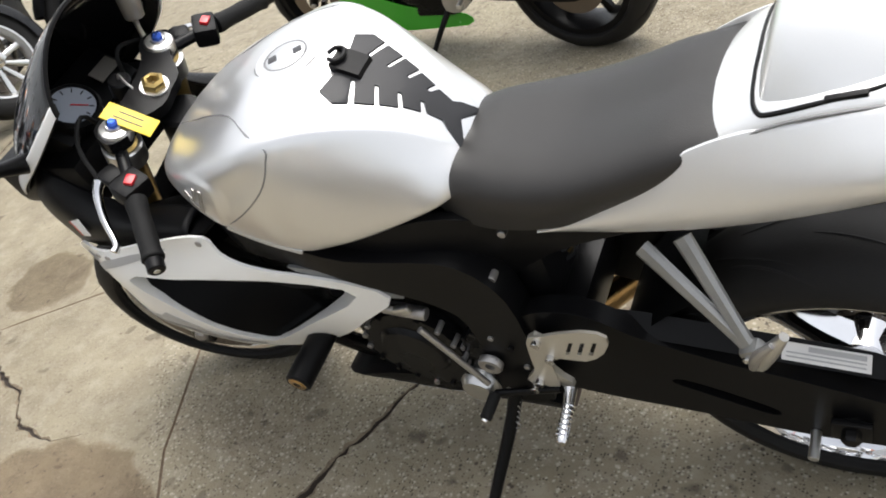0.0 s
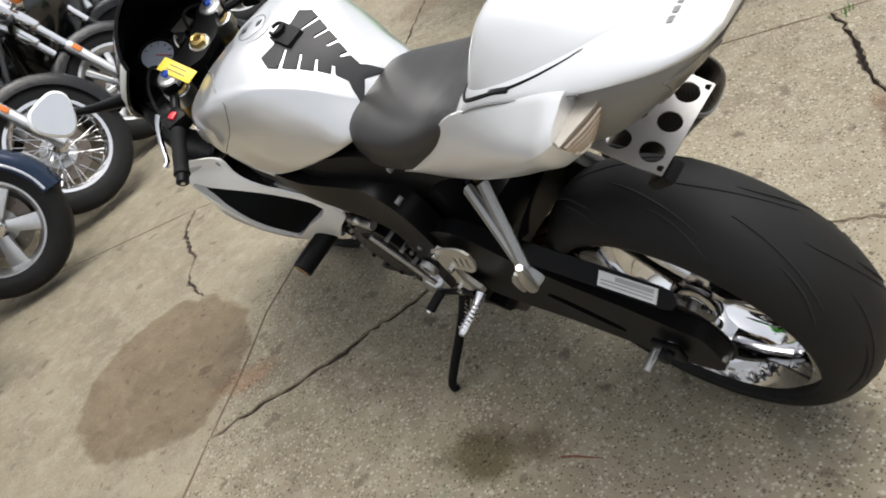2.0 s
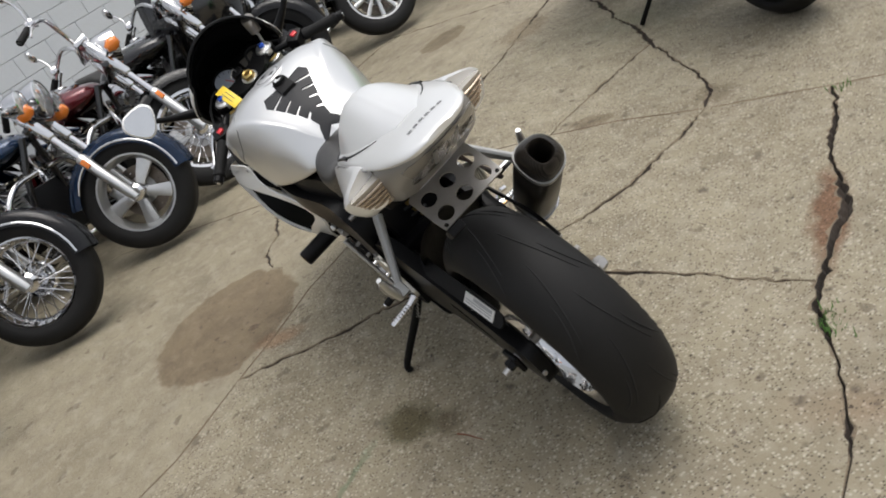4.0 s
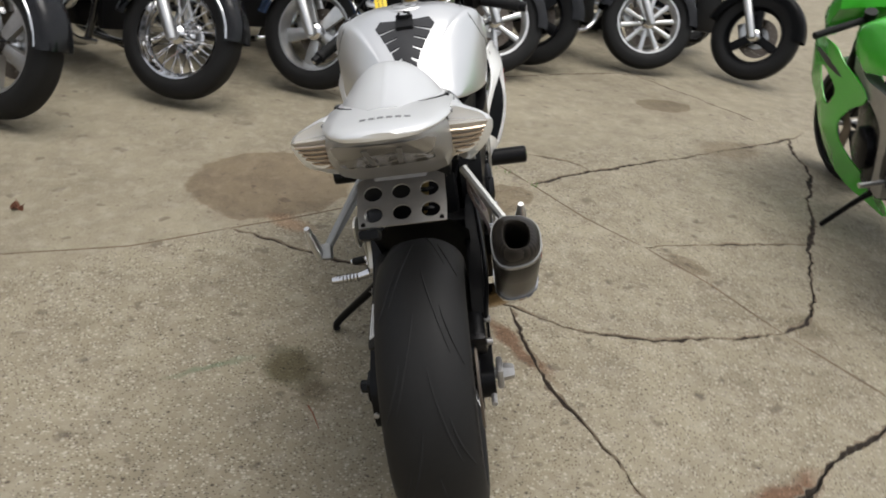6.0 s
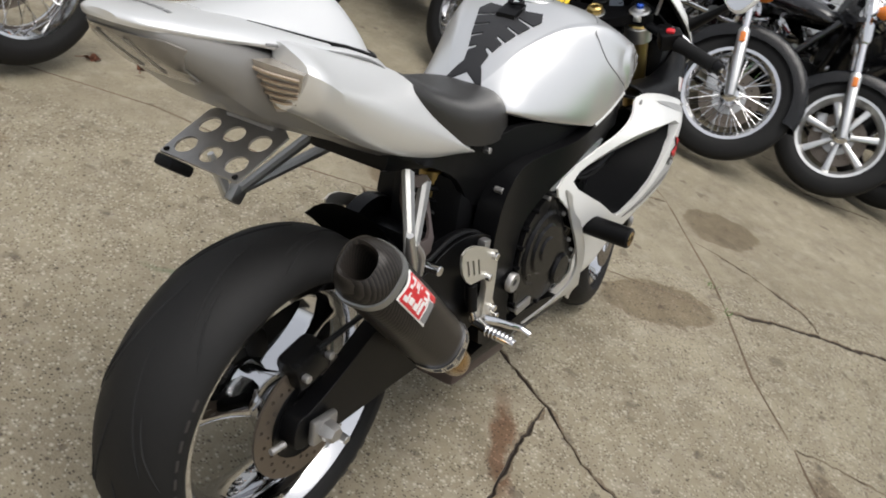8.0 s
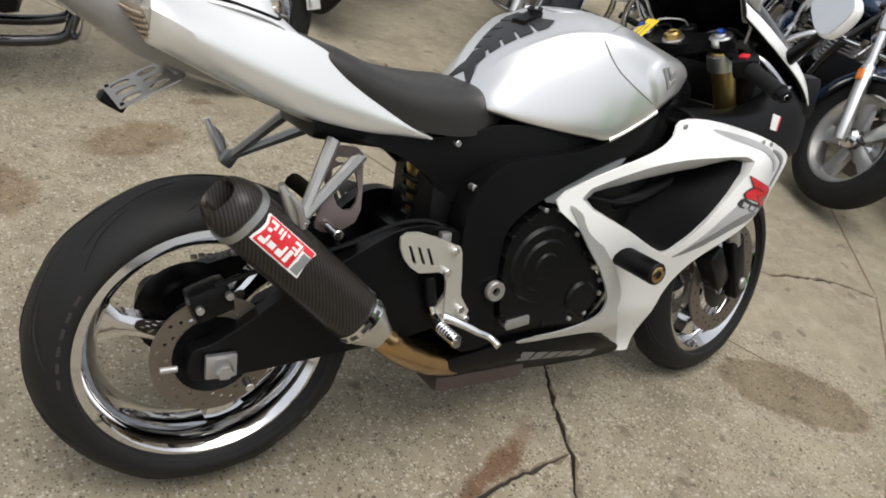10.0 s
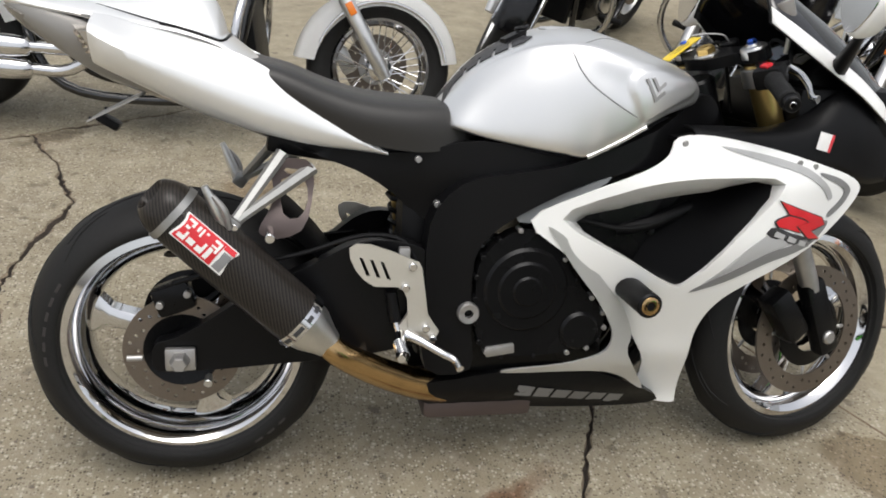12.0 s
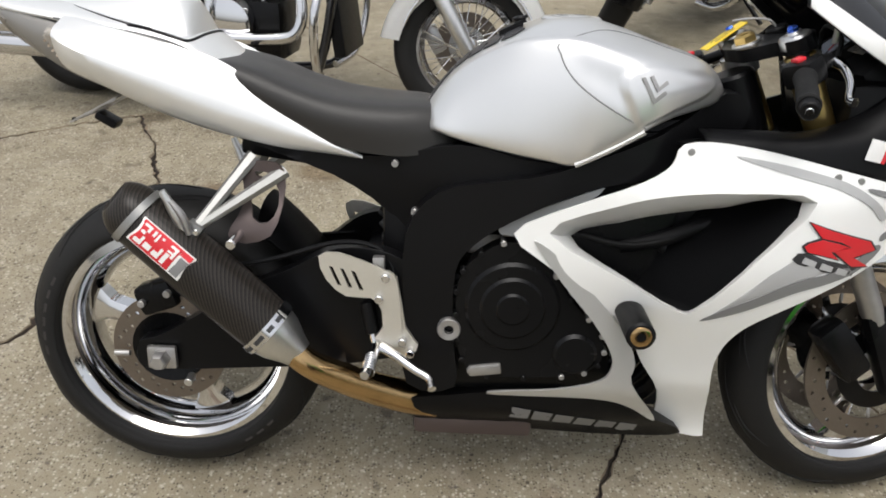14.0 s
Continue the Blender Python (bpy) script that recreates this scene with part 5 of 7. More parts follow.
        for k in range(3):
            x0, z0 = 1.120 + 0.031 * k, 0.579 - 0.0100 * k
            part("plate_bar", panel([(x0, z0 - 0.005), (x0 + 0.022, z0 - 0.012), (x0 + 0.025, z0 - 0.003), (x0 + 0.004, z0 + 0.005)], lift(0.0036), 0.0012, (), 0.01, 0), LIGHT_GREY, fairing)
    for x, z in ((0.932, 0.742), (1.162, 0.714), (1.204, 0.706)):
        p = tr.ray_cast(Vector((x, side * 0.6, z)), Vector(way))[0]
        if p is not None:
            part("fairing_screw", rod(p, p + Vector((0, side * 0.003, 0)), 0.006, 12), STEEL, fairing)
    sl = part("frame_slider", rod((0.868, side * 0.12, 0.445), (0.868, side * 0.290, 0.445), 0.0250, 28), PLASTIC, bike, "black crash slider")
    part("slider_bolt", lathe([(0.008, 0.284), (0.008, 0.2915), (0.016, 0.2915), (0.018, 0.290), (0.018, 0.284)], 20, pose(0.868, 0, 0.445, 0, 0, 0 if side > 0 else 180), True), TITAN, sl)
    # belly pan
    belly = part("belly_pan", panel([(0.465, 0.215), (0.55, 0.232), (0.66, 0.245), (0.80, 0.245), (0.93, 0.205), (1.02, 0.140), (0.90, 0.128), (0.70, 0.135), (0.50, 0.152)],
                                    side_lay(lambda x, z: 0.085 + 0.05 * sm((z - 0.13) / 0.08), side), 0.05, (), 0.03, 3), PLASTIC, bike, "black belly pan")
    for k in range(6):
        x0, z0 = (0.672 + 0.043 * k), 0.198 - 0.0078 * k
        part("belly_mark", panel([(x0, z0 - 0.016), (x0 + 0.036, z0 - 0.022), (x0 + 0.040, z0 + 0.008), (x0 + 0.004, z0 + 0.014)], side_lay(lambda x, z: 0.0865 + 0.05 * sm((z - 0.13) / 0.08), side), 0.0012, (), 0, 0), GREY_DECAL, belly)

# upper cowl: white shell, black lining, smoked screen
NOSE = [(1.106, 0.150, 0.968, 1.075), (1.161, 0.172, 0.927, 1.055), (1.231, 0.184, 0.882, 1.015), (1.311, 0.178, 0.838, 0.968), (1.386, 0.158, 0.793, 0.915), (1.456, 0.116, 0.760, 0.860), (1.491, 0.050, 0.765, 0.812)]


def nose_pts(w, zl, zt, a, b, n=7, grow=0.0):
    out = []
    for i in range(n):
        t = radians(a + (b - a) * i / (n - 1))
        out.append(((w + grow) * math.sin(t), zl + (zt + grow - zl) * max(0.0, math.cos(t)) ** 1.4))
    return out


screen = part("windscreen", loft([(x, nose_pts(w, zl, zt, 0, 78, 9)) for x, w, zl, zt in NOSE], 3, 2, False, False), GLASS_DARK, bike, "black smoked windscreen")
sol = screen.modifiers.new("thickness", 'SOLIDIFY'); sol.thickness = 0.003
part("screen_edge", tube([(NOSE[0][0], y, z) for y, z in nose_pts(0.150, 0.968, 1.075, -88, 88, 13)], 0.004, 8, 2), PLASTIC, bike)
for side in (1, -1):
    for nm, mt, grow in (("upper_cowl", PEARL, 0.004), ("cowl_lining", PLASTIC, -0.006)):
        secs = [(x, [(side * y, z) for y, z in nose_pts(w, zl, zt, 74 if side > 0 else 68, 90, 5, grow)]) for x, w, zl, zt in NOSE]
        o = part(nm, loft(secs, 3, 2, False, False, False), mt, bike, "pearl white upper cowl" if grow > 0 else "black cowl lining")
        sol = o.modifiers.new("thickness", 'SOLIDIFY'); sol.thickness = 0.003; sol.offset = 0
    # black inner panels from the cowl to the fairing
    PODS = [(0.955, [(0.150, 0.765), (0.180, 0.763), (0.200, 0.757), (0.205, 0.745)]), (1.05, [(0.150, 0.765), (0.175, 0.765), (0.200, 0.757), (0.211, 0.733)]),
            (1.13, [(0.150, 0.766), (0.175, 0.766), (0.200, 0.756), (0.212, 0.722)]), (1.21, [(0.150, 0.792), (0.172, 0.784), (0.196, 0.760), (0.205, 0.706)]),
            (1.29, [(0.150, 0.845), (0.170, 0.815), (0.184, 0.765), (0.187, 0.688)]), (1.37, [(0.140, 0.805), (0.155, 0.780), (0.163, 0.735), (0.160, 0.660)]), (1.45, [(0.110, 0.768), (0.120, 0.750), (0.128, 0.712), (0.125, 0.660)])]
    pod_bm = loft([(x, [(side * y, z) for y, z in q]) for x, q in PODS], 5, 5, False, False, False)
    pod_tree = tree_of(pod_bm)
    ip = part("inner_cowl_panel", pod_bm, PLASTIC, bike, "black plastic inner cowl panel")
    sol = ip.modifiers.new("thickness", 'SOLIDIFY'); sol.thickness = 0.004; sol.offset = -1 if side > 0 else 1
    part("upper_shelf", panel([(0.93, 0.10), (1.10, 0.12), (1.25, 0.13), (1.36, 0.12), (1.36, 0.150), (1.24, 0.180), (1.05, 0.200), (0.93, 0.195)],
                              lambda u, v: (Vector((u, side * v, 0.750 - 0.22 * max(0, u - 1.05))), Vector((0, 0, -1))), 0.006, (), 0.04, 2), PLASTIC, bike)
    SXZ = Matrix(((1, 0, 0, 0), (0, 0, 1, side * 0.1), (0, 1, 0, 0), (0, 0, 0, 1)))
    lab = part("caution_sticker", drape([(1.212, 0.737), (1.240, 0.731), (1.250, 0.764), (1.224, 0.770)], pod_tree, (0, -side, 0), 0.001, 0.007, SXZ, 0.01, 0), WHITE_DECAL, ip, "white sticker with a red band")
    part("sticker_band", drape([(1.240, 0.731), (1.247, 0.7295), (1.257, 0.7625), (1.250, 0.764)], pod_tree, (0, -side, 0), 0.001, 0.007, SXZ, 0.01, 0), RED, lab)
    # mirror
    rim_line = [(0.0, 0.047), (0.034, 0.044), (0.053, 0.022), (0.050, -0.004), (0.026, -0.040), (0.004, -0.050), (-0.022, -0.036), (-0.048, 0.002), (-0.050, 0.024), (-0.034, 0.042)]
    mir = part("mirror", loft([(x, [(side * k * y, k * z) for y, z in rim_line]) for x, k in ((0.0, 0.90), (0.006, 1.0), (0.020, 1.0), (0.042, 0.80), (0.060, 0.42))], 3, 3, True, True, False), PEARL, bike, "rounded white rear-view mirror")
    mir.matrix_basis = pose(1.172, side * (0.318 if side > 0 else 0.300), 1.002, 0, 12)
    part("mirror_stalk", tube([(1.205, side * 0.290, 0.975), (1.225, side * 0.240, 0.935), (1.25, side * 0.175, 0.89)], [0.008, 0.011, 0.018], 10, 4), PLASTIC, bike)
    part("mirror_glass", panel([(side * 0.90 * y, 0.90 * z) for y, z in rim_line], lambda u, v: (Vector((-0.003, u, v)), Vector((1, 0, 0))), 0.004, (), 0, 3), CHROME, mir)
part("headlamp", loft([(1.44, [(0, 0.860), (0.07, 0.850), (0.11, 0.810), (0.10, 0.765), (0, 0.750)]), (1.50, [(0, 0.822), (0.03, 0.815), (0.05, 0.800), (0.045, 0.780), (0, 0.772)])], 3, 3), LAMP, bike)
# dash
part("dash", block((0.11, 0.22, 0.07), 0.02, pose(1.290, 0.0, 0.865, 0, -38)), PLASTIC, bike)
part("cowl_stay", block((0.25, 0.30, 0.10), 0.02, pose(1.325, 0, 0.80)), PLASTIC, bike)
gm = pose(1.247, 0.042, 0.897, 0, -38) @ pose(0, 0, 0, 90)
dial = part("tachometer", lathe([(0, 0.004), (0.040, 0.004), (0.041, 0.0)], 40, gm), DIAL, bike, "round tachometer with a pale dial")
part("dial_bezel", lathe([(0.040, -0.008), (0.040, 0.006), (0.045, 0.007), (0.050, 0.002), (0.050, -0.02)], 40, gm), PLASTIC, dial)
for k in range(7):
    a = radians(-10 + 32 * k)
    part("dial_mark", block((0.008, 0.0014, 0.002), 0, gm @ pose(0.032 * math.cos(a), 0.0048, 0.032 * math.sin(a), 0, -math.degrees(a), 0)), DARK_DECAL, dial)
part("dial_needle", block((0.030, 0.0014, 0.002), 0, gm @ pose(-0.010, 0.0056, 0.006, 0, 30, 0)), RED, dial)
part("digital_display", block((0.004, 0.055, 0.030), 0.001, pose(1.245, -0.056, 0.900, 0, 52)), TAIL_LENS, bike)

# ---- steering: forks, front wheel, bars ----
ST = pose(1.065, 0, 0.897, 0, -24) @ pose(0, 0, 0, 0, 0, STEER)
FX, FL = 0.030, 0.672
AX = ST.inverted() @ Vector((1.385, 0.012, 0.281))


def s_part(name, bm, material, label="", parent=None):
    bm.transform(ST)
    return part(name, bm, material, parent or bike, label)


TRIPLE = [(-0.030, 0.0), (-0.028, 0.040), (0.004, 0.085), (0.005, 0.115), (0.028, 0.138), (0.058, 0.120), (0.062, 0.09), (0.045, 0.055), (0.040, 0.0)]
TRIPLE = TRIPLE + [(x, -y) for x, y in TRIPLE[-2:0:-1]]
for nm, z, th in (("top_yoke", 0.0, 0.024), ("bottom_yoke", -0.20, 0.030)):
    s_part(nm, panel(TRIPLE, lambda u, v: (Vector((u, v, z)), Vector((0, 0, -1))), th, (), 0.03, 3), SATIN_BLACK, "satin black fork yoke")
s_part("stem_nut", lathe([(0.010, 0.016), (0.014, 0.018), (0.020, 0.014), (0.021, 0.0), (0.010, 0.0)], 6, pose(0, 0, 0, 90), True), GOLD, "gold hexagonal stem nut")
s_part("stem_washer", lathe([(0, 0.003), (0.025, 0.003), (0.026, 0.0)], 28, pose(0, 0, 0, 90)), ALU)
s_part("ignition_switch", rod((0.062, 0, -0.03), (0.062, 0, 0.006), 0.020, 24), PLASTIC)
for side in (1, -1):
    y = side * 0.104
    s_part("fork_cap", lathe([(0, 0.024), (0.012, 0.024), (0.014, 0.020), (0.024, 0.018), (0.027, 0.014), (0.027, -0.002)], 24, pose(FX, y, -0.014, 90)), ALU, "silver fork cap")
    s_part("fork_adjuster", lathe([(0, 0.036), (0.006, 0.036), (0.010, 0.032), (0.010, 0.022)], 6, pose(FX, y, -0.016, 90)), BLUE_ANO, "blue anodised fork adjuster")
    fa = Vector((FX, y, -0.03)); fb = Vector((AX.x, y + AX.y, AX.z))
    s_part("fork_tube", rod(fa, fa.lerp(fb, 0.60), 0.0265, 28), GOLD, "gold upper fork tube")
    s_part("fork_clamp", lathe([(0.030, -0.02), (0.034, -0.018), (0.034, 0.018), (0.030, 0.02), (0.0265, 0.02), (0.0265, -0.02)], 28, pose(FX, y, -0.055, 90), True), ALU)
    s_part("fork_slider", rod(fa.lerp(fb, 0.58), fa.lerp(fb, 0.82), 0.021, 24), STEEL, "bright lower fork slider")
    s_part("fork_foot", block((0.056, 0.040, 0.19), 0.014, pose(AX.x + 0.002, y + AX.y, AX.z + 0.050)), ENGINE)
    s_part("front_caliper", block((0.062, 0.055, 0.13), 0.016, pose(AX.x - 0.075, AX.y + side * 0.088, AX.z + 0.09, 0, -14)), ENGINE, "black front brake caliper")
    s_part("axle_end", lathe([(0, 0.132), (0.012, 0.132), (0.016, 0.128), (0.016, 0.10)], 16, pose(AX.x, AX.y, AX.z, 0, 0, 0 if side > 0 else 180)), STEEL)
    # handlebar
    a, b = Vector((FX - 0.005, side * 0.120, -0.030)), Vector((FX - 0.128, side * 0.313, -0.053))
    d = (b - a)
    s_part("clip_on", rod(a, a + d * 0.98, 0.011, 16), SATIN_BLACK)
    g = s_part("hand_grip", tube([a + d * t for t in (0.46, 0.48, 0.6, 0.75, 0.9, 0.955, 0.97)], [0.0155, 0.0185, 0.0165, 0.017, 0.0165, 0.0185, 0.016], 18, 3), GRIP, "black ribbed rubber grip")
    s_part("bar_end", rod(a + d * 0.965, a + d * 1.06, 0.0145, 18), PLASTIC)
    s_part("bar_end_screw", rod(a + d * 1.055, a + d * 1.066, 0.006, 10), CHROME)
    s_part("switch_housing", block((0.045, 0.055, 0.042), 0.010, Matrix.Translation(a + d * 0.36) @ pose(0, 0, 0, 0, 0, -side * 26)), PLASTIC)
    s_part("switch_button", block((0.016, 0.020, 0.008), 0.003, Matrix.Translation(a + d * 0.36 + Vector((-0.004, 0, 0.023)))), RED, "red switch button")
    s_part("lever_perch", block((0.034, 0.034, 0.022), 0.008, Matrix.Translation(a + d * 0.26 + Vector((0.030, 0, -0.004))) @ pose(0, 0, 0, 0, 0, -side * 26)), PLASTIC)
    l0 = a + d * 0.30 + Vector((0.055, 0, -0.010))
    s_part("hand_lever", tube([l0, l0 + d * 0.12 + Vector((0.012, 0, -0.008)), l0 + d * 0.3 + Vector((0.014, 0, -0.018)), l0 + d * 0.48 + Vector((0.006, 0, -0.024)), l0 + d * 0.55 + Vector((0.014, 0, -0.026))], [0.010, 0.008, 0.0065, 0.006, 0.008], 10, 4), CHROME, "polished brake lever" if side < 0 else "polished clutch lever")
    s_part("control_cable", tube([l0, l0 + Vector((0.05, -side * 0.05, 0.02)), Vector((0.10, side * 0.07, -0.02)), Vector((0.06, side * 0.045, -0.16))], 0.004, 8, 5), GRIP)
    s_part("front_disc_carrier", lathe([(0.05, 0.070), (0.085, 0.064), (0.088, 0.068), (0.05, 0.076)], 28, pose(AX.x, AX.y, AX.z, 0, 0, 0 if side > 0 else 180), True), ENGINE)
s_part("brake_reservoir", lathe([(0, 0.028), (0.020, 0.028), (0.022, 0.024), (0.020, -0.024), (0, -0.026)], 24, pose(0.085, -0.145, 0.045, 90)), TAIL_LENS, "clear brake fluid reservoir")
s_part("reservoir_stalk", tube([(0.075, -0.135, -0.03), (0.085, -0.143, 0.0), (0.085, -0.145, 0.03)], 0.005, 8, 3), ALU)
tag_y = Vector((-0.063, -0.006, -0.047)).normalized()
tag_x = tag_y.cross(Vector((-0.42, 0.0, 0.90))).normalized()
TAG = Matrix.Translation((1.050, 0.088, 0.902)) @ Matrix((tag_x, tag_y, tag_x.cross(tag_y))).transposed().to_4x4()
tag = part("price_tag", block((0.036, 0.088, 0.0025), 0.001, TAG), YELLOW, bike, "yellow plastic key tag with dark bars")
for k, w in ((-0.006, 0.042), (0.006, 0.050)):
    part("tag_bar", block((0.0020, w, 0.0006), 0, TAG @ pose(k, 0, 0.0018)), DARK_DECAL, tag)
s_part("key", tube([(0.062, 0.0, 0.005), (0.055, 0.006, 0.022), (0.03, 0.03, 0.034), (0.01, 0.045, 0.038)], 0.0022, 6, 3), STEEL)

front_wheel = part("front_wheel", rod((0, -0.12, 0), (0, 0.12, 0), 0.012), STEEL, bike)
front_wheel.matrix_basis = ST @ pose(AX.x, AX.y, AX.z) @ pose(0, 0, 0, 0, 24)
sport_tyre(front_wheel, 0.291, 0.122, 0.216)
chrome_rim(front_wheel, 0.219, 0.092, 3, 20)
for side in (1, -1):
    drilled_disc(front_wheel, 0.155, 0.112, side * 0.066 - 0.0025, 36)
    button = None
    for k in range(8):
        a = k * math.tau / 8
        bmat = pose(0.100 * math.cos(a), side * 0.066, 0.100 * math.sin(a), 0, -math.degrees(a))
        if button is None:
            button = part("disc_button", block((0.022, 0.006, 0.008), 0.002, None, 1), STEEL, front_wheel)
            button.matrix_basis = bmat
        else:
            again(button, front_wheel, bmat)
# ---- exhaust ----
M0, M1 = Vector((-0.015, -0.196, 0.612)), Vector((0.222, -0.198, 0.392))
md = (M1 - M0).normalized()
mu = Vector((0, -1, 0))
mv = md.cross(mu).normalized()


def can(stations, seg=40):
    """Rings of a three-cornered oval along the silencer: (distance, half width across, half width sideways, slant)."""
    bm = bmesh.new()
    rows = []
    for d, w, s, slant in stations:
        row = []
        for k in range(seg):
            t = k * math.tau / seg
            e = 2.6
            cu, cv = math.copysign(abs(math.cos(t)) ** (2 / e), math.cos(t)), math.copysign(abs(math.sin(t)) ** (2 / e), math.sin(t))
            row.append(bm.verts.new(M0 + md * (d + slant * cu) + mu * (0.86 * s * cu) + mv * (0.95 * w * cv * (1 - 0.10 * cu))))
        rows.append(row)
    for a, b in zip(rows, rows[1:]):
        for k in range(seg):
            bm.faces.new((a[k], a[(k + 1) % seg], b[(k + 1) % seg], b[k]))
    return bm


ML = (M1 - M0).length
def can_lay(lift):
    def lay(d, t):
        e = 2 / 2.6
        f = min(1.0, max(0.0, (d - 0.034) / (ML * 0.5 - 0.034)))
        w, s = 0.053 + 0.002 * f + lift, 0.055 + 0.002 * f + lift
        cu, cv = abs(math.cos(t)) ** e, math.copysign(abs(math.sin(t)) ** e, math.sin(t))
        return M0 + md * d + mu * (0.86 * s * cu) + mv * (0.95 * w * cv * (1 - 0.10 * cu)), -(mu * math.cos(t) + mv * math.sin(t))
    return lay


muffler = part("silencer", can([(0.030, 0.050, 0.052, 0), (0.034, 0.053, 0.055, 0), (ML * 0.5, 0.055, 0.057, 0), (ML - 0.03, 0.054, 0.056, 0), (ML, 0.052, 0.054, 0)]), CARBON, bike, "carbon fibre silencer")
part("silencer_outlet", can([(0.20, 0.008, 0.008, 0), (0.05, 0.027, 0.027, 0.0), (-0.018, 0.027, 0.027, 0.006), (-0.023, 0.031, 0.031, 0.006), (-0.019, 0.037, 0.038, 0.006), (-0.006, 0.046, 0.048, 0.004), (0.010, 0.0515, 0.0535, 0.0), (0.034, 0.053, 0.055, 0)]), CARBON, muffler, "dark carbon outlet cap")
part("silencer_band", can([(0.020, 0.052, 0.054, 0), (0.020, 0.0555, 0.0575, 0), (0.033, 0.0565, 0.0585, 0), (0.033, 0.053, 0.055, 0)]), CAST, muffler)
part("silencer_strap", can([(ML - 0.012, 0.053, 0.055, 0), (ML - 0.012, 0.057, 0.059, 0), (ML + 0.008, 0.057, 0.059, 0), (ML + 0.008, 0.053, 0.055, 0)]), CHROME, muffler)
for k in range(5):
    t0 = radians(-66 + 30 * k)
    part("strap_slot", panel([(ML - 0.006, t0), (ML + 0.002, t0), (ML + 0.002, t0 + 0.30), (ML - 0.006, t0 + 0.30)], can_lay(0.0034), 0.001, (), 0.01, 0), DARK_DECAL, muffler)
part("silencer_cone", can([(ML, 0.053, 0.055, 0), (ML + 0.03, 0.046, 0.048, 0), (ML + 0.055, 0.034, 0.036, 0), (ML + 0.075, 0.027, 0.027, 0)]), ALU, muffler, "brushed steel inlet cone")
# badge: white plate, red field, white strokes, laid round the can
T0, T1 = radians(-38), radians(14)
badge = part("badge", panel([(0.040, T0), (0.150, T0), (0.150, T1), (0.040, T1)], can_lay(0.0022), 0.001, (), 0.012, 0), WHITE_DECAL, muffler, "red and white badge plate")
tq = lambda f: T0 + (T1 - T0) * f
for nm, mt, d0, d1, f0, f1 in (("badge_field", RED, 0.044, 0.124, 0.06, 0.94), ("badge_field", RED, 0.124, 0.146, 0.06, 0.30), ("badge_foot", GREY_DECAL, 0.128, 0.145, 0.36, 0.92)):
    part(nm, panel([(d0, tq(f0)), (d1, tq(f0)), (d1, tq(f1)), (d0, tq(f1))], can_lay(0.0036), 0.0012, (), 0.012, 0), mt, badge)
for k in range(4):
    d = 0.049 + 0.0185 * k
    for d0, d1, f0, f1 in (((0, 0.015, 0.16, 0.27), (0.010, 0.015, 0.27, 0.74), (0, 0.015, 0.74, 0.85), (0.002, 0.010, 0.45, 0.56)), ((0.002, 0.007, 0.18, 0.42), (0.010, 0.014, 0.18, 0.52), (0, 0.014, 0.70, 0.82)),
                            ((0.0, 0.005, 0.20, 0.84), (0.0, 0.014, 0.72, 0.84), (0.009, 0.014, 0.55, 0.72)), ((0.0, 0.015, 0.18, 0.29), (0.010, 0.015, 0.29, 0.62), (0.0, 0.008, 0.55, 0.86), (0, 0.013, 0.42, 0.50)))[k]:
        part("badge_stroke", panel([(d + d0, tq(f0)), (d + d1, tq(f0)), (d + d1, tq(f1)), (d + d0, tq(f1))], can_lay(0.0048), 0.001, (), 0.012, 0), WHITE_DECAL, badge)
part("link_pipe", tube([M1 + md * 0.06, M1 + md * 0.10, (0.345, -0.172, 0.285), (0.42, -0.130, 0.235), (0.50, -0.09, 0.195), (0.62, -0.05, 0.165)], [0.026, 0.026, 0.029, 0.032, 0.034, 0.034], 20, 6), TITAN, bike, "heat-tinted bronze exhaust link pipe")
part("catalyst_box", block((0.24, 0.20, 0.05), 0.015, pose(0.60, 0, 0.145)), PURPLE, bike)

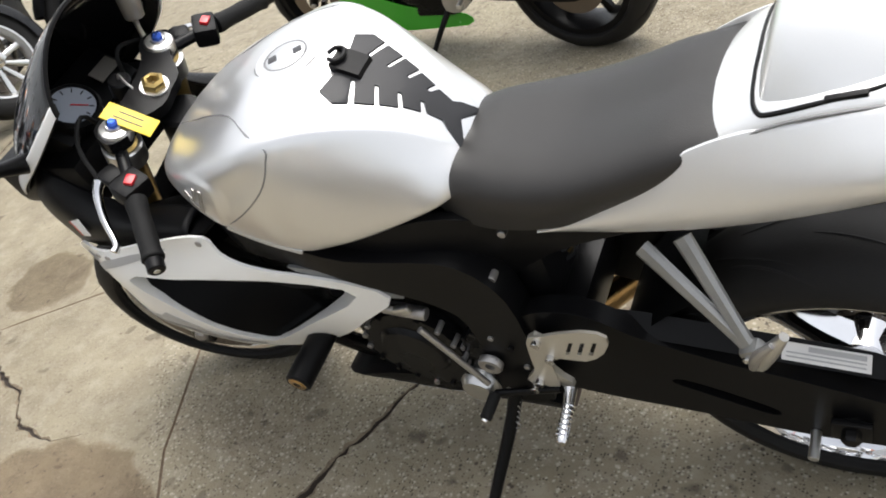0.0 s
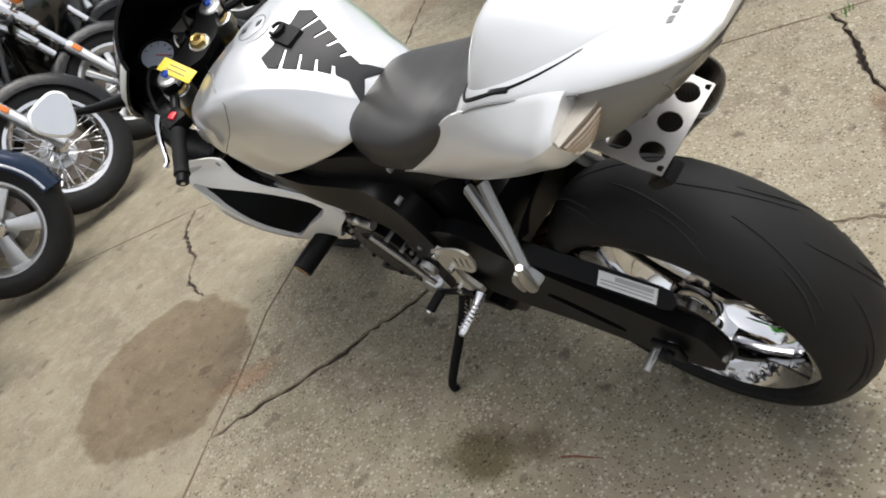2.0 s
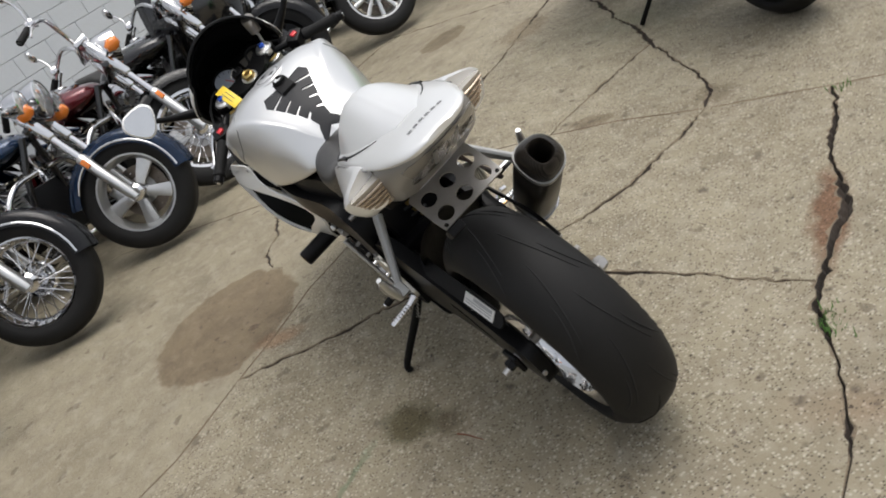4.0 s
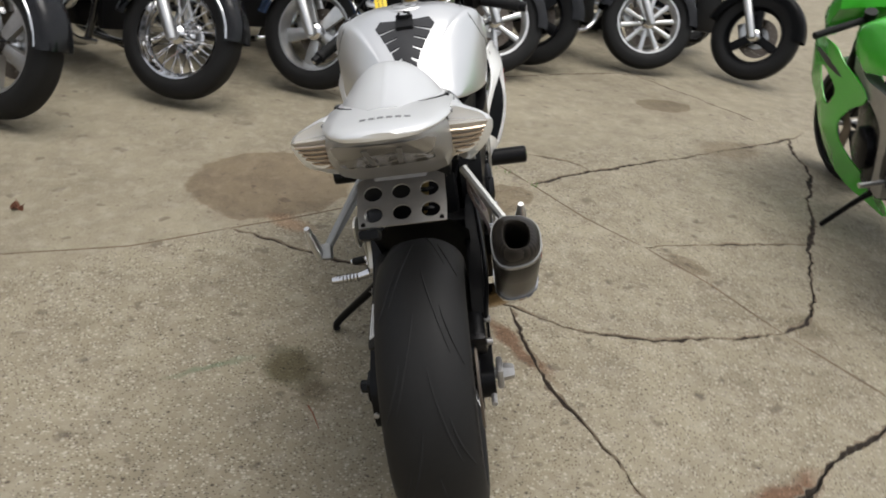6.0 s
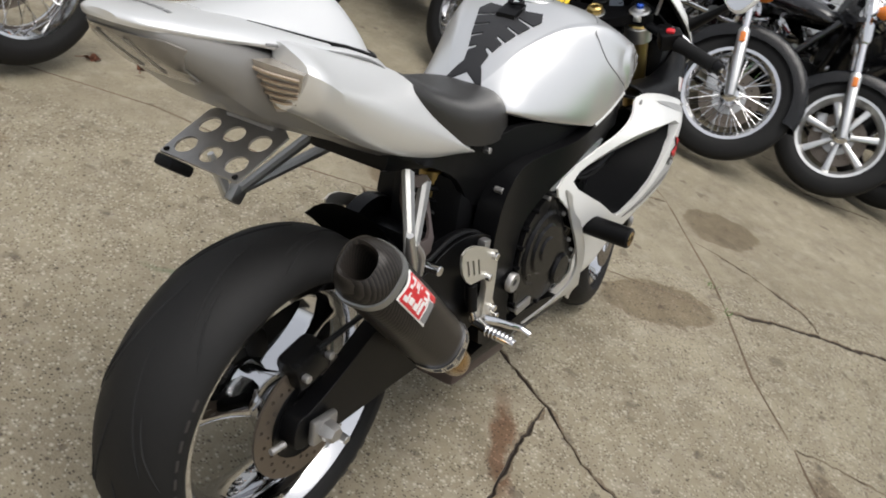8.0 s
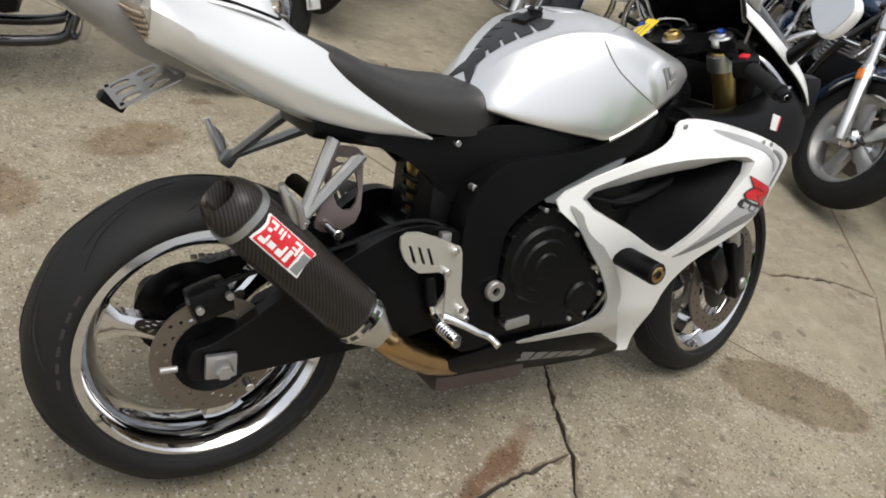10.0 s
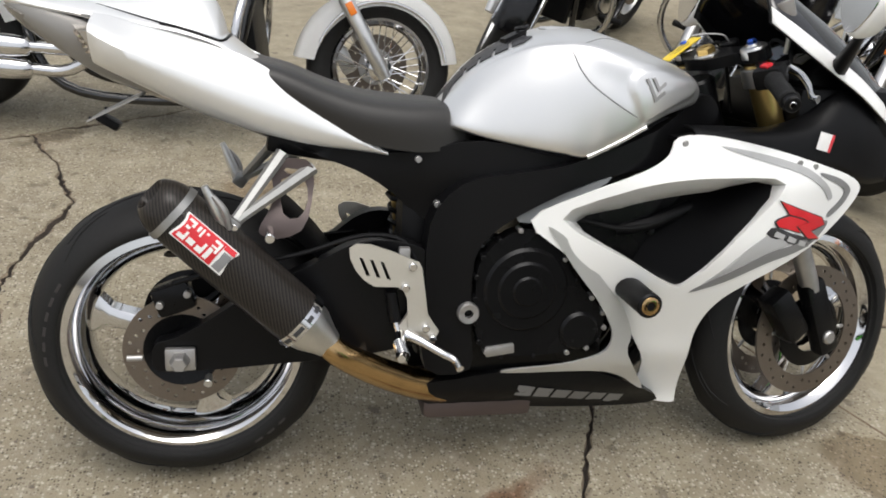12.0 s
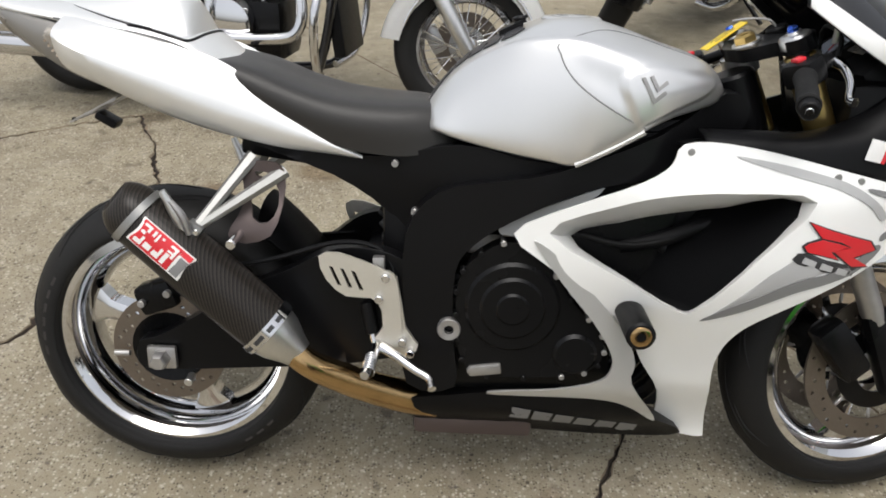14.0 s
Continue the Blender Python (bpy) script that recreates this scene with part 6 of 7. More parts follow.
# ---- foot controls ----
for side in (1, -1):
    HEEL = [(0.312, 0.522), (0.350, 0.530), (0.430, 0.500), (0.452, 0.480), (0.462, 0.380), (0.455, 0.348), (0.430, 0.352), (0.425, 0.420), (0.405, 0.445), (0.360, 0.447), (0.325, 0.478)]
    slots = [[(0.330 + d, 0.505 - e), (0.337 + d, 0.503 - e), (0.352 + d, 0.468 - e), (0.345 + d, 0.468 - e)] for d, e in ((0, 0), (0.020, 0.004), (0.040, 0.008))]
    hp = part("heel_guard", panel(HEEL, side_lay(lambda x, z: 0.168, side), 0.005, slots, 0, 2, 0), RAW, bike, "drilled aluminium heel guard")
    part("foot_bracket", panel([(0.425, 0.485), (0.452, 0.482), (0.468, 0.385), (0.492, 0.350), (0.470, 0.325), (0.418, 0.335), (0.408, 0.360), (0.432, 0.395)], side_lay(lambda x, z: 0.162, side), 0.010, (), 0.03, 2), RAW, bike)
    for x, z in ((0.432, 0.487), (0.463, 0.361), (0.478, 0.338), (0.42, 0.445)):
        part("bracket_bolt", rod((x, side * 0.160, z), (x, side * 0.178, z), 0.008, 12), CHROME, hp)
    peg = part("foot_peg", tube([(0.415, side * 0.165, 0.345), (0.412, side * 0.19, 0.340), (0.405, side * 0.255, 0.338), (0.404, side * 0.262, 0.338)], [0.012, 0.010, 0.0105, 0.008], 12), CHROME, bike, "knurled chrome foot peg")
    for k in range(7):
        y = side * (0.196 + 0.009 * k)
        part("peg_ridge", lathe([(0.0112, -0.002), (0.0125, 0), (0.0112, 0.002)], 12, pose(0.409, y, 0.339)), CHROME, peg)
    if side < 0:
        part("brake_pedal", tube([(0.425, -0.172, 0.350), (0.455, -0.190, 0.340), (0.490, -0.208, 0.324), (0.514, -0.216, 0.313), (0.522, -0.238, 0.303)], [0.011, 0.009, 0.008, 0.0075, 0.008], 10, 4), CHROME, bike, "polished brake pedal")
        part("master_cylinder", rod((0.395, -0.150, 0.43), (0.405, -0.155, 0.37), 0.012, 16), PLASTIC, bike)
        part("pushrod", rod((0.405, -0.155, 0.37), (0.415, -0.165, 0.335), 0.006, 10), CHROME, bike)
        part("hose_union", block((0.022, 0.018, 0.030), 0.004, pose(0.418, -0.150, 0.505)), STEEL, bike)
    else:
        part("shift_rod", rod((0.57, 0.172, 0.330), (0.635, 0.178, 0.500), 0.006, 10), STEEL, bike)
        part("shift_lever", tube([(0.43, 0.168, 0.345), (0.50, 0.172, 0.325), (0.56, 0.178, 0.310)], 0.007, 10, 3), SATIN_BLACK, bike)
        part("shift_toe_peg", rod((0.560, 0.180, 0.312), (0.566, 0.228, 0.304), 0.011, 14), GRIP, bike)
        part("peg_end", rod((0.566, 0.228, 0.304), (0.567, 0.234, 0.303), 0.008, 12), CHROME, bike)
    # passenger foot rest hanger: two flat cast arms meeting in a V
    low = Vector((0.104, side * 0.193, 0.576))
    for tx, tz in ((0.190, 0.688), (0.246, 0.662)):
        top = Vector((tx, side * 0.108, tz))
        d = (low - top).normalized()
        n = d.cross(Vector((0, side, 0.35))).normalized()
        o = d.cross(n).normalized()
        bm = bmesh.new()
        rings = []
        for k in range(7):
            f = k / 6
            w, h = 0.0125 - 0.0050 * f + 0.010 * max(0, f - 0.8), 0.0085
            c = top.lerp(low, f)
            rings.append([bm.verts.new(c + n * (w * a_) + o * (h * b_)) for a_, b_ in ((1, 0.38), (0.5, 1), (-0.5, 1), (-1, 0.38), (-1, -0.38), (-0.5, -1), (0.5, -1), (1, -0.38))])
        for r1, r2 in zip(rings, rings[1:]):
            for j in range(8):
                bm.faces.new((r1[j], r1[(j + 1) % 8], r2[(j + 1) % 8], r2[j]))
        bm.faces.new(rings[0]); bm.faces.new(rings[-1][::-1])
        part("hanger_arm", bm, CAST, bike, "cast aluminium foot rest hanger")
    part("hanger_foot", block((0.030, 0.024, 0.034), 0.008, Matrix.Translation(low + Vector((-0.004, 0, -0.004))) @ pose(0, 0, 0, 0, 35)), CAST, bike)
    part("hanger_pin", rod(low + Vector((0.004, side * 0.008, -0.004)), low + Vector((0.004, side * 0.016, -0.004)), 0.006, 12), CHROME, bike)
    pp = part("passenger_peg", tube([low + Vector((-0.010, side * 0.012, -0.012)), low + Vector((-0.026, side * 0.018, 0.030)), low + Vector((-0.044, side * 0.022, 0.072))], [0.010, 0.0105, 0.006], 10, 3), ALU, bike, "folded passenger foot peg")
    part("peg_blade", tube([low + Vector((-0.004, side * 0.022, -0.004)), low + Vector((-0.012, side * 0.026, 0.030)), low + Vector((-0.030, side * 0.026, 0.056))], [0.006, 0.007, 0.004], 8, 3), STEEL, pp)
hook = [(0.168, 0.672), (0.176, 0.610), (0.152, 0.565), (0.150, 0.545), (0.180, 0.536), (0.224, 0.552), (0.243, 0.600), (0.246, 0.665), (0.215, 0.680)]
part("muffler_bracket", panel(hook, side_lay(lambda x, z: 0.118 + 0.035 * sm((0.64 - z) / 0.09), -1), 0.006, [[(0.188, 0.640), (0.228, 0.645), (0.236, 0.602), (0.218, 0.574), (0.191, 0.582)], [(0.196, 0.662), (0.232, 0.656), (0.230, 0.648), (0.198, 0.652)]], 0.02, 2, 2), PURPLE, bike, "heat-tinted steel silencer bracket")
part("bracket_bolt", rod((0.168, -0.150, 0.553), (0.168, -0.212, 0.553), 0.009, 14), CHROME, bike)

# side stand, in bike space down to the ground
foot = Vector((0.592, 0.320, 0.078))
stand = part("side_stand", tube([(0.545, 0.120, 0.300), (0.555, 0.175, 0.230), foot + Vector((0, -0.015, 0.03)), foot], [0.016, 0.013, 0.011, 0.011], 12, 4), SATIN_BLACK, bike, "black side stand resting on the ground")
part("stand_pad", block((0.050, 0.038, 0.009), 0.004, pose(foot.x, foot.y + 0.005, foot.z - 0.012, -LEAN_LEFT * -1)), SATIN_BLACK, stand)
part("stand_spring", tube([(0.545 + 0.006 * math.cos(k * 1.3), 0.135 + 0.06 * k / 40, 0.285 - 0.075 * k / 40 + 0.006 * math.sin(k * 1.3)) for k in range(41)], 0.0016, 5), STEEL, stand)


# ---- the parked cruisers ----
def band_tyre(radius, width, bead):
    h = radius - bead
    half = [(0.0, radius), (0.45, radius - 0.02 * h), (0.78, radius - 0.13 * h), (0.96, radius - 0.36 * h), (1.0, radius - 0.62 * h), (0.88, bead + 0.014), (0.80, bead)]
    s = spline([(r, y * width / 2) for y, r in half], 3)
    return [(p[0], -p[1]) for p in s[:0:-1]] + [(p[0], p[1]) for p in s] + [(bead - 0.006, 0.6 * width / 2), (bead - 0.006, -0.6 * width / 2)]


def spoke_mesh(kind, bead, k, n):
    """One cast spoke along +x."""
    bm = bmesh.new()
    rows = []
    for i in range(7):
        s = i / 6
        r = 0.045 + s * (bead - 0.070)
        w = {"cast5": 0.024 + 0.014 * s, "cast10": 0.011 + 0.004 * s, "cast7": 0.012 + 0.005 * s, "cast3": 0.03}[kind]
        t = 0.016 - 0.004 * s
        c = [(w, -t), (w * 0.4, -t * 1.3), (-w * 0.4, -t * 1.3), (-w, -t), (-w, t), (-w * 0.4, t * 1.3), (w * 0.4, t * 1.3), (w, t)]
        rows.append([bm.verts.new((r, y, z)) for z, y in c])
    for a, b in zip(rows, rows[1:]):
        for j in range(8):
            bm.faces.new((a[j], a[(j + 1) % 8], b[(j + 1) % 8], b[j]))
    bm.faces.new(rows[0]); bm.faces.new(rows[-1][::-1])
    return bm


def road_wheel(name, parent, m, radius, width, kind, rim_mat, disc=True, hub_cap=False):
    wheel = part(name, rod((0, -0.10, 0), (0, 0.10, 0), 0.012, 12), STEEL, parent)
    wheel.matrix_basis = m
    bead = radius * 0.66 if kind != "wire" else radius * 0.67
    part("tyre", lathe(band_tyre(radius, width, bead), 64, closed=True), RUBBER, wheel)
    w = width * 0.36
    prof = [(bead + 0.012, -w - 0.008), (bead + 0.014, -w), (bead, -w + 0.010), (bead - 0.016, -w * 0.4), (bead - 0.016, w * 0.4), (bead, w - 0.010), (bead + 0.014, w), (bead + 0.012, w + 0.008),
            (bead - 0.004, w + 0.006), (bead - 0.014, w * 0.7), (bead - 0.026, w * 0.3), (bead - 0.026, -w * 0.3), (bead - 0.014, -w * 0.7), (bead - 0.004, -w - 0.006)]
    part("rim", lathe(prof, 64, closed=True), rim_mat, wheel)
    hub = part("hub", lathe([(0, -0.075), (0.030, -0.075), (0.046, -0.060), (0.046, -0.045), (0.030, -0.030), (0.030, 0.030), (0.046, 0.045), (0.046, 0.060), (0.030, 0.075), (0, 0.075)], 28), CHROME, wheel)
    if hub_cap:
        part("hub_cap", lathe([(0.075, 0.050), (0.085, 0.056), (0.080, 0.078), (0.055, 0.098), (0.025, 0.108), (0, 0.110)], 32), CHROME, wheel, "chrome domed hub cap")
    if kind == "wire":
        bm = bmesh.new()
        n = 40
        for k in range(n):
            a = k * math.tau / n
            off = (1 if (k // 2) % 2 else -1) * 0.42
            y = 0.045 * (1 if k % 2 else -1)
            put_into(bm, tube([(0.042 * math.cos(a + off), y, 0.042 * math.sin(a + off)), ((bead - 0.014) * math.cos(a), y * 0.25, (bead - 0.014) * math.sin(a))], 0.0022, 5, 0, False))
        part("spoke_lacing", bm, CHROME, wheel, "laced chrome wire spokes", kind="stuff")
    else:
        n = {"cast5": 5, "cast7": 7, "cast10": 10, "cast3": 3}[kind]
        first = None
        for k in range(n):
            mm = pose(0, 0, 0, 0, -360 / n * k + 18)
            if first is None:
                first = part("spoke", spoke_mesh(kind, bead, k, n), rim_mat, wheel)
                first.matrix_basis = mm
            else:
                again(first, wheel, mm)
    if disc:
        drilled_disc(wheel, radius * 0.45, radius * 0.24, 0.066, 24)
        part("disc_carrier", lathe([(0.03, 0.064), (radius * 0.25, 0.064), (radius * 0.26, 0.068), (radius * 0.25, 0.072), (0.03, 0.074)], 24, closed=True), ALU, wheel)
    return wheel


def fender(r, width, a0, a1, skirt, n=18, flare=0.0):
    bm = bmesh.new()
    rows = []
    for i in range(n + 1):
        s = i / n
        a = radians(a0 + (a1 - a0) * s)
        rr = r + flare * max(0, s - 0.75) * 4 * 0.05
        row = []
        for j in range(13):
            u = -1 + 2 * j / 12
            q = rr - skirt * abs(u) ** 3.2
            row.append(bm.verts.new((q * math.cos(a), width / 2 * math.sin(u * math.pi / 2), q * math.sin(a))))
        rows.append(row)
    for a, b in zip(rows, rows[1:]):
        for j in range(12):
            bm.faces.new((a[j], a[j + 1], b[j + 1], b[j]))
    bmesh.ops.solidify(bm, geom=bm.faces[:], thickness=0.004)
    return bm


def cruiser(x, y, heading, label, paint, fender_paint, wheel="wire", steer=33, lean=7, radius=0.315, width=0.13, covers=CHROME, lamps=1, crash_bar=True, hub_cap=False,
            trim=True, rim=CHROME, screen=False, disc=True, rear_disc=True, stand_out=True, bags=False, amber=True, seat_mat=None, legs=ALU, fairing=False):
    """A heavy road motorcycle; its front tyre stands at (x, y)."""
    WB = 1.62
    b = root("motorcycle", pose(x, y, 0.004, 0, 0, heading) @ pose(0, 0, 0, -lean) @ pose(-WB, 0, 0), label, "motorcycle", "parked motorcycles")
    P = lambda n, bm, m, l="": part(n, bm, m, b, l)
    road_wheel("rear_wheel", b, pose(0, 0, radius), radius, width + 0.025, wheel, rim, rear_disc)
    # rake and steering
    rake = 31
    S0 = Vector((1.62 - 0.62 * math.tan(radians(rake)) - 0.03, 0, radius + 0.62))
    T = pose(*S0, 0, -rake) @ pose(0, 0, 0, 0, 0, steer)
    fl = 0.62 / math.cos(radians(rake))
    fx = 0.035
    fm = T @ pose(fx, 0, -fl) @ pose(0, 0, 0, 0, rake)
    road_wheel("front_wheel", b, fm, radius, width, wheel, rim, disc, hub_cap)

    def SP(n, bm, m, l="", parent=None):
        bm.transform(T)
        return part(n, bm, m, parent or b, l)
    for s in (1, -1):
        yy = s * 0.105
        SP("fork_leg", tube([(fx, yy, -fl - 0.03), (fx, yy, -fl + 0.02), (fx, yy, -fl + 0.30), (fx, yy, -fl + 0.31)], [0.024, 0.029, 0.029, 0.024], 18), legs, "polished aluminium fork leg" if legs is ALU else "black fork leg")
        SP("fork_tube", rod((fx, yy, -fl + 0.28), (fx, yy, 0.05), 0.021, 18), CHROME, "chrome fork tube")
        SP("fork_cover", tube([(fx, yy, -0.26), (fx, yy, -0.25), (fx, yy, -0.02), (fx, yy, 0.0)], [0.026, 0.033, 0.033, 0.026], 20), covers)
        if amber:
            SP("turn_signal", lathe([(0, 0.055), (0.022, 0.05), (0.034, 0.03), (0.036, 0.0), (0.02, -0.03), (0, -0.032)], 20, pose(fx + 0.05, s * 0.20, -0.12, 0, 0, -90)), AMBER, "amber turn signal")
            SP("signal_stalk", rod((fx, s * 0.12, -0.12), (fx + 0.03, s * 0.20, -0.12), 0.008, 10), CHROME)
            SP("side_reflector", block((0.028, 0.012, 0.050), 0.004, pose(fx, s * 0.136, -fl + 0.26)), AMBER, "amber side reflector")
        # bars
        h = [(fx - 0.02, s * 0.04, 0.06), (fx - 0.03, s * 0.12, 0.16), (fx - 0.06, s * 0.24, 0.21), (fx - 0.17, s * 0.36, 0.18), (fx - 0.27, s * 0.42, 0.14)]
        SP("handlebar", tube(h, 0.0125, 12, 5), CHROME, "chrome handlebar")
        SP("hand_grip", rod(h[3], h[4], 0.019, 16), GRIP)
        SP("control_lever", tube([Vector(h[3]) + Vector((0.05, -s * 0.03, -0.01)), Vector(h[3]) + Vector((0.01, s * 0.03, -0.02)), Vector(h[4]) + Vector((0.06, 0, -0.02))], 0.007, 8, 3), CHROME)
        SP("brake_reservoir", block((0.05, 0.06, 0.035), 0.010, pose(h[3][0] + 0.03, h[3][1] - s * 0.03, h[3][2] + 0.02)), CHROME)
        mm = pose(h[3][0] + 0.03, s * 0.40, 0.38, 0, -10)
        SP("mirror", lathe([(0, 0.018), (0.03, 0.016), (0.052, 0.004), (0.052, -0.008), (0.045, -0.010), (0, -0.008)], 28, mm @ Matrix.Diagonal((1, 1, 0.75, 1)) @ pose(0, 0, 0, 0, 0, 90)), CHROME, "round chrome mirror")
        SP("mirror_stem", tube([Vector(h[3]) + Vector((0.02, 0, 0)), (h[3][0] + 0.05, s * 0.38, 0.28), (h[3][0] + 0.035, s * 0.40, 0.36)], 0.006, 8, 4), CHROME)
    for nm, z in (("top_yoke", 0.04), ("bottom_yoke", -0.14)):
        SP(nm, block((0.09, 0.27, 0.032), 0.012, pose(fx - 0.01, 0, z)), CHROME if z > 0 else GLOSS_BLACK)
    lampm = T @ pose(fx + 0.10, 0, -0.06) @ pose(0, 0, 0, 0, rake) @ pose(0, 0, 0, 0, 0, -90)
    lamp = part("headlamp", lathe([(0, -0.13), (0.05, -0.12), (0.082, -0.07), (0.094, 0.0), (0.097, 0.03), (0.090, 0.035)], 36, lampm), CHROME, b, "chrome headlamp shell")
    part("lamp_glass", lathe([(0, 0.046), (0.045, 0.043), (0.090, 0.030)], 36, lampm), LAMP, lamp)
    if lamps > 1:
        for s in (1, -1):
            lm = T @ pose(fx + 0.08, s * 0.205, -0.07) @ pose(0, 0, 0, 0, rake) @ pose(0, 0, 0, 0, 0, -90)
            sp = part("spot_lamp", lathe([(0, -0.09), (0.04, -0.08), (0.058, -0.04), (0.064, 0.0), (0.066, 0.02), (0.060, 0.024)], 30, lm), CHROME, b, "chrome auxiliary spot lamp")
            part("lamp_glass", lathe([(0, 0.032), (0.03, 0.030), (0.060, 0.02)], 30, lm), LAMP, sp)
        SP("lamp_bar", rod((fx + 0.05, -0.22, -0.10), (fx + 0.05, 0.22, -0.10), 0.010, 12), CHROME)
    # front fender on the wheel
    bm = fender(radius + 0.032, width + 0.045, 8, 175, 0.075, flare=0.4)
    bm.transform(fm)
    ff = part("front_fender", bm, fender_paint, b, "deep front fender")
    if trim:
        for s in (1, -1):
            path = []
            for i in range(15):
                a = radians(10 + 150 * i / 14)
                path.append(fm @ Vector(((radius - 0.028) * math.cos(a), s * ((width + 0.045) / 2 + 0.002), (radius - 0.028) * math.sin(a))))
            part("fender_trim", tube(path, 0.006, 8, 2), CHROME, ff, "chrome fender trim")
    if disc:
        bm = block((0.06, 0.05, 0.11), 0.012, pose(fx - 0.10, 0.085, -fl + 0.08))
        SP("brake_caliper", bm, ALU)
    # frame, tank, seat
    for s in (1, -1):
        P("frame_tube", tube([(1.20, s * 0.03, 0.80), (1.14, s * 0.12, 0.55), (1.08, s * 0.14, 0.25), (0.98, s * 0.14, 0.15), (0.50, s * 0.14, 0.14), (0.33, s * 0.13, 0.30), (0.30, s * 0.12, 0.58), (0.10, s * 0.13, 0.62)], 0.019, 12, 5), GLOSS_BLACK)
        P("rear_shock", rod((0.02, s * 0.15, 0.33), (0.18, s * 0.15, 0.62), 0.026, 16), CHROME)
        P("swing_arm", rod((-0.02, s * 0.13, radius), (0.42, s * 0.12, 0.29), 0.022, 12), GLOSS_BLACK)
        P("foot_peg", rod((0.84, s * 0.20, 0.27), (0.84, s * 0.34, 0.28), 0.017, 14), GRIP)
        P("engine_side_cover", lathe([(0, 0.028), (0.06, 0.026), (0.095, 0.014), (0.10, 0.0), (0.10, -0.04)], 36, pose(0.72, s * 0.17, 0.36, 0, 0, 0 if s > 0 else 180)), CHROME, "chrome engine side cover")
        P("rear_turn_signal", lathe([(0, 0.05), (0.02, 0.045), (0.032, 0.02), (0.03, 0), (0, -0.02)], 18, pose(-0.20, s * 0.19, 0.60, 0, 0, 90)), AMBER)
        P("frame_cover", lathe([(0, 0.02), (0.05, 0.018), (0.085, 0.006), (0.088, -0.02)], 28, pose(0.42, s * 0.135, 0.47, 0, 0, 0 if s > 0 else 180) @ Matrix.Diagonal((1.25, 1, 0.9, 1))), paint)
    tk = [(0.60, [(0, 0.735), (0.05, 0.732), (0.095, 0.70), (0.10, 0.655), (0.05, 0.63)]), (0.70, [(0, 0.80), (0.08, 0.795), (0.145, 0.75), (0.15, 0.69), (0.06, 0.655)]),
          (0.84, [(0, 0.84), (0.09, 0.835), (0.165, 0.785), (0.168, 0.715), (0.07, 0.68)]), (1.0, [(0, 0.845), (0.085, 0.84), (0.15, 0.80), (0.152, 0.74), (0.07, 0.71)]),
          (1.12, [(0, 0.83), (0.06, 0.826), (0.10, 0.80), (0.10, 0.76), (0.05, 0.745)]), (1.17, [(0, 0.80), (0.03, 0.798), (0.045, 0.79), (0.045, 0.775), (0.02, 0.77)])]
    tank_ = P("fuel_tank", loft(tk, 4, 4), paint, "teardrop fuel tank")
    part("tank_console", block((0.30, 0.07, 0.02), 0.008, pose(0.90, 0, 0.846, 0, -2)), CHROME, tank_)
    part("filler_cap", rod((0.95, 0, 0.85), (0.95, 0, 0.875), 0.035, 24), CHROME, tank_)
    st = [(0.02, [(0, 0.74), (0.09, 0.735), (0.13, 0.71), (0.12, 0.67)]), (0.18, [(0, 0.735), (0.10, 0.73), (0.15, 0.70), (0.13, 0.65)]), (0.28, [(0, 0.70), (0.12, 0.695), (0.17, 0.665), (0.15, 0.61)]),
          (0.45, [(0, 0.665), (0.12, 0.66), (0.17, 0.635), (0.15, 0.60)]), (0.60, [(0, 0.68), (0.07, 0.675), (0.11, 0.65), (0.10, 0.62)]), (0.68, [(0, 0.70), (0.04, 0.695), (0.06, 0.68), (0.05, 0.66)])]
    P("seat", loft(st, 4, 4), seat_mat or VINYL, "black stepped seat")
    bm = fender(radius + 0.045, 0.20, 20, 172, 0.09, flare=0.2)
    bm.transform(pose(0, 0, radius))
    rf = P("rear_fender", bm, fender_paint, "rear fender")
    part("tail_lamp", block((0.05, 0.11, 0.06), 0.016, pose(-0.30, 0, 0.56, 0, 20)), RED, rf)
    # V-twin engine
    crank = P("engine", block((0.40, 0.26, 0.24), 0.05, pose(0.72, 0, 0.33)), ENGINE, "black and chrome V-twin engine")
    for tilt, cx in ((24, 0.86), (-24, 0.58)):
        cm = pose(cx, 0, 0.53, 0, tilt)
        bm = bmesh.new()
        for k in range(9):
            put_into(bm, block((0.155, 0.165, 0.009), 0.003, cm @ pose(0, 0, -0.10 + 0.022 * k), 1))
        part("finned_barrel", bm, ALU, crank, kind="stuff")
        part("cylinder", rod(cm @ Vector((0, 0, -0.14)), cm @ Vector((0, 0, 0.10)), 0.062, 20), ENGINE, crank)
        part("rocker_cover", block((0.165, 0.175, 0.055), 0.02, cm @ pose(0, 0, 0.125)), CHROME, crank)
        part("push_rod_tube", rod(cm @ Vector((0.02, -0.10, -0.13)), cm @ Vector((0.02, -0.09, 0.10)), 0.010, 10), CHROME, crank)
    part("air_cleaner", lathe([(0, 0.07), (0.07, 0.066), (0.095, 0.05), (0.10, 0.0), (0.10, -0.02)], 36, pose(0.72, -0.13, 0.60, 0, 0, 180)), CHROME, crank, "round chrome air cleaner")
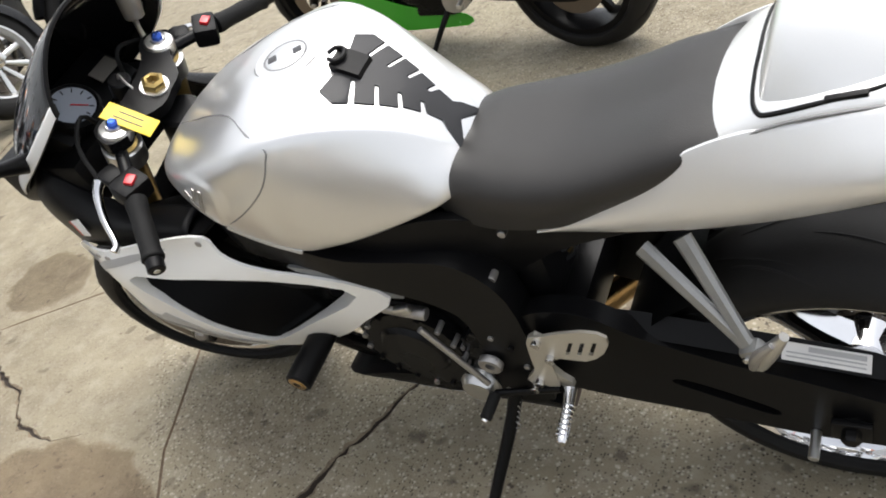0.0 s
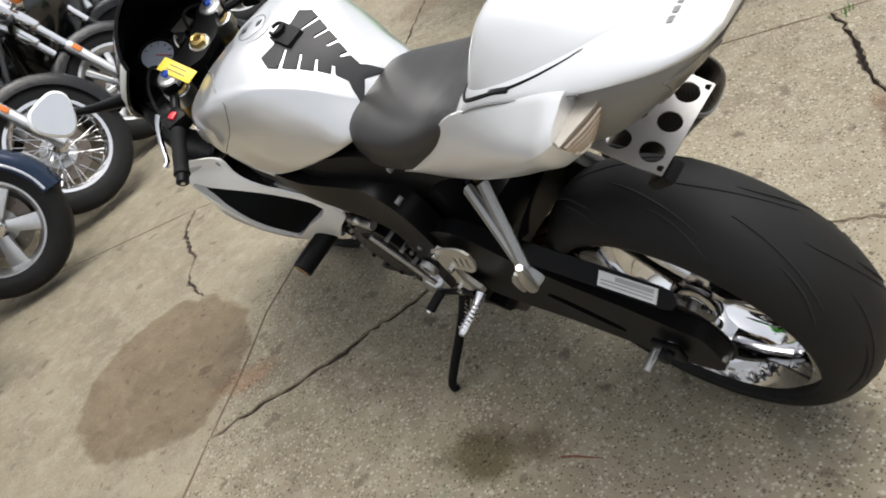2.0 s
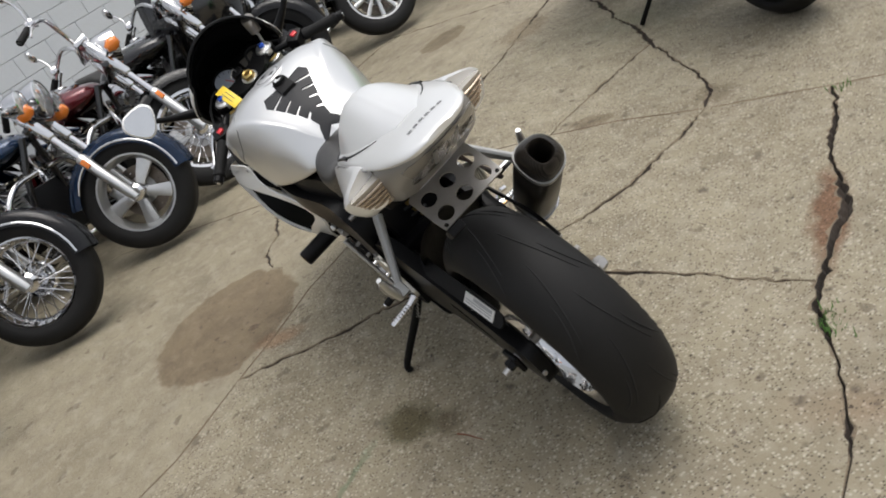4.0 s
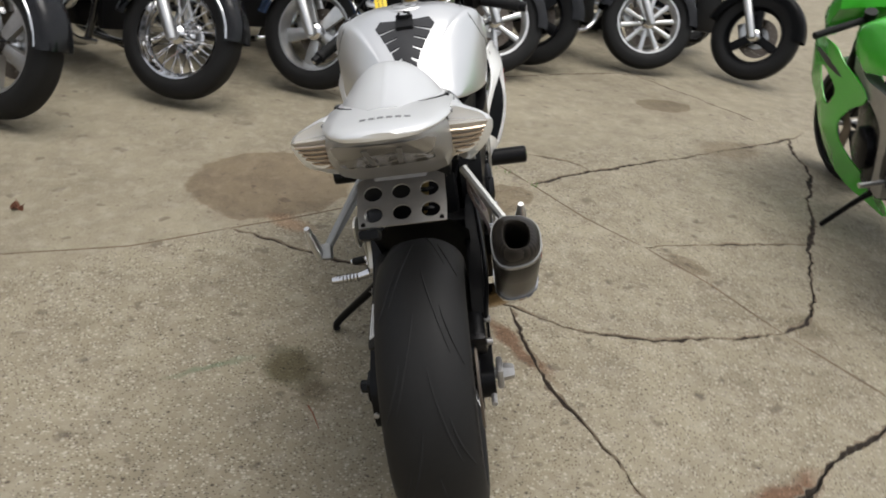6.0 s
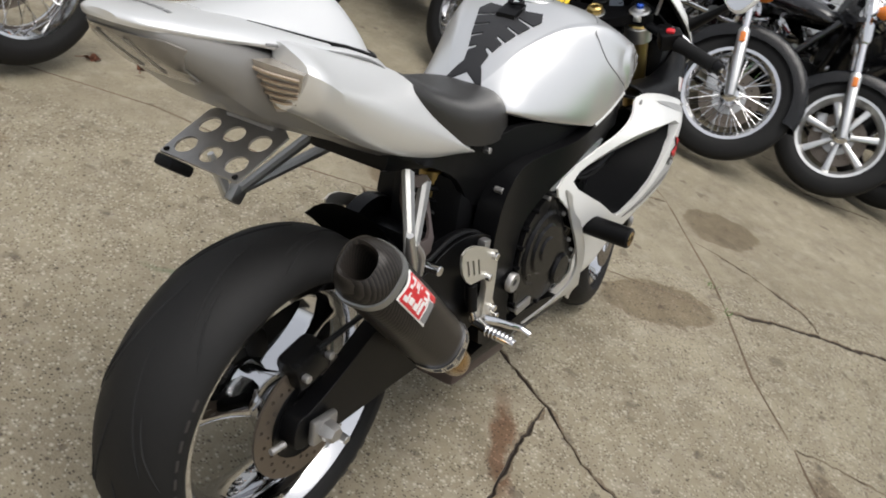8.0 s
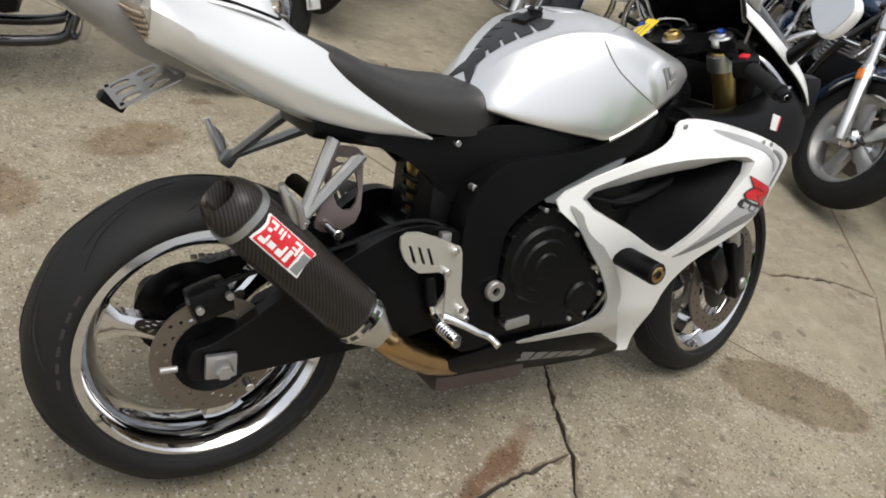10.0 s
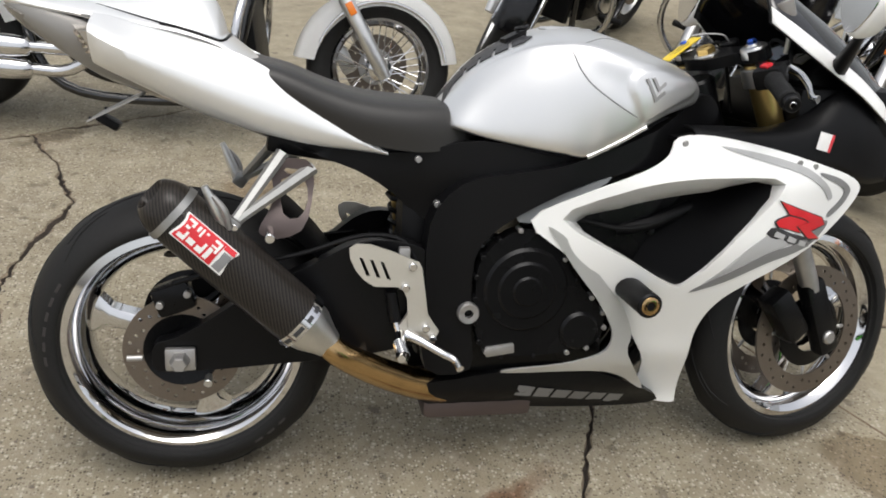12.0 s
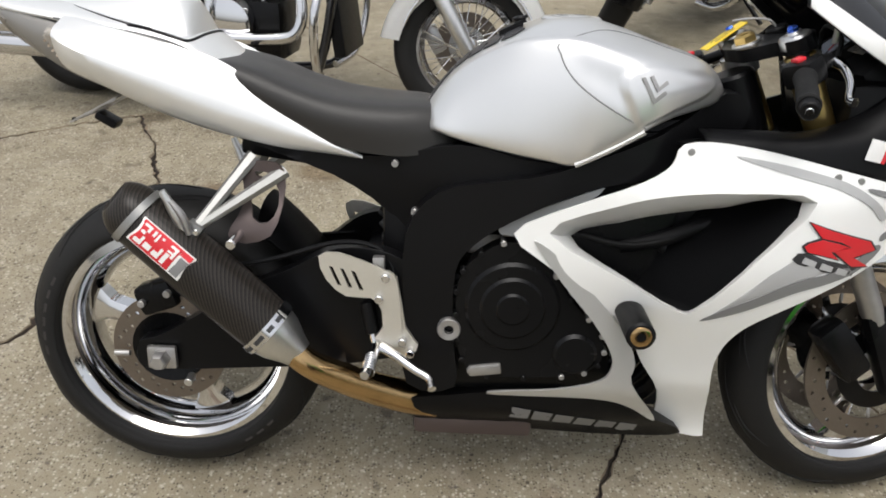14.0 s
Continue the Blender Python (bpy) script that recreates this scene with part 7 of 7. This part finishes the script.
    # exhausts on the right
    for k, (x0, zz) in enumerate(((0.98, 0.31), (0.62, 0.23))):
        P("exhaust_pipe", tube([(x0 - 0.06, -0.10, 0.56), (x0 + 0.03, -0.17, 0.50), (x0 + 0.03, -0.20, 0.36), (x0 - 0.12, -0.215, zz + 0.01), (0.35, -0.22, zz)], 0.022, 14, 5), CHROME, "chrome exhaust pipe")
        P("silencer", tube([(0.36, -0.22, zz), (0.30, -0.225, zz), (-0.15, -0.235, zz), (-0.36, -0.24, zz), (-0.38, -0.24, zz)], [0.026, 0.042, 0.044, 0.046, 0.040], 20, 2), CHROME, "long chrome silencer")
    P("radiator", block((0.05, 0.26, 0.30), 0.012, pose(1.13, 0, 0.40, 0, -8)), PLASTIC)
    if crash_bar:
        for s in (1, -1):
            P("crash_bar", tube([(1.17, s * 0.04, 0.62), (1.15, s * 0.22, 0.60), (1.13, s * 0.34, 0.48), (1.12, s * 0.34, 0.32), (1.10, s * 0.24, 0.20), (1.06, s * 0.10, 0.17)], 0.016, 12, 6), CHROME, "chrome crash bar")
    if stand_out:
        P("side_stand", tube([(0.66, 0.14, 0.16), (0.68, 0.24, 0.10), (0.70, 0.32, 0.058)], 0.012, 10, 3), SATIN_BLACK)
    if fairing:
        shell = [(1.00, [(0, 1.16), (0.20, 1.14), (0.36, 1.02), (0.39, 0.78), (0.33, 0.46), (0.22, 0.34)]), (1.22, [(0, 1.13), (0.19, 1.11), (0.34, 0.98), (0.36, 0.76), (0.29, 0.48), (0.18, 0.38)]),
                 (1.40, [(0, 1.02), (0.12, 1.00), (0.23, 0.91), (0.25, 0.79), (0.20, 0.70), (0.13, 0.66)]), (1.46, [(0, 0.94), (0.06, 0.93), (0.12, 0.88), (0.13, 0.82), (0.10, 0.77), (0.06, 0.75)])]
        fs = P("front_fairing", loft(shell, 4, 4, False, False), paint, "black touring fairing")
        sol = fs.modifiers.new("thickness", 'SOLIDIFY'); sol.thickness = 0.004
    if screen:
        sc = loft([(1.12, [(0, 1.45), (0.10, 1.44), (0.19, 1.38), (0.22, 1.25)]), (1.17, [(0, 1.30), (0.12, 1.29), (0.22, 1.22), (0.24, 1.12)]), (1.24, [(0, 1.08), (0.10, 1.07), (0.18, 1.02), (0.20, 0.98)])], 3, 3, False, False)
        bmesh.ops.solidify(sc, geom=sc.faces[:], thickness=0.003)
        P("windshield", sc, TAIL_LENS, "clear touring windshield")
    if bags:
        for s in (1, -1):
            P("saddle_bag", block((0.52, 0.20, 0.30), 0.06, pose(0.02, s * 0.26, 0.50), 3), paint, "hard saddle bag")
    return b


cruiser(0.612, 1.715, -10, "white and chrome cruiser with wire wheels on cracked concrete", PEARL, PEARL, "wire", steer=12, lean=7, radius=0.285, rear_disc=False)
cruiser(2.049, 1.888, -132, "black touring cruiser with dark cast wheels facing the lot", GLOSS_BLACK, GLOSS_BLACK, "cast5", steer=17, radius=0.318, rim=STEEL, bags=True, lamps=3)
cruiser(2.556, 1.265, -130, "black cruiser with wire wheel and triple headlamps", GLOSS_BLACK, GLOSS_BLACK, "wire", steer=25, radius=0.306, hub_cap=True, lamps=3, disc=False)
cruiser(2.962, 0.650, -128, "dark blue cruiser with polished five-spoke wheel", BLUE, BLUE, "cast5", steer=20, radius=0.302, rim=ALU, lamps=3)
cruiser(3.322, 0.178, -128, "black and dark red cruiser with wire front wheel", MAROON, GLOSS_BLACK, "wire", steer=44, radius=0.335, width=0.10, lamps=1, trim=False, crash_bar=True)
cruiser(3.705, -0.366, -128, "black road motorcycle with cast wheel and drilled disc", GLOSS_BLACK, GLOSS_BLACK, "cast7", steer=43, radius=0.318, width=0.11, rim=ALU, lamps=1, trim=False, crash_bar=False)
cruiser(4.283, -1.520, -125, "black and dark blue cruiser with bright multi-spoke wheel", BLUE, GLOSS_BLACK, "cast10", steer=33, radius=0.319, width=0.12, rim=ALU, lamps=1, trim=False)
cruiser(5.15, -2.02, -125, "dark cruiser with silver cast wheel in the second place", BLUE, GLOSS_BLACK, "cast5", steer=38, radius=0.32, width=0.12, rim=ALU, lamps=1, trim=False, crash_bar=False)
cruiser(4.30, -2.30, -150, "black naked motorcycle with black wheels", GLOSS_BLACK, SATIN_BLACK, "cast3", steer=20, radius=0.31, width=0.125, rim=SATIN_BLACK, covers=SATIN_BLACK, trim=False, crash_bar=False, amber=False)
cruiser(1.35, 2.62, -135, "black and silver touring cruiser with a windshield", GLOSS_BLACK, GLOSS_BLACK, "cast5", steer=30, radius=0.315, rim=ALU, lamps=3, screen=True)
cruiser(4.05, -0.66, -132, "black touring motorcycle with a dark screen and black wheels", GLOSS_BLACK, GLOSS_BLACK, "cast5", steer=25, radius=0.32, width=0.12, rim=SATIN_BLACK, covers=SATIN_BLACK, legs=SATIN_BLACK, fairing=True, trim=False, bags=True, amber=False)


# ---- the green sports motorcycle ----
def green_bike():
    b = root("motorcycle", pose(1.03, -1.90, 0.004, 0, 0, -10.5) @ pose(0, 0, 0, -11), "green and black sports motorcycle on its side stand", "motorcycle", "parked motorcycles")
    P = lambda n, bm, m, l="": part(n, bm, m, b, l)
    for nm, x, r, w, z in (("rear_wheel", 0, 0.312, 0.178, 0.306), ("front_wheel", 1.40, 0.300, 0.122, 0.294)):
        wh = part(nm, rod((0, -0.13, 0), (0, 0.13, 0), 0.012), STEEL, b)
        wh.location = (x, 0, z)
        if x:
            wh.rotation_euler = (0, 0, radians(12))
        sport_tyre(wh, r, w, 0.218, treads=10)
        ww = w * 0.40
        part("rim", lathe([(0.230, -ww), (0.214, -ww * 0.8), (0.196, 0), (0.214, ww * 0.8), (0.230, ww), (0.206, ww), (0.184, 0), (0.206, -ww)], 64, closed=True), SATIN_BLACK, wh)
        for k in range(6):
            sp_ = part("spoke", spoke_mesh("cast10", 0.215, 0, 6), SATIN_BLACK, wh)
            sp_.matrix_basis = pose(0, 0, 0, 0, 60 * k)
        part("brake_disc", lathe([(0.07, 0.070), (0.13, 0.070), (0.13, 0.075), (0.07, 0.075)], 48, closed=True), DISC, wh)
    fy = lambda x, z: 0.19 + 0.07 * sm((x - 0.62) / 0.4) - 0.08 * sm((0.45 - z) / 0.3) - 0.06 * sm((x - 1.2) / 0.25)
    for s in (1, -1):
        P("swing_arm", panel(ARM_R, side_lay(arm_y, s), 0.034), SATIN_BLACK, "black swing arm")
        P("frame_spar", panel(SPAR, side_lay(spar_y, s), 0.05, (), 0.03, 3), STEEL)
        f = P("side_fairing", panel([(0.66, 0.62), (0.85, 0.72), (0.95, 0.78), (1.15, 0.78), (1.40, 0.72), (1.42, 0.66), (1.25, 0.58), (1.10, 0.50), (1.03, 0.40), (1.00, 0.24), (0.80, 0.16), (0.52, 0.16), (0.50, 0.22), (0.70, 0.27), (0.82, 0.36), (0.85, 0.46), (0.78, 0.54)],
                                    side_lay(fy, s), 0.005, [[(0.90, 0.60), (1.00, 0.66), (1.10, 0.66), (1.02, 0.56), (0.95, 0.52)]], 0.03, 3, 3), GREEN, "green side fairing")
        part("side_stripe", panel([(0.86, 0.66), (1.0, 0.72), (1.2, 0.73), (1.1, 0.70), (0.98, 0.68)], side_lay(lambda x, z: fy(x, z) + 0.0015, s), 0.001, (), 0, 2), DARK_DECAL, f)
        P("tail_side", panel([(-0.20, 0.93), (0.0, 0.92), (0.2, 0.82), (0.42, 0.74), (0.40, 0.70), (0.2, 0.74), (-0.05, 0.83)], side_lay(lambda x, z: 0.115, s), 0.10, (), 0.03, 3), GREEN)
        P("heel_guard", panel([(0.33, 0.52), (0.44, 0.50), (0.47, 0.36), (0.43, 0.34), (0.40, 0.44)], side_lay(lambda x, z: 0.165, s), 0.006, (), 0, 2), SATIN_BLACK)
        P("foot_peg", rod((0.42, s * 0.16, 0.35), (0.40, s * 0.26, 0.345), 0.011, 12), ALU)
        P("fork_leg", tube([(1.03, s * 0.10, 0.90), (1.20, s * 0.10, 0.58), (1.39, s * 0.10, 0.29)], [0.027, 0.027, 0.022], 16), SATIN_BLACK)
        P("clip_on", rod((1.05, s * 0.12, 0.86), (0.96, s * 0.34, 0.82), 0.016, 14), GRIP)
        P("mirror", block((0.06, 0.11, 0.08), 0.025, pose(1.22, s * 0.33, 1.01)), SATIN_BLACK)
    P("fuel_tank", loft([(x, tank_section(*r)) for x, *r in TANK_ROWS], 4, 3), GREEN, "green fuel tank")
    P("seat", loft(SEAT, 4, 4), VINYL)
    P("seat_cowl", loft(COWL, 4, 4), GREEN, "green tail cowl")
    P("engine", block((0.40, 0.30, 0.36), 0.05, pose(0.70, 0, 0.40)), ENGINE)
    P("generator_cover", lathe([(0, 0.19), (0.07, 0.188), (0.09, 0.175), (0.095, 0.13)], 36, pose(0.70, 0, 0.40)), ENGINE)
    P("undertail", loft(UNDER, 3, 3), SATIN_BLACK)
    P("upper_cowl", loft([(1.12, [(0, 1.08), (0.12, 1.06), (0.19, 0.98), (0.20, 0.90)]), (1.28, [(0, 1.01), (0.12, 0.98), (0.21, 0.88), (0.21, 0.78)]), (1.46, [(0, 0.88), (0.08, 0.86), (0.13, 0.80), (0.12, 0.72)]), (1.52, [(0, 0.80), (0.03, 0.79), (0.04, 0.77), (0.03, 0.75)])], 3, 3), GREEN)
    P("silencer", tube([(0.42, -0.16, 0.25), (0.30, -0.19, 0.30), (0.10, -0.21, 0.42), (-0.12, -0.22, 0.55)], [0.028, 0.045, 0.055, 0.05], 20, 4), STEEL)
    P("front_fender", fender(0.325, 0.14, 20, 140, 0.05), GREEN).matrix_basis = pose(1.40, 0, 0.294)
    P("rear_hugger", fender(0.335, 0.20, 20, 80, 0.05), PLASTIC).matrix_basis = pose(0, 0, 0.306)
    P("side_stand", tube([(0.55, 0.12, 0.28), (0.60, 0.20, 0.19), (0.66, 0.30, 0.065)], [0.015, 0.012, 0.012], 10, 3), SATIN_BLACK, "black side stand")
    return b


green_bike()
